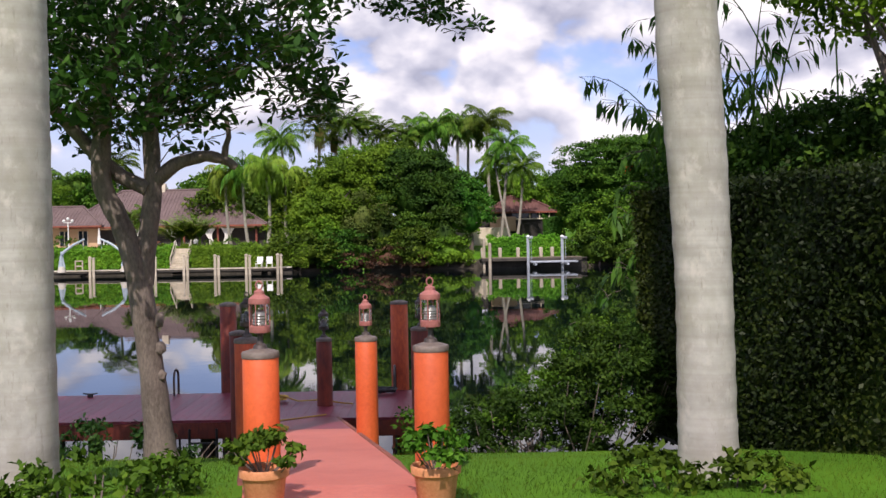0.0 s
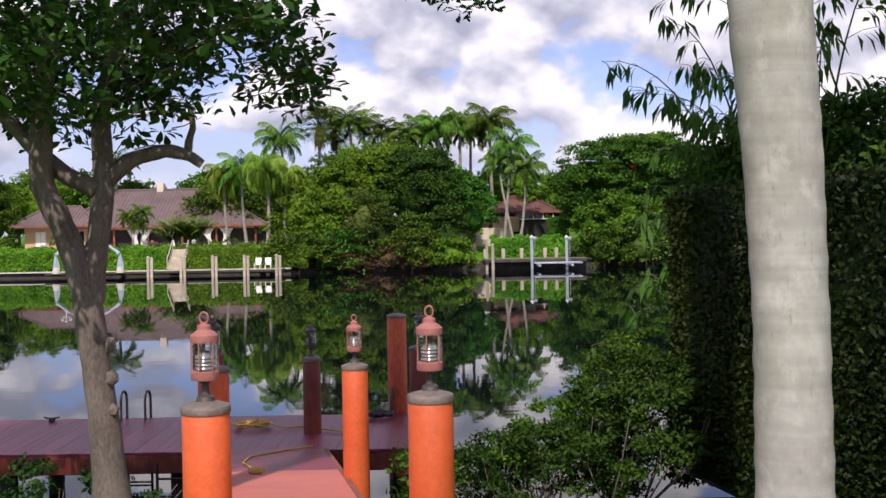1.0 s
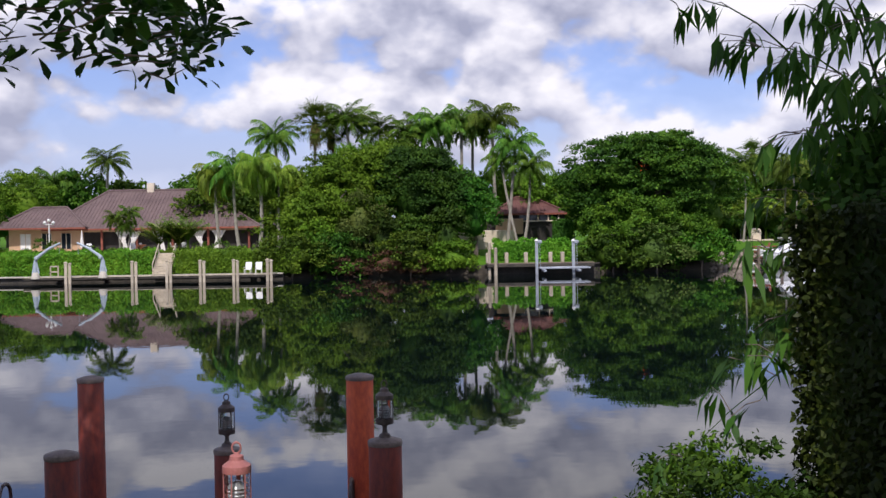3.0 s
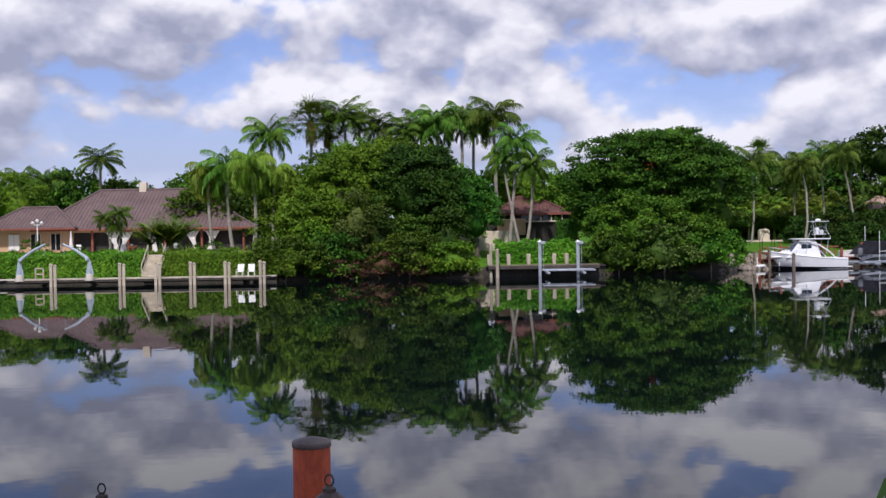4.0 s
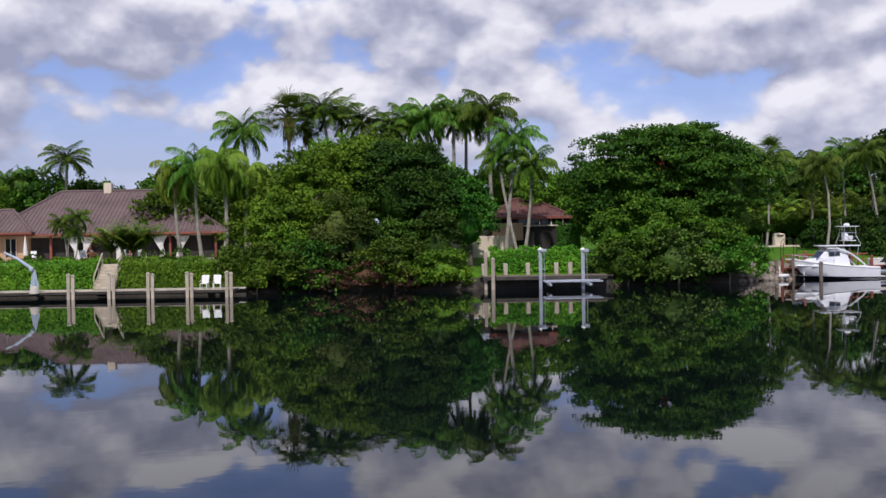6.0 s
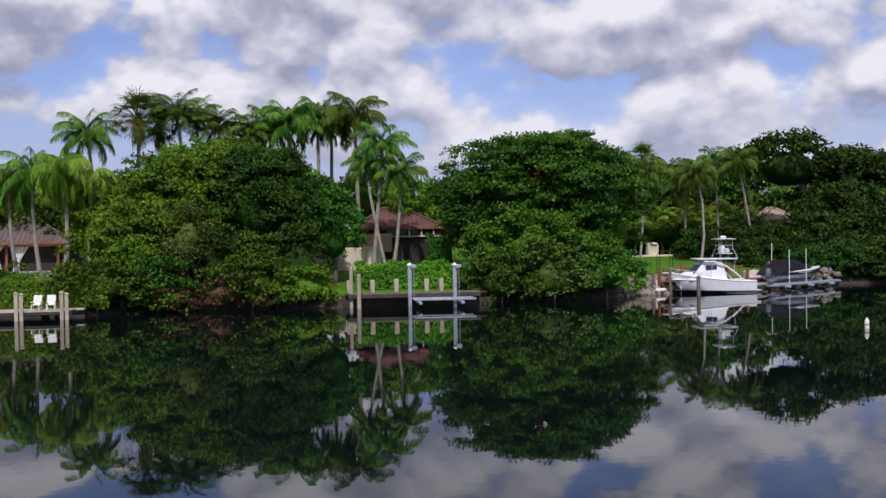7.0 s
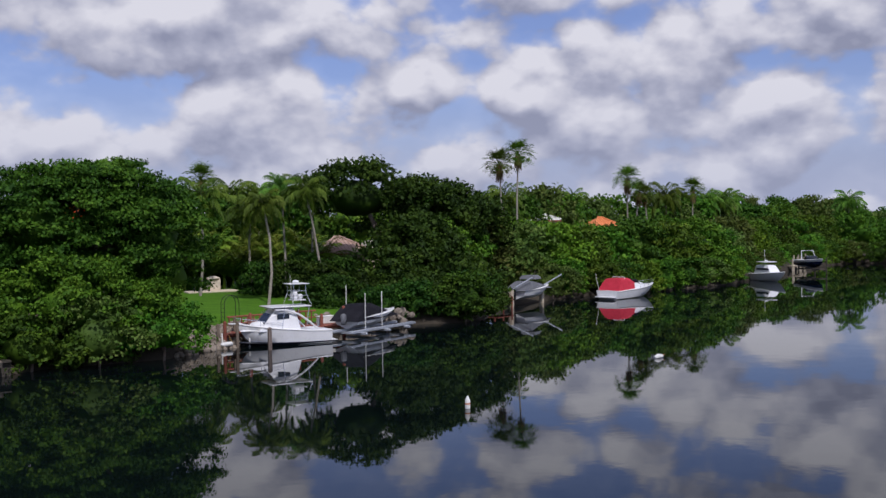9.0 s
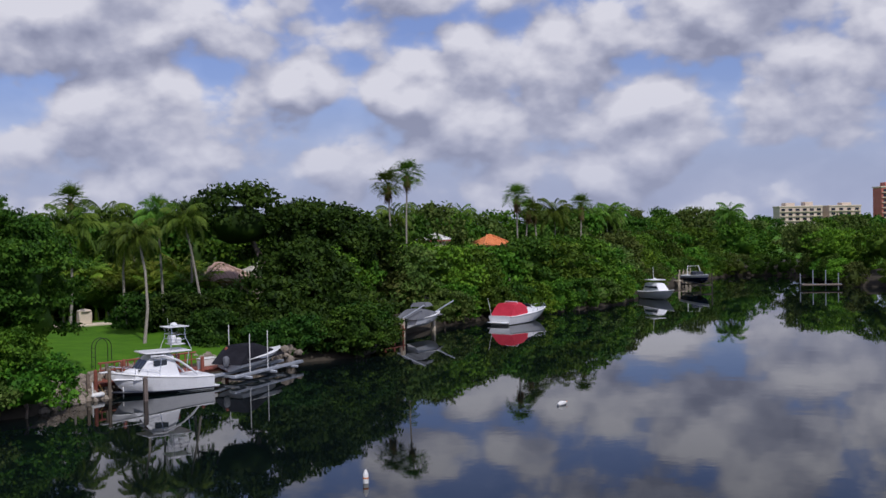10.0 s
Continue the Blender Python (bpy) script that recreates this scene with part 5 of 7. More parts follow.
bush("shrub", "small bush beside the walkway ramp", (-0.35, 13.4, 1.4), [(-0.3, 13.5, 1.65, 0.35, 0.35, 0.25)], 20, 0.1, 0.18, 1000, 0.08, M_LEAF_MID, 906, BANK)


def pot(label, at, seed):
    rs = np.random.RandomState(seed)
    ob = thing("potted_plant", label, "potted plant", "plant pots by the walkway", at=at)
    g = Geo().lathe([(0.115, 0), (0.13, 0.02), (0.155, 0.22), (0.162, 0.23), (0.178, 0.24), (0.182, 0.29), (0.175, 0.30), (0.155, 0.295), (0.15, 0.26)], seg=28)
    p = part("pot", g, M_TERRA, ob)
    part("soil", Geo().lathe([(0.02, 0.245), (0.15, 0.25), (0.02, 0.262)], seg=20), M_SOIL, p)
    lobes = heaped(rs, [(0, 0, 0.38, 0.24, 0.24, 0.15)], 26, 0.05, 0.1, 0.9, -0.3)
    st = Geo()
    for x, y, z, *_ in lobes[:14]:
        st.tube([(x * 0.2, y * 0.2, 0.24), (x * 0.7, y * 0.7, z * 0.8), (x, y, z)], [0.006, 0.005, 0.003], 5)
    tagged(part("stems", st, M_BARK, ob), kind="stuff")
    part("leaves", clumps(rs, lobes, 6500, 0.06, 0.6, 0, 0, 0.9, "leaves", M_LEAF_MID), M_LEAF_MID, ob)


pot("terracotta pot with a bushy green plant beside the walkway", (-0.08, 7.75, 2.17), 1)
pot("terracotta pot with a bushy green plant beside the walkway", (-1.30, 7.75, 2.17), 2)


def lawn_grass():
    rs = np.random.RandomState(77)
    n = 42000
    x, y = rs.uniform(-5.2, 4.2, n), rs.uniform(6.9, 14.2, n)
    z = np.interp(y, [6.5, 7.4, 10.1, 12.7, 14.2], [2.23, 2.22, 1.95, 1.48, 1.15])
    keep = ~((x > -1.62 - 0.17 * (y - 8.2)) & (x < -0.1 - 0.17 * (y - 8.2)))
    c = np.stack([x, y, z + 0.02], 1)[keep]
    n = len(c)
    w = np.stack([rs.normal(size=n) * 0.5, rs.normal(size=n) * 0.5, np.ones(n)], 1)
    ln = 0.05 + 0.035 * rs.rand(n)
    me = leaf_mesh("lawn_blades", c, w, rs.normal(size=(n, 3)), ln, 0.012 * np.ones(n), M_LEAF_MID, "blade")
    solid("lawn_blades", me, M_LEAF_MID, "short bright green mown grass on the bank", "grass", kind="stuff")


lawn_grass()


# ---- the dock ----
def ramp_z(y):
    return 2.2 - (2.2 - 1.12) * min(max((y - 8.2) / 9.4, 0), 1)


def walkway():
    ob = thing("walkway", "smooth red-stained walkway sloping from the lawn down to the dock", "walkway", kind="structure")
    # the lower slab takes a darker red than the upper one
    for name, ya, yb, mat, label in (("slab", 6.6, 14.7, M_PINK, ""), ("lower_slab", 14.704, 17.55, M_LOWERWALK, "darker red lower stretch")):
        g = Geo()
        n = 10
        for i in range(n + 1):
            y = ya + (yb - ya) * i / n
            xr = -0.18 - 0.170 * (y - 8.2)
            xl = xr - 1.36
            z = ramp_z(y) + 0.02
            g.v += [(xl, y, z - 0.2), (xl, y, z), (xr, y, z), (xr, y, z - 0.2)]
            if i:
                a, b = (i - 1) * 4, i * 4
                g.f += [(a + k, b + k, b + (k + 1) % 4, a + (k + 1) % 4) for k in range(4)]
        g.f += [(0, 1, 2, 3), tuple(n * 4 + k for k in (3, 2, 1, 0))]
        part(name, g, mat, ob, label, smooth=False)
    for side in (0, 1):
        e = Geo()
        pts = []
        for y in (6.6, 10, 13.5, 17.5):
            xr = -0.18 - 0.170 * (y - 8.2) - (1.36 if side else 0)
            pts.append((xr + (0.03 if not side else -0.03), y, ramp_z(y) - 0.08))
        for i in range(3):
            p, q = Vector(pts[i]), Vector(pts[i + 1])
            d = q - p
            m = Matrix.Translation((p + q) / 2) @ d.to_track_quat("Y", "Z").to_matrix().to_4x4()
            e.box((0, 0, 0), (0.06, d.length, 0.22), 0, 0.01, m)
        part("edge_beam", e, M_REDWOOD, ob)


walkway()


def dock():
    ob = thing("dock", "dark red boarded dock platform over the water", "dock", kind="structure")
    x0, x1, y0, y1, z = -17.0, -0.45, 17.6, 20.55, 1.12
    for y, nm in ((y0 + 0.03, "fascia"), (y1 - 0.03, "fascia")):
        part(nm, Geo().box(((x0 + x1) / 2, y, z - 0.17), (x1 - x0, 0.07, 0.26), 0, 0.012), M_MAROON, ob)
    part("fascia", Geo().box((x1 - 0.03, (y0 + y1) / 2, z - 0.17), (0.07, y1 - y0 - 0.16, 0.26), 0, 0.012), M_MAROON, ob)
    for k in range(4):
        y = y0 + 0.4 + k * 0.72
        part("joist", Geo().box(((x0 + x1) / 2, y, z - 0.16), (x1 - x0 - 0.2, 0.1, 0.2), 0, 0.01), M_REDWOOD, ob)
    for k in range(7):
        for y in (y0 + 0.5, y1 - 0.5):
            part("pier", Geo().lathe([(0.13, -2.5), (0.13, z - 0.25)], (x1 - 1.0 - k * 2.5, y, 0), 12), M_WALLDARK, ob)
    w = 0.145
    board = Geo().box((0, 0, 0), (w - 0.0015, y1 - y0, 0.04), 0, 0.0015).mesh("board", M_DECK)
    rr = random.Random(3)
    n = int((x1 - x0) / w)
    for k in range(n):
        b = part("board", board, None, ob)
        b.matrix_basis = pose(x1 - w * (k + 0.5), (y0 + y1) / 2 + rr.uniform(-0.01, 0.01), z - 0.016 + rr.uniform(-0.0015, 0.0015))


dock()


def pile(label, x, y, z0, z1, r, mat, cap=True):
    ob = thing("dock_post", label, "post", "posts of the dock", at=(x, y, z0))
    h = z1 - z0
    g = Geo().lathe([(r * 1.02, -0.25 if z0 > 1.3 else -3.2), (r * 1.01, 0.05), (r, h * 0.5), (r * 0.99, h - 0.05), (r * 0.97, h - 0.045)], seg=28)
    part("shaft", g, mat, ob)
    c = Geo().lathe([(r * 1.02, h - 0.045), (r * 1.035, h - 0.04), (r * 1.03, h - 0.005), (r * 0.99, h + 0.004), (r * 0.4, h + 0.03), (0.01, h + 0.032)], seg=28)
    part("cap", c, M_LEAD, ob, "grey lead cap")
    return ob


def lantern(label, x, y, z, s, mat, ring=True):
    ob = thing("lantern", label, "lantern", "lanterns on the dock posts", at=(x, y, z))
    ob.matrix_basis = pose(x, y, z) @ Matrix.Diagonal((0.78, 0.78, 1, 1))
    st = Geo().lathe([(0.08 * s, 0), (0.07 * s, 0.03 * s), (0.038 * s, 0.045 * s), (0.03 * s, 0.075 * s), (0.03 * s, 0.11 * s), (0.05 * s, 0.125 * s), (0.07 * s, 0.135 * s)], seg=18)
    part("stem", st, M_LANTDARK if mat is M_LANT else mat, ob, "dark stem")
    part("base", Geo().lathe([(0.07 * s, 0.135 * s), (0.112 * s, 0.138 * s), (0.116 * s, 0.15 * s), (0.114 * s, 0.19 * s), (0.10 * s, 0.195 * s)], seg=28), mat, ob)
    rib = [((0.102 if i % 2 else 0.096) * s, (0.205 + 0.016 * i) * s) for i in range(11)]
    gl = Geo().lathe([(0.096 * s, 0.192 * s)] + rib + [(0.09 * s, 0.385 * s)], seg=22)
    go = part("glass", gl, M_GLASS, ob)
    go.visible_shadow = False
    lens = [((0.074 if i % 2 else 0.066) * s, (0.197 + 0.012 * i) * s) for i in range(9)]
    part("lens", Geo().lathe(lens + [(0.05 * s, 0.31 * s), (0.02 * s, 0.33 * s)], seg=18), M_LAMPIN, ob, "ribbed pale glass lens")
    for k in range(6):
        a = k * math.pi / 3 + 0.3
        part("cage_bar", Geo().tube([(0.109 * s * math.cos(a), 0.109 * s * math.sin(a), 0.185 * s), (0.109 * s * math.cos(a), 0.109 * s * math.sin(a), 0.395 * s)], 0.006 * s, 6), mat, ob)
    top = Geo().lathe([(0.10 * s, 0.378 * s), (0.116 * s, 0.38 * s), (0.118 * s, 0.39 * s), (0.116 * s, 0.425 * s), (0.10 * s, 0.435 * s), (0.065 * s, 0.455 * s), (0.058 * s, 0.46 * s), (0.056 * s, 0.485 * s), (0.03 * s, 0.497 * s), (0.015 * s, 0.50 * s)], seg=28)
    t = part("roof", top, mat, ob)
    if ring:
        c = [(0.036 * s * math.cos(a), 0, (0.535 + 0.036 * math.sin(a)) * s) for a in np.linspace(0, 6.283, 17)]
        part("ring", Geo().tube(c, 0.008 * s, 6, False), mat, t)


POSTS = [("bright orange painted post beside the walkway", -1.49, 8.82, ramp_z(8.8) - 0.05, 3.17, 0.147, M_ORANGE, M_LANT, 0.95),
         ("bright orange painted post beside the walkway", -0.12, 9.18, ramp_z(9.2) - 0.05, 3.16, 0.147, M_ORANGE, M_LANT, 0.95),
         ("orange and dark red weathered post beside the walkway", -2.42, 13.4, ramp_z(13.4) - 0.05, 2.83, 0.16, M_REDPOST, M_LANTDARK, 0.95),
         ("orange painted post beside the walkway", -1.0, 13.85, ramp_z(13.85) - 0.05, 2.78, 0.14, M_ORANGE, M_LANT, 0.9),
         ("dark red weathered post standing on the dock", -2.09, 18.9, 1.12, 2.28, 0.135, M_MAROON, M_LANTDARK, 0.95),
         ("dark red weathered post at the dock corner", -0.40, 18.0, 1.12, 2.52, 0.16, M_MAROON, M_LANTDARK, 0.95),
         ("dark red weathered post at the dock front", -3.28, 17.42, 0.3, 2.55, 0.15, M_MAROON, None, 0),
         ("tall orange and red mooring pile", -0.86, 20.75, -0.1, 2.77, 0.165, M_REDPOST, None, 0),
         ("tall dark red mooring pile", -4.1, 20.75, -0.1, 2.79, 0.155, M_MAROON, None, 0)]
for lab, x, y, z0, z1, r, m, lm, s in POSTS:
    pile(lab, x, y, z0, z1, r, m)
    if lm:
        lantern("pinkish metal lantern with ribbed glass on a post" if lm is M_LANT else "dark metal lantern with ribbed glass on a post", x, y, z1 + 0.028, s, lm)


def ladder(x, y, z, rz=0):
    ob = thing("boat_ladder", "curved metal swim ladder at the dock edge, rails coloured dark for shade", "ladder", "swim ladders", at=(x, y, z), rz=rz)
    for sx in (-0.2, 0.2):
        pts = [(sx, -0.25, 0), (sx, -0.25, 0.3)] + [(sx, -0.25 + 0.17 * (1 - math.cos(a)), 0.3 + 0.17 * math.sin(a)) for a in np.linspace(0.3, math.pi, 7)] + [(sx, 0.09, -1.4)]
        # rails take the dark lantern metal to stand in for shade
        part("rail", Geo().tube(pts, 0.022, 8), M_LANTDARK, ob)
    for k in range(4):
        part("rung", Geo().tube([(-0.2, 0.09, -0.2 - 0.3 * k), (0.2, 0.09, -0.2 - 0.3 * k)], 0.018, 6), M_CHROME, ob)


ladder(-0.75, 20.5, 1.13)
ladder(-5.23, 20.5, 1.13)
lad = thing("pier_ladder", "dark ladder hanging below the dock front", "ladder", "swim ladders", at=(-3.9, 17.5, 0))
for sx in (-0.22, 0.22):
    part("rail", Geo().tube([(sx, 0, -0.6), (sx, 0, 1.0)], 0.022, 6), M_BLACK, lad)
for k in range(4):
    part("rung", Geo().tube([(-0.22, 0, 0.02 + 0.25 * k), (0.22, 0, 0.02 + 0.25 * k)], 0.018, 6), M_BLACK, lad)


def coil(label, at, mat, turns, r, rr_, tail=()):
    rng = random.Random(int(at[0] * 7))
    pts = []
    for i in range(turns * 14):
        a = i / 14 * 6.283
        q = r * (0.6 + 0.4 * rng.random())
        pts.append((q * math.cos(a), q * 0.8 * math.sin(a), 0.025 + 0.012 * (i / 14) + 0.01 * rng.random()))
    pts += list(tail)
    solid("rope", Geo().tube(pts, rr_, 6), mat, label, "rope", at=at)


coil("yellow mooring rope coiled on the dock boards", (-3.1, 19.4, 1.14), M_ROPE, 4, 0.32, 0.014, [(0.5, -0.2, 0.02), (0.9, -0.1, 0.02), (1.3, -0.5, 0.02), (1.5, -0.6, 0.02)])
coil("dark rope heaped by the swim ladder", (-1.15, 20.1, 1.14), M_BLACK, 5, 0.25, 0.022)


def trail():
    pts = [(-1.95, 17.75), (-2.3, 17.2), (-2.6, 16.4), (-2.55, 15.6), (-2.35, 15.0), (-2.2, 14.5)]
    g = Geo().tube([(x, y, ramp_z(y) + 0.035) for x, y in pts], 0.013, 6)
    g.blob((-2.18, 14.4, ramp_z(14.4) + 0.06), (0.1, 0.07, 0.04), random.Random(2))
    solid("hose", g, M_ROPE, "yellow line trailing across the walkway", "rope")


trail()
cl = thing("cleat", "dark metal mooring cleat on the dock edge", "cleat", at=(-6.6, 20.3, 1.125))
part("horn", Geo().tube([(-0.13, 0, 0.075), (-0.06, 0, 0.06), (0.06, 0, 0.06), (0.13, 0, 0.075)], 0.014, 8), M_BLACK, cl)
part("foot", Geo().box((0, 0, 0.03), (0.1, 0.05, 0.07), 0, 0.01), M_BLACK, cl)


# ---- opposite bank: sea wall, landing, houses ----
def far_hedge(label, x0, x1, y, z0, z1, depth, mat, seed, group="hedges on the opposite bank"):
    rs = np.random.RandomState(seed)
    ob = thing("hedge", label, "hedge", group, at=((x0 + x1) / 2, y, z0))
    n = int((x1 - x0) * 420)
    x = rs.uniform(-(x1 - x0) / 2, (x1 - x0) / 2, n)
    k = rs.rand(n)
    h = z1 - z0
    face = k < 0.5
    yy = np.where(face, -depth / 2 + rs.normal(size=n) * 0.1, rs.uniform(-depth / 2, depth / 2, n))
    lump = 0.14 * np.sin(x * 1.9 + seed) + 0.1 * np.sin(x * 4.7)
    zz = np.where(face, rs.rand(n) * h, h + lump + rs.normal(size=n) * 0.1)
    up = np.stack([rs.normal(size=n) * 0.5, np.where(face, -0.9, -0.3) + rs.normal(size=n) * 0.4, np.where(face, 0.5, 1.0)], 1)
    s = 0.17 + 0.1 * rs.rand(n)
    part("leaves", leaf_mesh("leaves", np.stack([x, yy, zz], 1), rs.normal(size=(n, 3)), up, s, s * 0.6, mat), mat, ob)
    part("inner_growth", Geo().box((0, 0.1, h / 2), (x1 - x0 - 0.3, depth - 0.3, h - 0.15), 0, 0.15), mat, ob)


far_hedge("bright green hedge along the sea wall", -48, -27.4, 111.8, 0.5, 2.75, 3.2, M_LEAF_BRIGHT, 1)
far_hedge("bright green hedge along the sea wall", -25.6, -13.6, 111.8, 0.5, 2.8, 3.2, M_LEAF_BRIGHT, 2)
far_hedge("clipped bright green hedge behind the boat lift", 4.6, 12.8, 116.6, 1.2, 3.1, 2.0, M_LEAF_BRIGHT, 3)
far_hedge("tall dark hedge beside the low house", 11.2, 13.6, 124, 1.6, 5.2, 1.8, M_LEAF_DARK, 4)
far_hedge("bright green hedge along the sea wall", -66, -48.4, 112.6, 0.5, 2.6, 2.6, M_LEAF_MID, 5)
far_hedge("green planting along the house terrace", -50, -24, 127.5, 1.6, 2.6, 1.6, M_LEAF_MID, 6)


def sea_wall(x0, x1, y, z, cap):
    ob = thing("sea_wall", "dark wet concrete sea wall along the bank", "sea wall", "sea walls", "structure", at=((x0 + x1) / 2, y, 0))
    part("wall", Geo().box((0, 0.4, (z - 3) / 2), (x1 - x0, 0.5, z + 3 - 0.2), 0, 0.02), M_WALLDARK, ob)
    part("cap", Geo().box((0, 0.3, z - 0.06), (x1 - x0, 0.9, 0.14), 0, 0.03), cap, ob)


sea_wall(-66, -15.2, 109.6, 0.62, M_CONC)
sea_wall(3.7, 14.8, 112.9, 1.0, M_WALLDARK)


def landing(x0, x1, y0, y1, z):
    ob = thing("landing", "pale timber landing along the sea wall", "dock", "landings on the opposite bank", at=(0, 0, 0))
    for y in (y0 + 0.1, (y0 + y1) / 2, y1 - 0.1):
        part("beam", Geo().box(((x0 + x1) / 2, y, z - 0.17), (x1 - x0, 0.14, 0.2), 0, 0.02), M_WALLDARK, ob)
    n = int((x1 - x0) / 0.3)
    bd = Geo().box((0, 0, 0), (0.285, y1 - y0, 0.06), 0, 0.01).mesh("board", M_POST)
    for k in range(n):
        b = part("board", bd, None, ob)
        b.matrix_basis = pose(x0 + 0.3 * (k + 0.5), (y0 + y1) / 2, z - 0.035)


landing(-38.5, -15.6, 107.2, 109.2, 0.64)


def mooring(x, y, top, r=0.17, mat=None, label="pale square mooring post with a sloped top", group="mooring posts on the opposite bank"):
    ob = thing("mooring_post", label, "post", group, at=(x, y, 0))
    part("shaft", Geo().box((0, 0, (top - 3) / 2), (2 * r, 2 * r, top + 3), 0.1, 0.03), mat or M_POST, ob)
    part("cap", Geo().lathe([(r * 1.5, top), (r * 1.55, top + 0.05), (0.02, top + 0.16)], seg=4), mat or M_POST, ob)


for x in (-34.38, -28.35, -25.2, -22.16, -19.12, -16.05):
    mooring(x - 0.15, 107, 1.9, 0.12)
    mooring(x + 0.17, 107.1, 1.8, 0.12)


def davit(x, y, face):
    """A bent lifting arm on a splayed foot."""
    ob = thing("boat_davit", "blue-grey bent boat davit arm on the landing", "davit", "boat davits", at=(x, y, 0.5))
    part("foot", Geo().lathe([(0.42, 0), (0.42, 0.15), (0.3, 0.5), (0.22, 0.6)], seg=12), M_CONC, ob)
    part("leg", Geo().tube([(-0.25, 0, 0.5), (-0.05, 0, 1.7)], 0.09, 8), M_DAVIT, ob)
    part("leg", Geo().tube([(0.3, 0, 0.5), (0.05, 0, 1.7)], 0.09, 8), M_DAVIT, ob)
    part("arm", Geo().tube([(0, 0, 0.4), (0.02, 0, 1.6), (0.15 * face, 0, 1.95), (1.2 * face, 0, 2.7), (2.3 * face, 0, 3.25)], [0.15, 0.15, 0.15, 0.12, 0.09], 10), M_DAVIT, ob)
    part("winch", Geo().box((0.15 * face, -0.16, 1.9), (0.32, 0.25, 0.3), 0, 0.05), M_DAVIT, ob)
    part("cable", Geo().tube([(2.25 * face, 0, 3.2), (2.2 * face, 0, 2.2)], 0.015, 5), M_CHROME, ob)


davit(-37.4, 107.3, 1)
davit(-31.25, 107.3, -1)


def stair(x, y, z0, z1):
    ob = thing("garden_stair", "pale wooden steps through the hedge to the landing", "stairs", at=(x, y, z0))
    n = 8
    for k in range(n):
        part("step", Geo().box((0, 0.32 * k, (z1 - z0) * (k + 0.5) / n), (1.5, 0.36, 0.24), 0, 0.02), M_POST, ob)
    for sx in (-0.8, 0.8):
        m = Matrix.Translation((sx, 0.32 * n / 2, (z1 - z0) / 2)) @ Vector((0, 0.32 * n, z1 - z0)).to_track_quat("Y", "Z").to_matrix().to_4x4()
        part("stringer", Geo().box((0, 0, 0), (0.08, 3.2, 0.3), 0, 0.01, m), M_POST, ob)
        for q in (0.1, 1.3, 2.4):
            part("baluster", Geo().box((sx, q, (z1 - z0) * q / 2.5 + 0.45), (0.08, 0.08, 0.95), 0, 0.01), M_POST, ob)
        m2 = Matrix.Translation((sx, 1.25, (z1 - z0) / 2 + 0.95)) @ Vector((0, 2.5, z1 - z0)).to_track_quat("Y", "Z").to_matrix().to_4x4()
        part("handrail", Geo().box((0, 0, 0), (0.1, 3.0, 0.07), 0, 0.01, m2), M_POST, ob)


stair(-26.5, 109.4, 0.64, 2.6)


def deck_chair(x, y, z, rz=0, group="white deck chairs"):
    ob = thing("deck_chair", "white plastic chair standing on the landing", "chair", group, at=(x, y, z), rz=rz)
    part("seat", Geo().box((0, 0, 0.4), (0.6, 0.6, 0.06), 0, 0.02), M_WHITEPAINT, ob)
    part("backrest", Geo().box((0, 0, 0), (0.6, 0.06, 0.7), 0, 0.02, Matrix.Translation((0, 0.33, 0.72)) @ Matrix.Rotation(-0.25, 4, "X")), M_WHITEPAINT, ob)
    for sx in (-0.27, 0.27):
        part("armrest", Geo().box((sx, 0, 0.6), (0.07, 0.6, 0.05), 0, 0.015), M_WHITEPAINT, ob)
        for sy in (-0.26, 0.26):
            part("leg", Geo().box((sx, sy, 0.2), (0.06, 0.06, 0.4), 0, 0.01), M_WHITEPAINT, ob)


for i, (x, y, z) in enumerate([(-18.2, 108.2, 0.64), (-17.2, 108.2, 0.64)]):
    deck_chair(x, y, z, 10 * i - 5)
for i, (x, y) in enumerate([(-41.5, 134.5), (-36.0, 134), (-35.0, 134.4), (-31.5, 134.2), (-30.2, 134.6)]):
    deck_chair(x, y, 2.35, 40 * i, "white chairs on the terrace")
fr = thing("wooden_frame_stand", "open pale timber frame standing on the landing", "stand", at=(-36.0, 108.2, 0.64))
for sx in (-0.35, 0.35):
    part("leg", Geo().box((sx, 0, 0.5), (0.12, 0.12, 1.0), 0, 0.02), M_POST, fr)
for z in (0.45, 0.95):
    part("crossbar", Geo().box((0, 0, z), (0.82, 0.12, 0.12), 0, 0.02), M_POST, fr)
um = thing("parasol", "closed white parasol on the terrace", "parasol", at=(-42.2, 134.5, 2.3))
part("pole", Geo().tube([(0, 0, 0), (0, 0, 2.7)], 0.03, 8), M_WHITEPAINT, um)
part("canopy", Geo().lathe([(0.22, 0.7), (0.25, 0.9), (0.17, 1.6), (0.06, 2.5), (0.02, 2.7)], seg=10), M_CURTAIN, um)
lp = thing("garden_lamp", "white lamp post with three globes", "lamp", at=(-45.8, 134, 2.2))
part("post", Geo().tube([(0, 0, 0), (0, 0, 3.6)], 0.07, 8), M_WHITEPAINT, lp)
part("arm", Geo().tube([(-0.5, 0, 3.5), (0.5, 0, 3.5)], 0.04, 6), M_WHITEPAINT, lp)
for dx, dz in ((-0.5, 3.7), (0.5, 3.7), (0, 3.95)):
    part("globe", Geo().lathe([(0.03, -0.2), (0.17, -0.1), (0.2, 0.02), (0.14, 0.15), (0.03, 0.2)], (dx, 0, dz), 12), M_WHITEPAINT, lp)


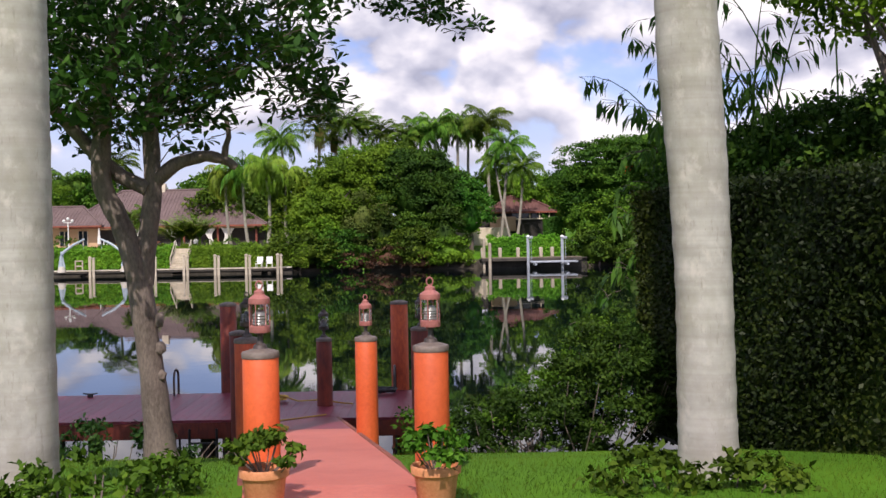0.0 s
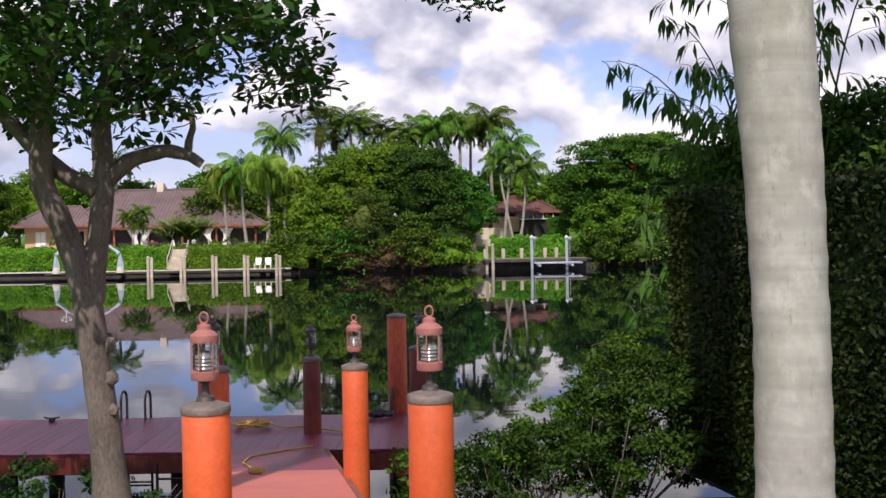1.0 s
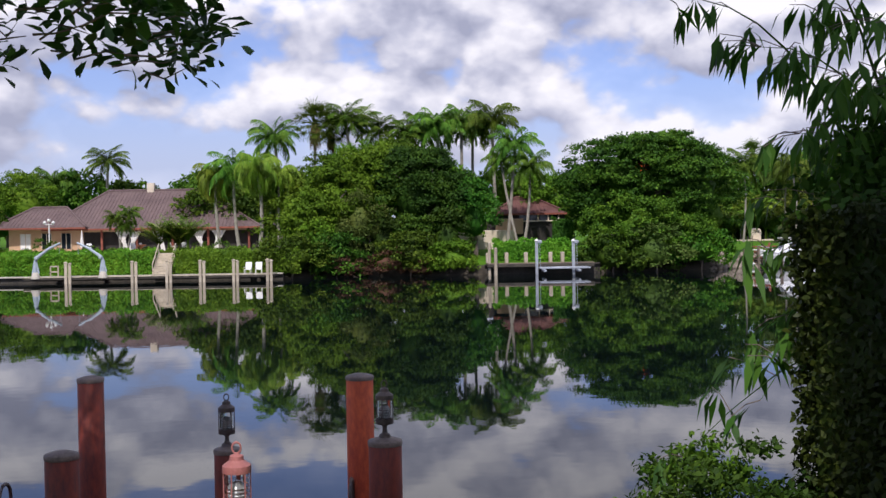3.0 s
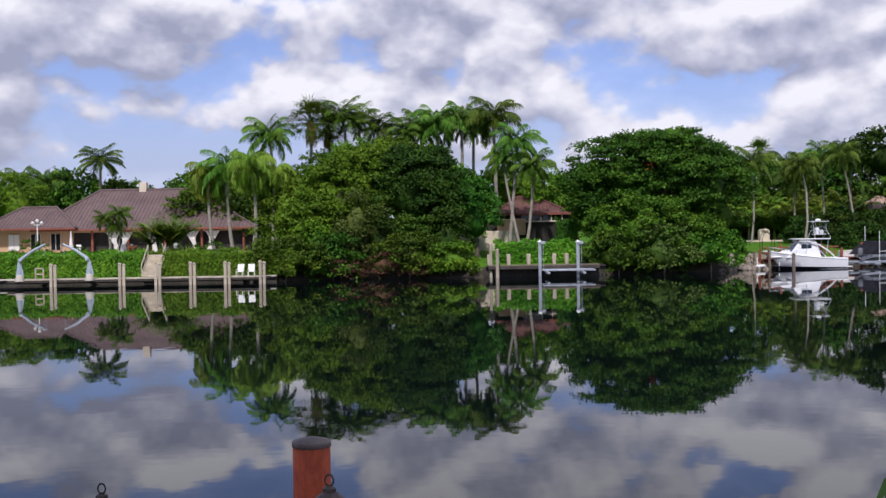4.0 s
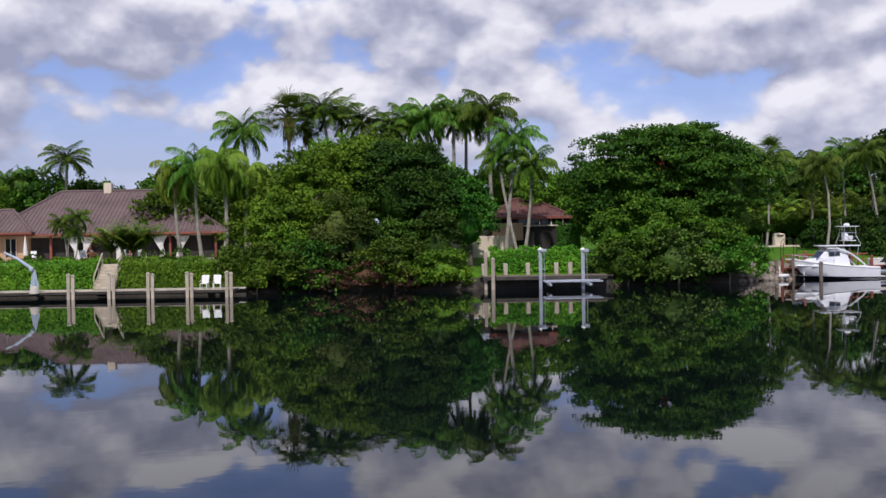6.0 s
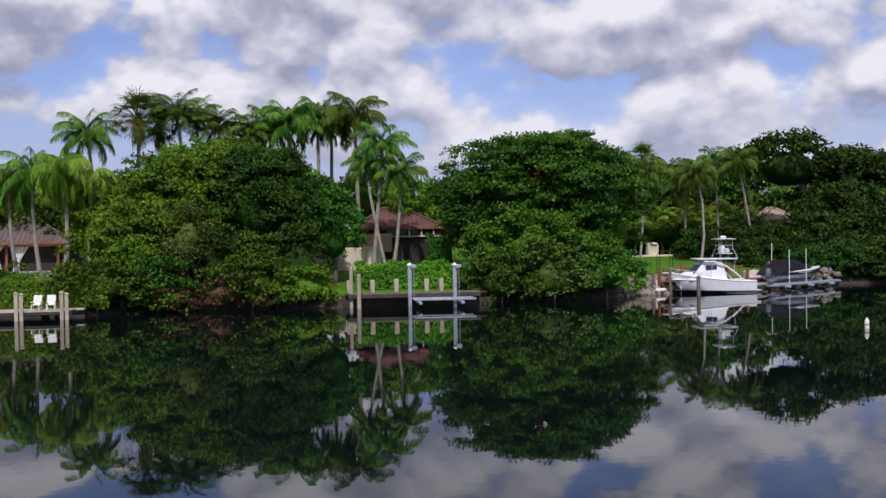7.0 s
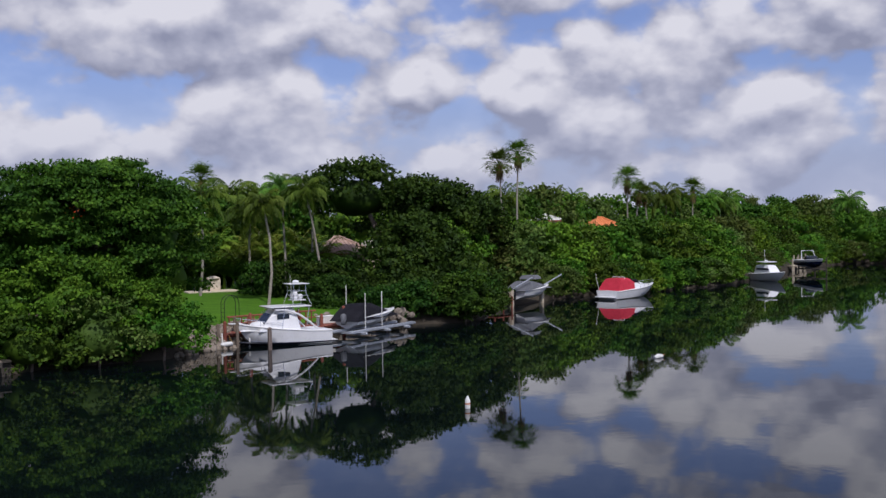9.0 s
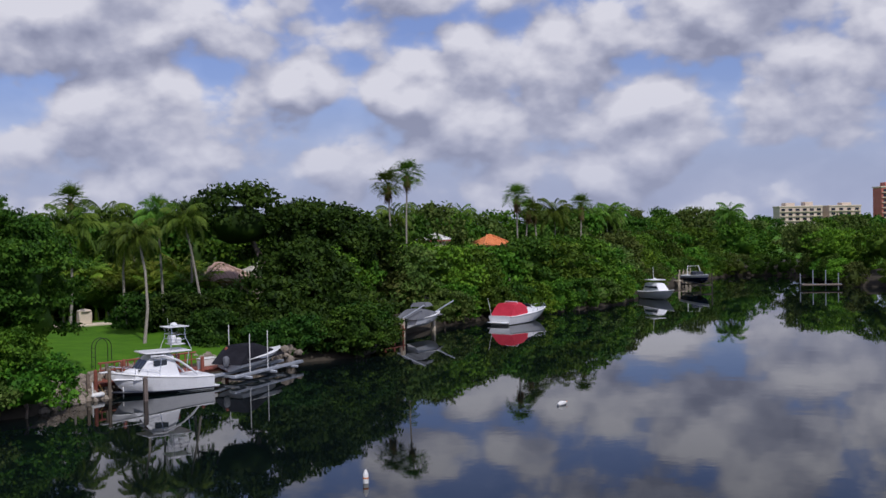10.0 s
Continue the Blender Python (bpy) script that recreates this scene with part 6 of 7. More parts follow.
def hip_roof(ob, x0, x1, y0, y1, ze, zr, mat, over=0.9, ridge=None, courses=14, thick=0.16):
    """A hipped roof in overlapping tile courses, each its own step."""
    x0, x1, y0, y1 = x0 - over, x1 + over, y0 - over, y1 + over
    d = (y1 - y0) / 2
    rx0, rx1 = ridge or (x0 + d, x1 - d)
    roof = None
    for k in range(courses):
        a, b = k / courses, (k + 1) / courses
        g = Geo()
        def rect(t, dz):
            z = ze + (zr - ze) * t + dz
            return [(x0 + (rx0 - x0) * t, y0 + d * t, z), (x1 + (rx1 - x1) * t, y0 + d * t, z), (x1 + (rx1 - x1) * t, y1 - d * t, z), (x0 + (rx0 - x0) * t, y1 - d * t, z)]
        lo, lo2, hi = rect(a, 0.0), rect(a, 0.035), rect(b, 0.012)
        g.v = lo + lo2 + hi
        for i in range(4):
            j = (i + 1) % 4
            g.f += [(i, j, 4 + j, 4 + i), (4 + i, 4 + j, 8 + j, 8 + i)]
        if k == courses - 1:
            g.f.append((8, 9, 10, 11))
        if roof is None:
            g.f.append((3, 2, 1, 0))
            roof = part("roof", g, mat, ob, "brown tiled hip roof", smooth=False)
        else:
            part("tile_course", g, mat, roof, smooth=False)
    # rounded tile ribs running up the front slope
    n = int((x1 - x0) / 0.45)
    for k in range(n):
        x = x0 + (k + 0.5) * (x1 - x0) / n
        t = min(1.0, (x - x0) / max(rx0 - x0, 0.01), (x1 - x) / max(x1 - rx1, 0.01))
        if t > 0.05:
            p = Geo().tube([(x, y0, ze + 0.05), (x, y0 + d * t, ze + 0.05 + (zr - ze) * t)], 0.05, 5)
            part("tile_rib", p, mat, roof)
    for cx0, cy0, cx1 in ((x0, y0, rx0), (x1, y0, rx1)):
        part("hip_ridge", Geo().tube([(cx0, cy0, ze + 0.1), (cx1, y0 + d, zr + 0.1)], 0.13, 6), mat, roof)
    part("ridge_tile", Geo().tube([(rx0, y0 + d, zr + 0.08), (rx1, y0 + d, zr + 0.08)], 0.15, 6), mat, roof)
    part("eave_board", Geo().box(((x0 + x1) / 2, y0 + 0.03, ze - 0.09), (x1 - x0, 0.08, 0.2), 0, 0.01), M_REDWOOD, ob)
    return roof


def main_house():
    ob = thing("house", "low tan house with a brown tiled hip roof and terrace", "house", at=(0, 0, 0))
    part("terrace", Geo().box((-37, 137, 1.9), (34, 12, 0.7), 0, 0.05), M_CONC, ob)
    # dark colour stands in for the shade under the eave
    part("wall", Geo().box((-35.0, 149.6, 3.7), (23.6, 13.6, 3.0), 0, 0.05), M_DARK, ob, "terrace wall coloured dark for the shaded interior")
    hip_roof(ob, -48.6, -23.4, 142.0, 158.0, 5.15, 10.0, M_ROOF, 0.8, (-43.7, -31.6), 18)
    part("chimney", Geo().box((-38.2, 150, 10.2), (0.9, 0.9, 1.6), 0, 0.04), M_CREAM, ob)
    for i, x in enumerate((-46.6, -42.3, -38.0, -33.6, -29.2, -24.2)):
        part("column", Geo().box((x, 142.2, 3.7), (0.26, 0.26, 3.0), 0, 0.03), M_REDWOOD, ob)
    part("lintel", Geo().box((-35.2, 142.3, 4.95), (23.4, 0.4, 0.4), 0, 0.03), M_TAN, ob)
    # tied-back curtains between the columns
    for x, s in ((-40.6, 1), (-37.4, -1), (-36.0, 1), (-31.2, 1), (-27.0, -1)):
        g = Geo()
        n = 11
        for k in range(n):
            t = k / (n - 1)
            w = 1.75 - 1.25 * math.sin(math.pi / 2 * min(t / 0.6, 1.0)) + 0.5 * max(0.0, t - 0.6)
            for j in range(9):
                u = j / 8
                g.v.append((x + s * w * u + s * 0.9 * min(t / 0.6, 1.0), 142.0 - 0.08 * (j % 2), 4.75 - 2.5 * t))
        for k in range(n - 1):
            for j in range(8):
                a = k * 9 + j
                g.f.append((a, a + 1, a + 10, a + 9))
        part("curtain", g, M_CURTAIN, ob, "tied-back white curtain")
    part("wall", Geo().box((-49.2, 146, 3.9), (9.0, 8.0, 3.4), 0, 0.05), M_TAN, ob, "tan stucco wing wall")
    hip_roof(ob, -54.4, -44.3, 140.9, 150, 5.35, 7.85, M_ROOF, 0.6, (-51.8, -47.6), 12)
    for x, w, m in ((-51.6, 1.3, M_WHITEPAINT), (-49.0, 1.2, M_DARK), (-46.6, 1.2, M_DARK)):
        wnd = part("window", Geo().box((x, 141.98, 3.7), (w, 0.12, 1.9), 0, 0.02), M_TINT if m is M_DARK else m, ob, "tall terrace window")
        for dx in (-w / 2, 0, w / 2):
            part("mullion", Geo().box((x + dx, 141.9, 3.7), (0.08, 0.08, 1.95), 0, 0.01), M_CREAM, wnd)


main_house()
palm("coco", "slim palm with several stems before the terrace", (-36.8, 131, 2.0), (-37.3, 131, 6.2), 701, 0.42, 0.07, "palms before the terrace")
palm("coco", "slim palm with several stems before the terrace", (-36.2, 131, 2.0), (-35.6, 131, 6.7), 702, 0.46, 0.07, "palms before the terrace")
palm("coco", "slim palm with several stems before the terrace", (-36.4, 131.4, 2.0), (-36.2, 131.4, 5.4), 703, 0.40, 0.07, "palms before the terrace")
for i, x in enumerate((-31.6, -30.8, -30.0, -29.3)):
    palm("clump", "bushy clump palm before the terrace", (x, 130, 2.0), (x + 0.3 * (i - 1.5), 130, 3.1 + 0.5 * (i % 2)), 710 + i, 1.25, 0.07, "palms before the terrace")
for i, (x, z) in enumerate(((-43.8, 3.6), (-39.6, 3.2), (-27.4, 3.4), (-25.0, 3.6), (-45.2, 4.0))):
    bush("shrub", "rounded green shrub beside the terrace", (x, 129.5, 1.9), [(x, 129.5, z - 0.8, 0.9, 0.7, 0.9)], 16, 0.25, 0.45, 70, 0.3, M_LEAF_MID, 720 + i, "shrubs beside the terrace")
ftn = thing("urn", "stone urn on the terrace", "urn", at=(-35.2, 134.0, 2.3))
part("bowl", Geo().lathe([(0.2, 0), (0.12, 0.3), (0.15, 0.6), (0.55, 0.8), (0.6, 0.9), (0.5, 0.92)], seg=14), M_TERRA, ftn)


def low_house():
    ob = thing("house", "low cream house with a red-brown tiled roof among trees", "house")
    # shade on this wall is in its colour
    part("wall", Geo().box((9.2, 139, 3.9), (9.4, 7.0, 4.2), 0, 0.05), M_DARK, ob, "wall with its shade put into a dark colour")
    part("wall", Geo().box((4.4, 134.8, 3.0), (7.0, 1.0, 2.4), 0, 0.05), M_CREAM, ob, "low cream wall")
    part("wall", Geo().box((7.4, 135.2, 4.6), (3.2, 0.4, 1.8), 0, 0.05), M_TAN, ob, "tan bay wall")
    hip_roof(ob, 5.9, 13.6, 135.6, 142.4, 6.1, 8.0, M_ROOFRED, 0.5, (8.4, 10.4), 10)
    part("fascia", Geo().box((10.2, 135.3, 5.2), (7.6, 0.1, 0.14), 0, 0.02), M_CREAM, ob)
    for x in (9.0, 10.2, 11.4, 12.6):
        w = part("window", Geo().box((x, 135.46, 5.55), (0.9, 0.08, 0.7), 0, 0.01), M_TINT, ob)
        part("frame", Geo().box((x, 135.42, 5.95), (1.0, 0.08, 0.08), 0, 0.01), M_CREAM, w)
        part("mullion", Geo().box((x + 0.55, 135.42, 5.55), (0.12, 0.1, 0.9), 0, 0.01), M_CREAM, w)
    part("fence", Geo().box((11.4, 131, 3.4), (4.6, 0.12, 2.4), 0, 0.02), M_DARK, ob, "dark screen")


low_house()


def lift_dock():
    ob = thing("boat_lift_dock", "dark sea wall landing with pale bollards and an empty boat lift", "dock", "landings on the opposite bank")
    part("deck", Geo().box((9.0, 112.2, 1.06), (10.2, 1.2, 0.10), 0, 0.02), M_DRIFT, ob)
    part("fascia", Geo().box((9.0, 111.56, 0.88), (10.2, 0.08, 0.30), 0, 0.02), M_WALLDARK, ob)
    for x in (4.0, 5.8, 7.65, 10.0, 11.15):
        part("bollard", Geo().box((x, 112.5, 1.6), (0.34, 0.34, 1.0), 0.1, 0.04), M_POST, ob)
    lift = thing("boat_lift", "grey aluminium boat lift with two tall piles", "boat lift")
    for x, z in ((8.62, 3.15), (12.1, 3.1)):
        p = part("pile", Geo().box((x, 111.6, (z - 2.5) / 2), (0.28, 0.28, z + 2.5), 0, 0.04), M_ALU, lift)
        part("motor", Geo().box((x + 0.25, 111.5, z - 0.05), (0.5, 0.3, 0.3), 0, 0.06), M_ALU, p)
        part("cap", Geo().lathe([(0.22, z), (0.24, z + 0.06), (0.02, z + 0.24)], (x, 111.6, 0), 14), M_WHITEPAINT, p)
        part("cable", Geo().tube([(x + 0.3, 111.4, z), (x + 0.3, 111.2, 0.6)], 0.02, 5), M_CHROME, lift)
    for y in (109.6, 111.1):
        part("cradle_beam", Geo().box((11.1, y, 0.66), (4.7, 0.22, 0.16), 0, 0.03), M_ALU, lift)
    for x in (9.2, 12.4):
        part("cross_beam", Geo().box((x, 110.3, 0.42), (0.25, 2.4, 0.2), 0, 0.03), M_ALU, lift)
    pl = thing("mooring_pile", "pale round mooring pile before the landing", "post", "mooring posts on the opposite bank", at=(4.7, 110.9, 0))
    part("shaft", Geo().lathe([(0.17, -2.5), (0.16, 2.55), (0.02, 2.66)], seg=14), M_POST, pl)
    p2 = thing("mooring_pile", "pale round mooring pile before the landing", "post", "mooring posts on the opposite bank", at=(4.15, 111.9, 0))
    part("shaft", Geo().lathe([(0.15, -2.5), (0.14, 3.05), (0.02, 3.15)], seg=14), M_POST, p2)


lift_dock()


# ---- the boat basin: rocks, red dock, moored boats ----
def rocks():
    rr = random.Random(9)
    ob = thing("rock_bank", "bank of piled grey-brown boulders at the water's edge", "rocks", kind="structure")
    shapes = [Geo().blob((0, 0, 0), (0.42, 0.36, 0.28), random.Random(60 + i), 0.22, 8, 5).mesh("rock", M_ROCK, False) for i in range(5)]
    for k in range(230):
        t = rr.random()
        x = 26.5 + 9.5 * t + rr.uniform(-0.6, 0.6)
        up = rr.random()
        y = 117.2 + 6.6 * t - 1.0 + up * 3.4
        z = -0.1 + up * 1.5
        b = part("rock", shapes[k % 5], None, ob)
        b.matrix_basis = pose(x, y, z, rr.uniform(0, 360), rr.uniform(0, 360), rr.uniform(0, 360)) @ Matrix.Scale(rr.uniform(0.45, 1.0), 4)
    for k in range(60):
        x = 42 + 9 * rr.random()
        b = part("rock", shapes[k % 5], None, ob)
        b.matrix_basis = pose(x, 126.6 + rr.random() * 2.6, 0.4 + rr.random() * 1.0, rr.uniform(0, 360), rr.uniform(0, 360), 0) @ Matrix.Scale(rr.uniform(0.6, 1.2), 4)


rocks()


def red_dock():
    ob = thing("boat_dock", "weathered red-brown timber dock beside the moored boat", "dock", at=(0, 0, 0))
    n = 34
    bd = Geo().box((0, 0, 0), (0.28, 2.2, 0.06), 0, 0.01).mesh("board", M_REDWOOD)
    for k in range(n):
        t = k / (n - 1)
        b = part("board", bd, None, ob)
        b.matrix_basis = pose(31.2 + 11.0 * t, 121.4 + 2.4 * t, 0.95, 0, 0, 12)
    for sy in (-0.8, 0.8):
        part("beam", Geo().tube([(31.0, 121.4 + sy, 0.8), (42.4, 123.8 + sy, 0.8)], 0.12, 6), M_REDWOOD, ob)
    for k in range(6):
        x, y = 31.2 + 2.2 * k, 120.4 + 0.48 * k
        part("pile", Geo().lathe([(0.15, -2.5), (0.14, 1.9 + 0.5 * (k % 2)), (0.05, 2.0 + 0.5 * (k % 2))], (x, y, 0), 10), M_REDWOOD, ob)
    for k in range(15):
        x, y = 32.5 + 0.55 * k, 123.2 + 0.12 * k
        part("baluster", Geo().box((x, y, 1.5), (0.09, 0.09, 1.1), 0.2, 0.01), M_REDWOOD, ob)
    part("rail", Geo().tube([(32.3, 123.15, 2.05), (40.6, 124.95, 2.05)], 0.07, 6), M_REDWOOD, ob)
    part("rail", Geo().tube([(32.3, 123.15, 1.5), (40.6, 124.95, 1.5)], 0.05, 6), M_REDWOOD, ob)
    bx = thing("dock_box", "white dock box on the timber dock", "box", at=(41.2, 124.2, 0.98), rz=12)
    part("body", Geo().box((0, 0, 0.28), (1.5, 0.7, 0.56), 0, 0.05), M_WHITEPAINT, bx)
    part("lid", Geo().box((0, 0, 0.6), (1.56, 0.76, 0.1), 0, 0.04), M_WHITEPAINT, bx)
    fn = thing("fender", "white cylindrical fender hanging at the dock end", "fender", at=(31.0, 119.4, 0.35), rz=20)
    part("body", Geo().tube([(-0.55, 0, 0), (-0.42, 0, 0), (0.42, 0, 0), (0.55, 0, 0)], [0.06, 0.17, 0.17, 0.06], 12), M_WHITEPAINT, fn)
    part("line", Geo().tube([(0.5, 0, 0.05), (0.55, 0.5, 0.6)], 0.012, 5), M_ROPE, fn)
    for i, (x, y) in enumerate(((30.7, 119.6), (32.9, 119.7))):
        st = thing("marker_stake", "thin white stake standing in the water by the dock", "stake", "white stakes by the dock", at=(x, y, 0))
        part("shaft", Geo().lathe([(0.045, -2.0), (0.045, 1.15), (0.02, 1.2)], seg=8), M_WHITEPAINT, st)
    ar = thing("garden_arch", "thin black iron arch at the dock gate", "arch", at=(33.6, 126.2, 1.2), rz=15)
    for dy in (-0.25, 0.25):
        pts = [(-0.7, dy, 0), (-0.7, dy, 1.7)] + [(-0.7 * math.cos(a), dy, 1.7 + 0.7 * math.sin(a)) for a in np.linspace(0.3, 2.84, 8)] + [(0.7, dy, 1.7), (0.7, dy, 0)]
        part("hoop", Geo().tube(pts, 0.03, 6), M_BLACK, ar)
    for k in range(5):
        part("tie", Geo().tube([(-0.7, -0.25, 0.3 + 0.35 * k), (-0.7, 0.25, 0.3 + 0.35 * k)], 0.02, 5), M_BLACK, ar)
    sh = thing("garden_pillar", "small cream stucco pillar on a paved pad behind the lawn", "pillar", at=(41.0, 154.2, 2.14))
    part("base", Geo().box((0, 0, 0.1), (5.5, 2.0, 0.2), 0, 0.04), M_CREAM, sh)
    part("shaft", Geo().box((0.3, 0, 0.8), (1.3, 1.0, 1.3), 0, 0.08), M_CREAM, sh)
    part("cap", Geo().lathe([(0.72, 1.45), (0.74, 1.52), (0.6, 1.62), (0.2, 1.72)], (0.3, 0, 0), 12), M_CREAM, sh)


red_dock()


def hull_geo(L, B, free_aft, free_bow, draft, flare=0.82, n=22, fine=2.2):
    """A planing hull from stern (x = 0) to bow (x = L): keel, chine and sheer, decked over."""
    g = Geo()
    for i in range(n + 1):
        s = i / n
        b = B / 2 * (1 - max(0, (s - 0.35) / 0.65) ** fine * 0.985)
        ch = b * (flare - 0.35 * s ** 2)
        z_s = free_aft + (free_bow - free_aft) * s ** 1.6
        z_c = 0.10 * draft + (free_bow * 0.55) * s ** 4
        z_k = -draft + (draft + free_bow * 0.45) * s ** 5
        x = L * s
        xk = x - L * 0.07 * s ** 3
        g.v += [(x, -b, z_s), (x - L * 0.03 * s ** 3, -(b * 0.55 + ch * 0.45), z_c + (z_s - z_c) * 0.45), (xk, -ch, z_c), (xk - L * 0.02 * s ** 3, 0, z_k), (xk, ch, z_c), (x - L * 0.03 * s ** 3, b * 0.55 + ch * 0.45, z_c + (z_s - z_c) * 0.45), (x, b, z_s), (x, b * 0.96, z_s + 0.03), (x, 0, z_s + 0.06), (x, -b * 0.96, z_s + 0.03)]
        if i:
            a, c = (i - 1) * 10, i * 10
            g.f += [(a + k, c + k, c + (k + 1) % 10, a + (k + 1) % 10) for k in range(10)]
    g.f += [tuple(range(10)), tuple(n * 10 + k for k in range(9, -1, -1))]
    return g


def cabin_geo(x0, x1, w0, w1, z0, z1, rake_f, rake_a, n=8):
    """A moulded cabin: tapered plan, raked ends, rounded top."""
    g = Geo()
    sec = []
    for t, wz in ((0.0, 1.0), (0.6, 0.9), (0.92, 0.78), (1.0, 0.6)):
        z = z0 + (z1 - z0) * t
        a, b = x0 + rake_a * t, x1 - rake_f * t
        row = []
        for i in range(n + 1):
            s = i / n
            row.append((a + (b - a) * s, (w0 + (w1 - w0) * s ** 2) / 2 * wz, z))
        row += [(p[0], -p[1], p[2]) for p in reversed(row)]
        sec.append(row)
    m = len(sec[0])
    for r in sec:
        g.v += r
    for k in range(len(sec) - 1):
        for i in range(m):
            j = (i + 1) % m
            g.f.append((k * m + i, k * m + j, (k + 1) * m + j, (k + 1) * m + i))
    g.f += [tuple(range(m))[::-1], tuple(range((len(sec) - 1) * m, len(sec) * m))]
    return g


def rub_rail(ob, L, B, fa, fb, mat, fine=2.2):
    for s in (-1, 1):
        pts = []
        for i in range(15):
            t = i / 14
            b = B / 2 * (1 - max(0, (t - 0.35) / 0.65) ** fine * 0.985)
            pts.append((L * t, s * (b + 0.01), fa + (fb - fa) * t ** 1.6 - 0.03))
        part("rub_rail", Geo().tube(pts, 0.035, 6), mat, ob)


def bow_rail(ob, L, B, fa, fb, t0, h, fine=2.2):
    for s in (-1, 1):
        pts = []
        for i in range(9):
            t = t0 + (0.985 - t0) * i / 8
            b = B / 2 * (1 - max(0, (t - 0.35) / 0.65) ** fine * 0.985) * 0.93
            z = fa + (fb - fa) * t ** 1.6
            pts.append((L * t, s * b, z + h))
            if i % 2 == 0:
                part("stanchion", Geo().tube([(L * t, s * b, z), (L * t, s * b, z + h)], 0.016, 5), M_CHROME, ob)
        part("bow_rail", Geo().tube(pts, 0.02, 6), M_CHROME, ob)


def sport_boat(at, rz):
    L, B = 8.5, 3.0
    ob = thing("sport_fishing_boat", "white sport fishing boat with a tall tower moored at the dock", "boat", "moored boats", at=at, rz=rz)
    ob.matrix_basis = pose(*at, 0, 0, rz) @ Matrix.Diagonal((0.88, 0.95, 1, 1))
    h = part("hull", hull_geo(L, B, 1.0, 1.8, 0.45, 0.90), M_WHITE, ob)
    bt = hull_geo(L * 0.988, B * 0.955, 0.16, 0.34, 0.47, 0.92)
    part("boot_stripe", bt, M_BOOT, h, "dark blue waterline band")
    rub_rail(ob, L, B, 1.0, 1.8, M_WHITEPAINT)
    bow_rail(ob, L, B, 1.0, 1.8, 0.55, 0.42)
    part("trunk_cabin", cabin_geo(4.4, 8.1, 2.3, 0.5, 1.2, 1.85, 1.3, 0.1), M_WHITE, ob)
    part("pulpit", Geo().box((8.5, 0, 1.80), (1.2, 0.5, 0.09), 0, 0.04), M_WHITE, ob)
    c = part("cabin", cabin_geo(2.9, 6.7, 2.45, 1.95, 1.15, 2.8, 1.6, 0.5), M_WHITE, ob)
    for y in (-0.57, 0, 0.57):
        part("windscreen", Geo().box((0, 0, 0), (0.06, 0.48, 1.0), 0, 0.02, Matrix.Translation((5.84, y, 2.08)) @ Matrix.Rotation(-0.77, 4, "Y")), M_TINT, c, "tinted windscreen pane")
    for s in (-1, 1):
        part("window", Geo().box((0, 0, 0), (1.15, 0.05, 0.40), 0, 0.02, Matrix.Translation((4.5, s * 1.045, 2.22)) @ Matrix.Rotation(s * 0.14, 4, "X")), M_TINT, c, "tinted side window")
        part("side_arch", Geo().tube([(5.3, s * 1.12, 2.75), (4.2, s * 1.2, 2.72), (3.0, s * 1.26, 2.3), (2.0, s * 1.32, 1.65), (1.4, s * 1.34, 1.15)], [0.05, 0.07, 0.08, 0.08, 0.06], 8), M_WHITE, c, "white moulded side arch")
    part("cockpit_floor", Geo().box((1.35, 0, 0.75), (2.3, 2.4, 0.06), 0, 0.02), M_CONC, ob)
    for s in (-1, 1):
        part("coaming", Geo().box((1.4, s * 1.38, 1.03), (2.7, 0.22, 0.14), 0, 0.05), M_WHITE, ob)
    part("transom_door", Geo().box((0.02, 0.5, 0.65), (0.06, 0.6, 0.55), 0, 0.02), M_WHITEPAINT, ob)
    part("swim_platform", Geo().box((-0.3, 0, 0.2), (0.6, 2.5, 0.08), 0, 0.03), M_WHITE, ob)
    t = part("hardtop", Geo().box((3.8, 0, 2.95), (3.9, 2.5, 0.10), 0, 0.05), M_WHITE, ob)
    for sx in (2.0, 4.3):
        for s in (-1, 1):
            part("top_post", Geo().tube([(sx + 0.3, s * 1.15, 1.5), (sx, s * 1.0, 3.0)], 0.035, 6), M_CHROME, t)
    tw = part("tower_platform", Geo().box((2.7, 0, 3.4), (1.2, 1.3, 0.06), 0, 0.02), M_WHITE, ob)
    for sx in (2.15, 3.3):
        for s in (-1, 1):
            part("tower_leg", Geo().tube([(sx + (0.25 if sx > 3 else -0.35), s * 1.05, 3.05), (sx, s * 0.7, 3.9), (sx, s * 0.6, 4.64)], 0.03, 6), M_CHROME, tw)
    for z in (3.75, 4.1):
        part("tower_rail", Geo().tube([(2.1, -0.7, z), (3.35, -0.7, z), (3.35, 0.7, z), (2.1, 0.7, z), (2.1, -0.7, z)], 0.022, 6), M_CHROME, tw)
    part("helm_pod", Geo().box((3.0, 0, 3.75), (0.5, 0.7, 0.6), 0, 0.1), M_WHITE, tw)
    part("helm_seat", Geo().box((2.45, 0, 3.65), (0.4, 0.6, 0.35), 0, 0.08), M_WHITE, tw)
    part("tower_top", Geo().box((2.75, 0, 4.66), (1.9, 1.6, 0.06), 0, 0.03), M_WHITE, ob)
    part("radar_dome", Geo().lathe([(0.2, 0), (0.3, 0.05), (0.3, 0.14), (0.2, 0.22), (0.03, 0.25)], (2.8, 0, 4.70), 18), M_WHITE, ob)
    part("antenna", Geo().tube([(3.6, 1.1, 3.0), (3.9, 1.25, 5.4)], 0.014, 5), M_WHITEPAINT, ob)
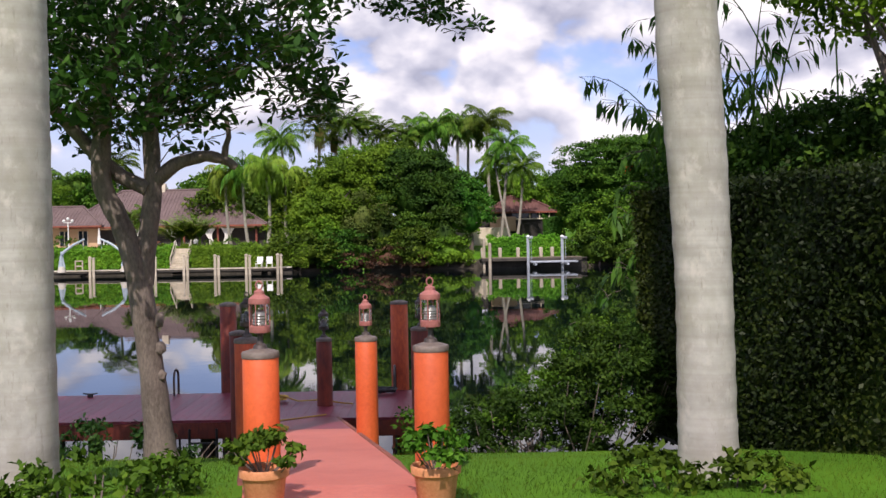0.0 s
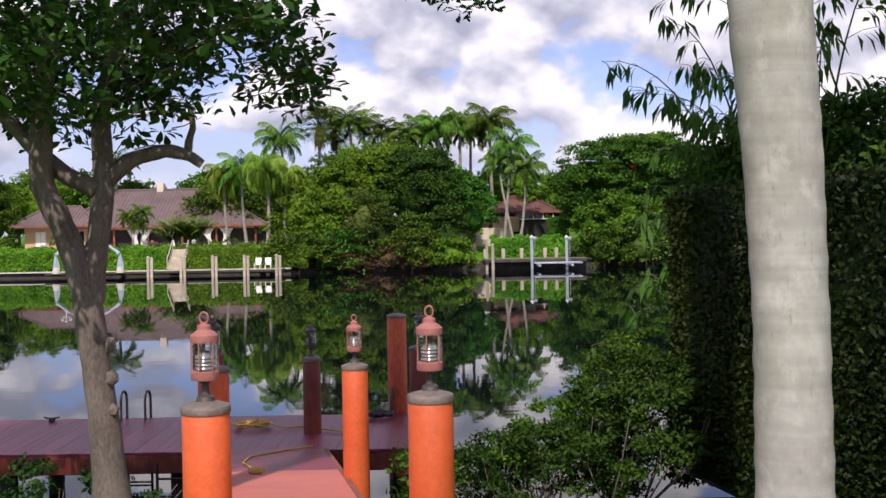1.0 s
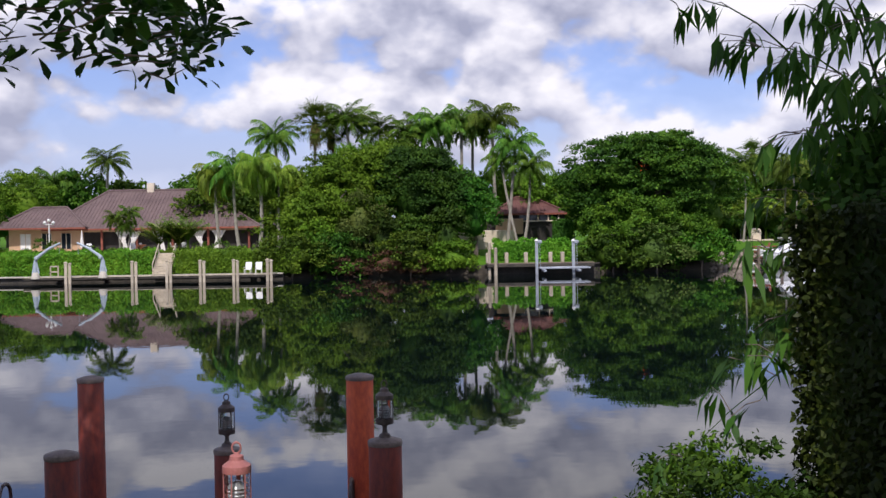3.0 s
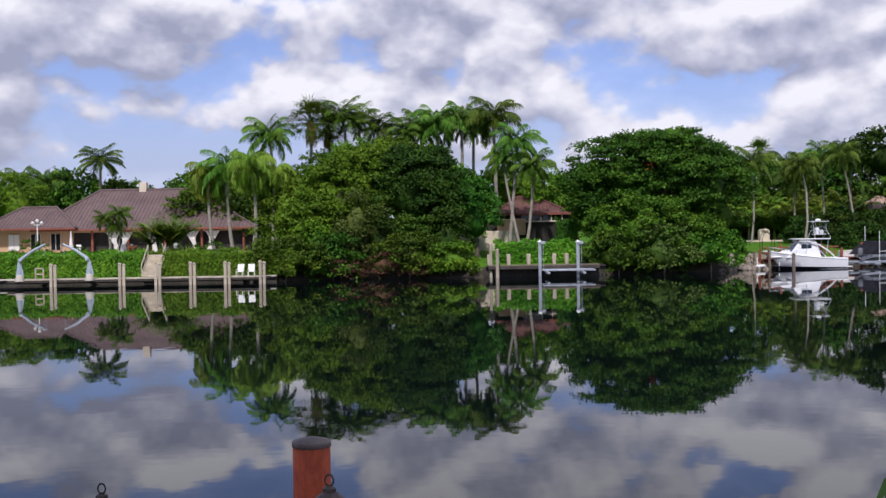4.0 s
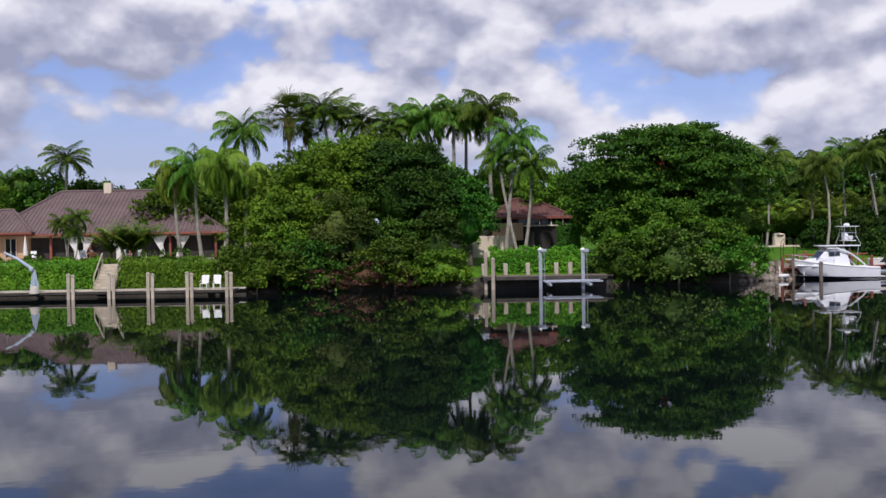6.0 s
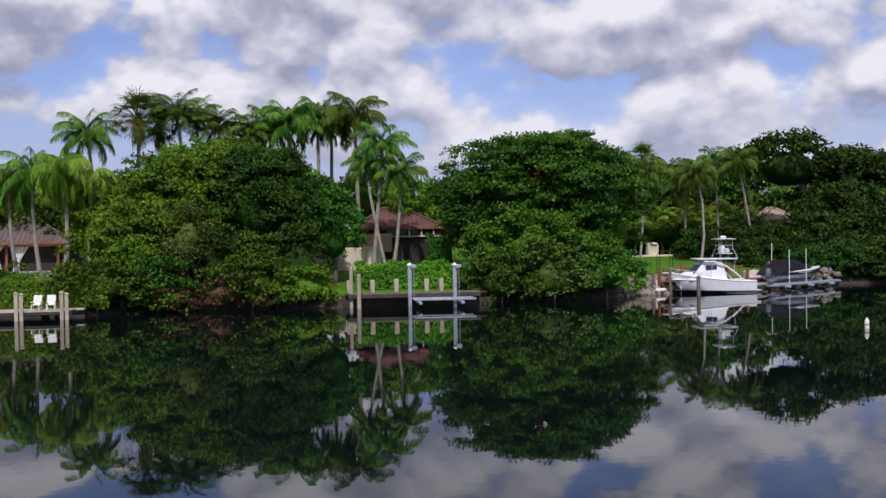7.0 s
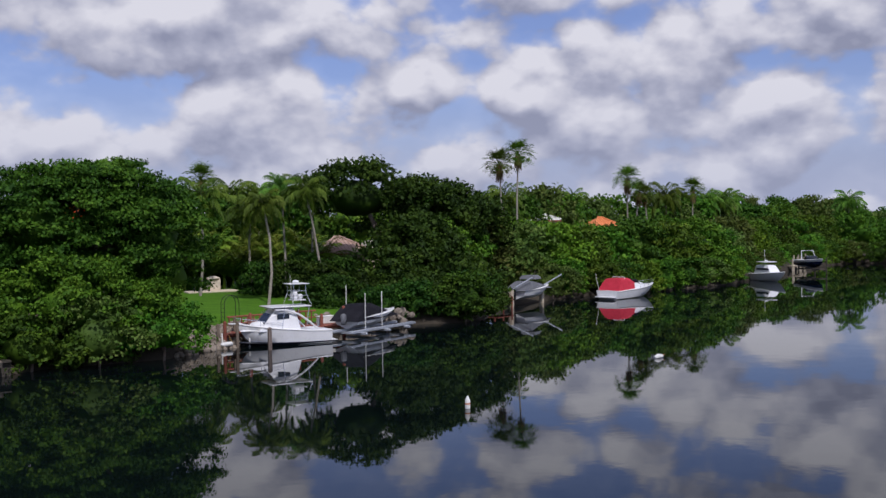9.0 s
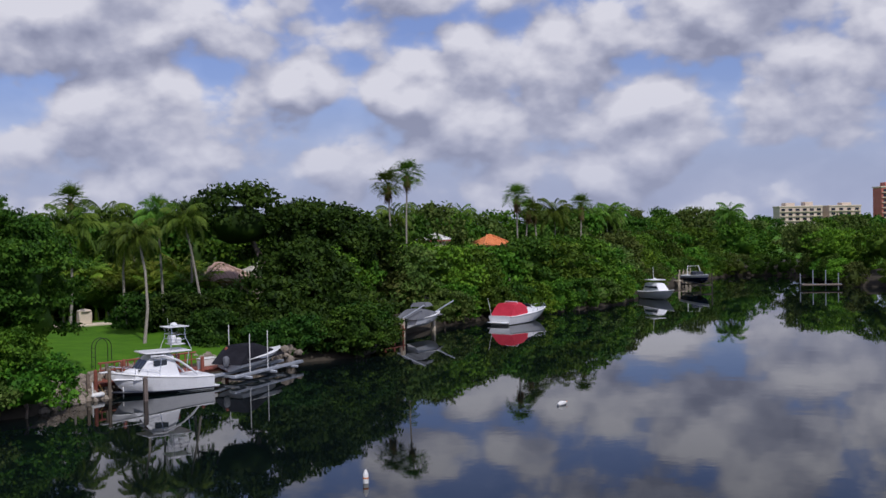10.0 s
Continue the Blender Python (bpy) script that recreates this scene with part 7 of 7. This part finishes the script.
    part("outrigger", Geo().tube([(3.4, -1.15, 3.0), (5.6, -1.2, 2.45)], 0.02, 5), M_CHROME, ob)
    part("outrigger", Geo().tube([(3.4, 1.15, 3.0), (5.6, 1.2, 2.45)], 0.02, 5), M_CHROME, ob)
    return ob


sport_boat((39.3, 120.0, 0), 181)
mooring(33.35, 116.6, 1.55, 0.13, M_LEAD, "grey timber mooring pile beside the boat", "mooring piles by the boats")
for x, y, z in ((30.6, 120.2, 1.7), (31.9, 119.6, 1.9), (32.6, 122.2, 2.0)):
    mooring(x, y, z, 0.10, M_DRIFT, "dark brown timber pile at the dock end", "mooring piles by the boats")


def small_boat(name, label, at, rz, L, B, hull_mat, cover=None, cover_shape=None, stripe=None, free=(0.7, 1.05)):
    ob = thing(name, label, "boat", "moored boats", at=at, rz=rz)
    fa, fb = free
    h = part("hull", hull_geo(L, B, fa, fb, 0.35), hull_mat, ob)
    if stripe:
        part("stripe", hull_geo(L * 0.986, B * 0.94, fa * 0.35, fb * 0.35, 0.36), stripe, h)
    rub_rail(ob, L, B, fa, fb, M_WHITEPAINT)
    if cover:
        x0, x1, z0, z1 = cover_shape
        g = cabin_geo(x0, x1, B * 1.08, B * 0.4, z0, z1, (x1 - x0) * 0.55, 1.7)
        part("cover", g, cover, ob, "fitted canvas cover")
    return ob


b2 = small_boat("covered_boat", "small white boat under a black cover on a lift", (41.9, 121.6, 1.0), 32, 7.6, 2.5, M_WHITE, M_BLACKCOVER, (-0.5, 7.5, 0.3, 1.6), free=(0.6, 0.85))
part("outboard", Geo().box((-0.45, 0, 0.5), (0.5, 0.45, 0.9), 0, 0.14), M_GREYCOVER, b2)
for x, s in ((0.6, -1), (2.2, 1), (3.2, -1)):
    part("guide_pole", Geo().tube([(x, s * 1.45, -0.4), (x, s * 1.45, 2.6 + 0.5 * (s > 0))], 0.035, 6), M_WHITEPAINT, b2)
lf = thing("boat_lift", "long grey aluminium lift beams low over the water", "boat lift", "boat lifts", at=(41.2, 119.5, 0.55), rz=31)
for y in (0, 1.9):
    part("cradle_beam", Geo().box((5.0, y, 0), (10.0, 0.42, 0.22), 0, 0.03), M_ALU, lf)
for x in (1.5, 5, 8.2):
    part("cross_beam", Geo().box((x, 1.6, -0.18), (0.22, 4.6, 0.2), 0, 0.03), M_ALU, lf)
for x in (0.6, 6.6):
    part("pile", Geo().lathe([(0.14, -2.5), (0.14, 1.0)], (x, 3.5, 0), 10), M_ALU, lf)

cv = small_boat("covered_boat", "small white motor boat under a grey cover hung from davits", (70.4, 139.4, 1.15), 25, 7.0, 2.4, M_WHITE, M_GREYCOVER, (-0.3, 6.9, 0.6, 1.55), free=(0.65, 0.95))
part("outboard", Geo().box((-0.5, 0, 0.2), (0.45, 0.4, 1.1), 0, 0.12), M_BLACKCOVER, cv)
part("bimini", cabin_geo(2.2, 4.0, 1.9, 1.7, 1.75, 2.15, 0.3, 0.3), M_GREYCOVER, cv, "folded grey canvas top")
for x in (2.2, 3.8):
    part("bimini_pole", Geo().tube([(x, 0.8, 0.9), (x, 0.8, 1.85)], 0.03, 5), M_CHROME, cv)
dv = thing("davit_pair", "pair of slanting grey davit beams beside the covered boat", "davit", "boat davits", at=(69.5, 139.0, 0))
for (x, y) in ((0, 0), (6.2, 3.2)):
    p = part("post", Geo().box((x, y, 0.7), (0.42, 0.42, 2.4), 0.4, 0.05), M_POST, dv)
    part("arm", Geo().tube([(x, y, 1.9), (x + 2.4, y - 0.6, 3.2)], 0.085, 8), M_ALU, p)
pr = thing("small_pier", "low brown timber pier among the mangroves", "dock", "small piers", at=(67.8, 138.6, 0))
part("deck", Geo().box((0, 0, 0.85), (3.0, 1.5, 0.12), 0.4, 0.02), M_REDWOOD, pr)
for x in (-1.1, 0, 1.1):
    part("post", Geo().lathe([(0.1, -2), (0.1, 1.3)], (x, -0.6, 0), 8), M_REDWOOD, pr)

rb = small_boat("cabin_cruiser", "white cabin cruiser with a red canvas enclosure", (84.6, 141.6, 0.05), 16, 9.6, 3.1, M_WHITE, None, None, free=(0.95, 1.45))
part("trunk_cabin", cabin_geo(4.0, 8.8, 2.5, 0.6, 1.0, 1.75, 2.4, 0.1), M_WHITE, rb)
part("canvas_top", cabin_geo(0.2, 5.7, 2.9, 2.0, 0.95, 2.35, 2.4, 1.1), M_RED, rb, "bright red canvas enclosure")
part("windscreen", Geo().box((0, 0, 0), (0.05, 1.9, 0.9), 0, 0.02, Matrix.Translation((5.0, 0, 1.85)) @ Matrix.Rotation(-0.9, 4, "Y")), M_TINT, rb)
part("radar_arch", Geo().tube([(2.4, -1.1, 1.9), (2.3, -0.8, 2.5), (2.3, 0.8, 2.5), (2.4, 1.1, 1.9)], 0.05, 6), M_WHITE, rb)
part("swim_platform", Geo().box((-0.35, 0, 0.25), (0.7, 2.6, 0.1), 0, 0.03), M_WHITE, rb)
bow_rail(rb, 9.6, 3.1, 0.95, 1.45, 0.5, 0.45)
part("stern_pole", Geo().tube([(0.2, 1.3, 1.0), (-0.2, 1.5, 3.0)], 0.025, 5), M_WHITEPAINT, rb)

wb = small_boat("cabin_cruiser", "white cabin boat moored against the mangroves", (127.6, 160.6, 0.05), -105, 8.6, 3.0, M_WHITE, None, None, free=(0.95, 1.45))
part("cabin", cabin_geo(2.2, 6.2, 2.5, 1.7, 1.0, 2.3, 1.2, 0.3), M_WHITE, wb)
part("window", cabin_geo(2.5, 5.6, 2.45, 1.8, 1.6, 2.0, 0.5, 0.2), M_TINT, wb)
part("hardtop", Geo().box((3.6, 0, 2.75), (2.6, 2.1, 0.1), 0, 0.04), M_WHITE, wb)
part("mast", Geo().tube([(3.2, 0, 2.8), (3.1, 0, 4.6)], 0.03, 5), M_WHITEPAINT, wb)
part("radar_dome", Geo().lathe([(0.2, 0), (0.28, 0.1), (0.05, 0.25)], (3.5, 0, 2.8), 12), M_WHITE, wb)
nb = small_boat("motor_boat", "white and navy motor boat raised on a lift", (148.6, 170.3, 1.3), -115, 8.4, 2.8, M_WHITE, None, None, stripe=M_NAVY, free=(0.9, 1.3))
part("side_panel", hull_geo(8.3, 2.84, 0.55, 0.85, 0.30), M_NAVY, nb, "navy blue lower hull")
part("arch", Geo().tube([(3.0, -1.2, 1.0), (2.4, -1.0, 2.5), (2.4, 1.0, 2.5), (3.0, 1.2, 1.0)], 0.07, 6), M_WHITE, nb)
part("windscreen", cabin_geo(3.6, 5.4, 2.2, 1.5, 1.0, 1.7, 0.8, 0.1), M_TINT, nb)
for x in (1.5, 6.0):
    part("lift_post", Geo().tube([(x, 1.7, -2.5), (x, 1.7, 1.4)], 0.12, 6), M_WALLDARK, nb)
    part("lift_beam", Geo().box((x, 0, -0.55), (0.25, 3.4, 0.25), 0, 0.03), M_WALLDARK, nb)

fd = thing("boat_lift", "small far boat lift with white posts", "boat lift", "boat lifts", at=(160.5, 152.5, 0), rz=-45)
part("platform", Geo().box((0, 0, 0.6), (6.2, 3.0, 0.16), 0, 0.03), M_DRIFT, fd)
for x in (-3, -1.0, 1.0, 3):
    part("post", Geo().tube([(x, 1.4, -1), (x, 1.4, 2.4 + 0.5 * (abs(x) < 2))], 0.08, 6), M_ALU, fd)
    part("strut", Geo().tube([(x, 1.4, 0.7), (x, -1.3, 0.7)], 0.07, 5), M_ALU, fd)
for i, (x, y) in enumerate(((152, 176), (154.5, 178), (157.5, 180), (160, 182))):
    p = thing("small_pier", "distant pale pier posts among the mangroves", "dock", "small piers", at=(x, y, 0))
    part("deck", Geo().box((0, -1, 0.9), (2.4, 1.4, 0.12), 0, 0.02), M_POST, p)
    for dx in (-0.9, 0.9):
        part("post", Geo().tube([(dx, -1.5, -1), (dx, -1.5, 2.2 + 0.5 * (i % 2))], 0.13, 6), M_POST, p)


def buoy(x, y, label, tall):
    ob = thing("buoy", label, "buoy", "marker buoys", at=(x, y, 0))
    if tall:
        part("float", Geo().lathe([(0.09, -0.2), (0.13, 0.0), (0.13, 0.42), (0.11, 0.46), (0.07, 0.55), (0.03, 0.62)], seg=14), M_WHITEPAINT, ob)
        part("band", Geo().lathe([(0.131, 0.2), (0.134, 0.21), (0.134, 0.27), (0.131, 0.28)], seg=14), M_TERRA, ob)
    else:
        part("float", Geo().tube([(-0.4, 0, 0.05), (-0.1, 0, 0.12), (0.35, 0.1, 0.1)], [0.1, 0.17, 0.1], 8), M_WHITEPAINT, ob)
        part("handle", Geo().tube([(0.35, 0.1, 0.1), (0.5, 0.1, 0.2)], 0.03, 5), M_TERRA, ob)


buoy(32.3, 86.5, "white cylindrical marker buoy floating upright", True)
buoy(53.2, 96.3, "small white float lying on the water", False)


# ---- distance: roofs between the trees, towers ----
def far_roof(label, x, y, z, w, d, h, mat, wall):
    ob = thing("house", label, "house", "distant houses", at=(x, y, 0))
    part("wall", Geo().box((0, 0, (z - h) / 2), (w, d, z - h), 0, 0.05), wall, ob)
    hip_roof(ob, -w / 2, w / 2, -d / 2, d / 2, z - h, z, mat, 0.5, None if w > d + 1.4 else (-0.4, 0.4), 6)


far_roof("house with a weathered pinkish roof behind the palms", 57.6, 158, 7.7, 6, 5.5, 1.8, M_PALEROOF, M_CREAM)
far_roof("house with a pale grey roof behind the palms", 64.0, 160, 7.6, 6, 5, 1.7, M_CONC, M_CREAM)
far_roof("house with a bright orange tiled roof above the trees", 112, 178, 9.7, 5, 4, 1.5, M_ORROOF, M_CREAM)
far_roof("house with a white roof above the trees", 97, 172, 10.2, 2.6, 2.8, 0.8, M_WHITEPAINT, M_CREAM)


def tower(label, x, y, rz, w, d, floors, fh, mat, steps):
    """A distant block of flats with storeys, window bays and a stepped roofline."""
    ob = thing("apartment_building", label, "apartment building", "distant towers", at=(x, y, 0), rz=rz)
    h = floors * fh
    part("wall", Geo().box((0, 0, h / 2), (w, d, h), 0, 0.2), mat, ob)
    part("roof", Geo().box((0, 0, h + 0.5), (w + 0.8, d + 0.8, 1.0), 0, 0.2), M_CREAM, ob)
    for sx, sw, sh in steps:
        part("penthouse", Geo().box((sx, 0, h + sh / 2), (sw, d * 0.6, sh), 0, 0.2), mat, ob)
    n = int(w / 4.4)
    win = Geo().box((0, 0, 0), (2.4, 0.3, fh * 0.5), 0, 0.02).mesh("window", M_TINT)
    bal = Geo().box((0, 0, 0), (w - 0.6, 0.9, 0.5), 0, 0.05).mesh("balcony", M_CREAM)
    for k in range(max(0, floors - 7), floors):
        z = (k + 0.5) * fh
        b = part("balcony", bal, None, ob)
        b.matrix_basis = pose(0, -d / 2 - 0.4, z - fh * 0.42)
        for i in range(n):
            q = part("window", win, None, ob)
            q.matrix_basis = pose(-w / 2 + (i + 0.5) * w / n, -d / 2 - 0.1, z)


tower("distant beige apartment block with many windows above the trees", 600, 478, -36, 27, 14, 6, 2.9, M_BEIGE, [(-6, 6, 3.0), (6, 5, 3.4)])
tower("distant beige apartment block with many windows above the trees", 623, 462, -36, 20, 14, 6, 2.9, M_BEIGE, [(2, 6, 2.6)])
tower("distant tall pink apartment tower with many windows", 646, 443, -36, 15, 14, 9, 3.2, M_PINKTOWER, [(0, 8, 3.5)])
for i in range(34):
    rr = random.Random(900 + i)
    a = i / 33
    x, y = 190 + 330 * a, 300 - 60 * a + rr.uniform(-15, 15)
    hh = 9.5 + rr.uniform(-0.8, 1.5) + 2.0 * a
    T("tree", "distant green tree in the belt on the horizon", 930 + i, [(x, y, hh * 0.55, 8.5, 5, hh * 0.45)], 22, 1.6, 2.6, 10, 0.9, (M_LEAF_DARK, M_LEAF_MID, M_LEAF_OLIVE)[i % 3], (x, y, 2.5), 0.3, "tree belt on the horizon", limbs=1)
for i in range(30):
    rr = random.Random(960 + i)
    x, y = -260 + 12 * i + rr.uniform(-4, 4), 215 + rr.uniform(-10, 10)
    hh = 10.5 + rr.uniform(-1, 1.5)
    T("tree", "distant green tree in the belt on the horizon", 970 + i, [(x, y, hh * 0.55, 8.0, 5, hh * 0.45)], 22, 1.6, 2.6, 10, 0.8, (M_LEAF_DARK, M_LEAF_MID)[i % 2], (x, y, 2.5), 0.3, "tree belt on the horizon", limbs=1)

# a few orange blossoms in the domed tree
rs_b = np.random.RandomState(3)
nb_ = 12
solid("blossom", leaf_mesh("blossom", np.array([19.6, 116.6, 10.4]) + rs_b.normal(size=(nb_, 3)) * np.array([0.35, 0.3, 0.3]), rs_b.normal(size=(nb_, 3)), rs_b.normal(size=(nb_, 3)), np.full(nb_, 0.15), np.full(nb_, 0.12), M_BLOSSOM), M_BLOSSOM, "spray of orange blossom in the domed tree", "flowers", kind="stuff")
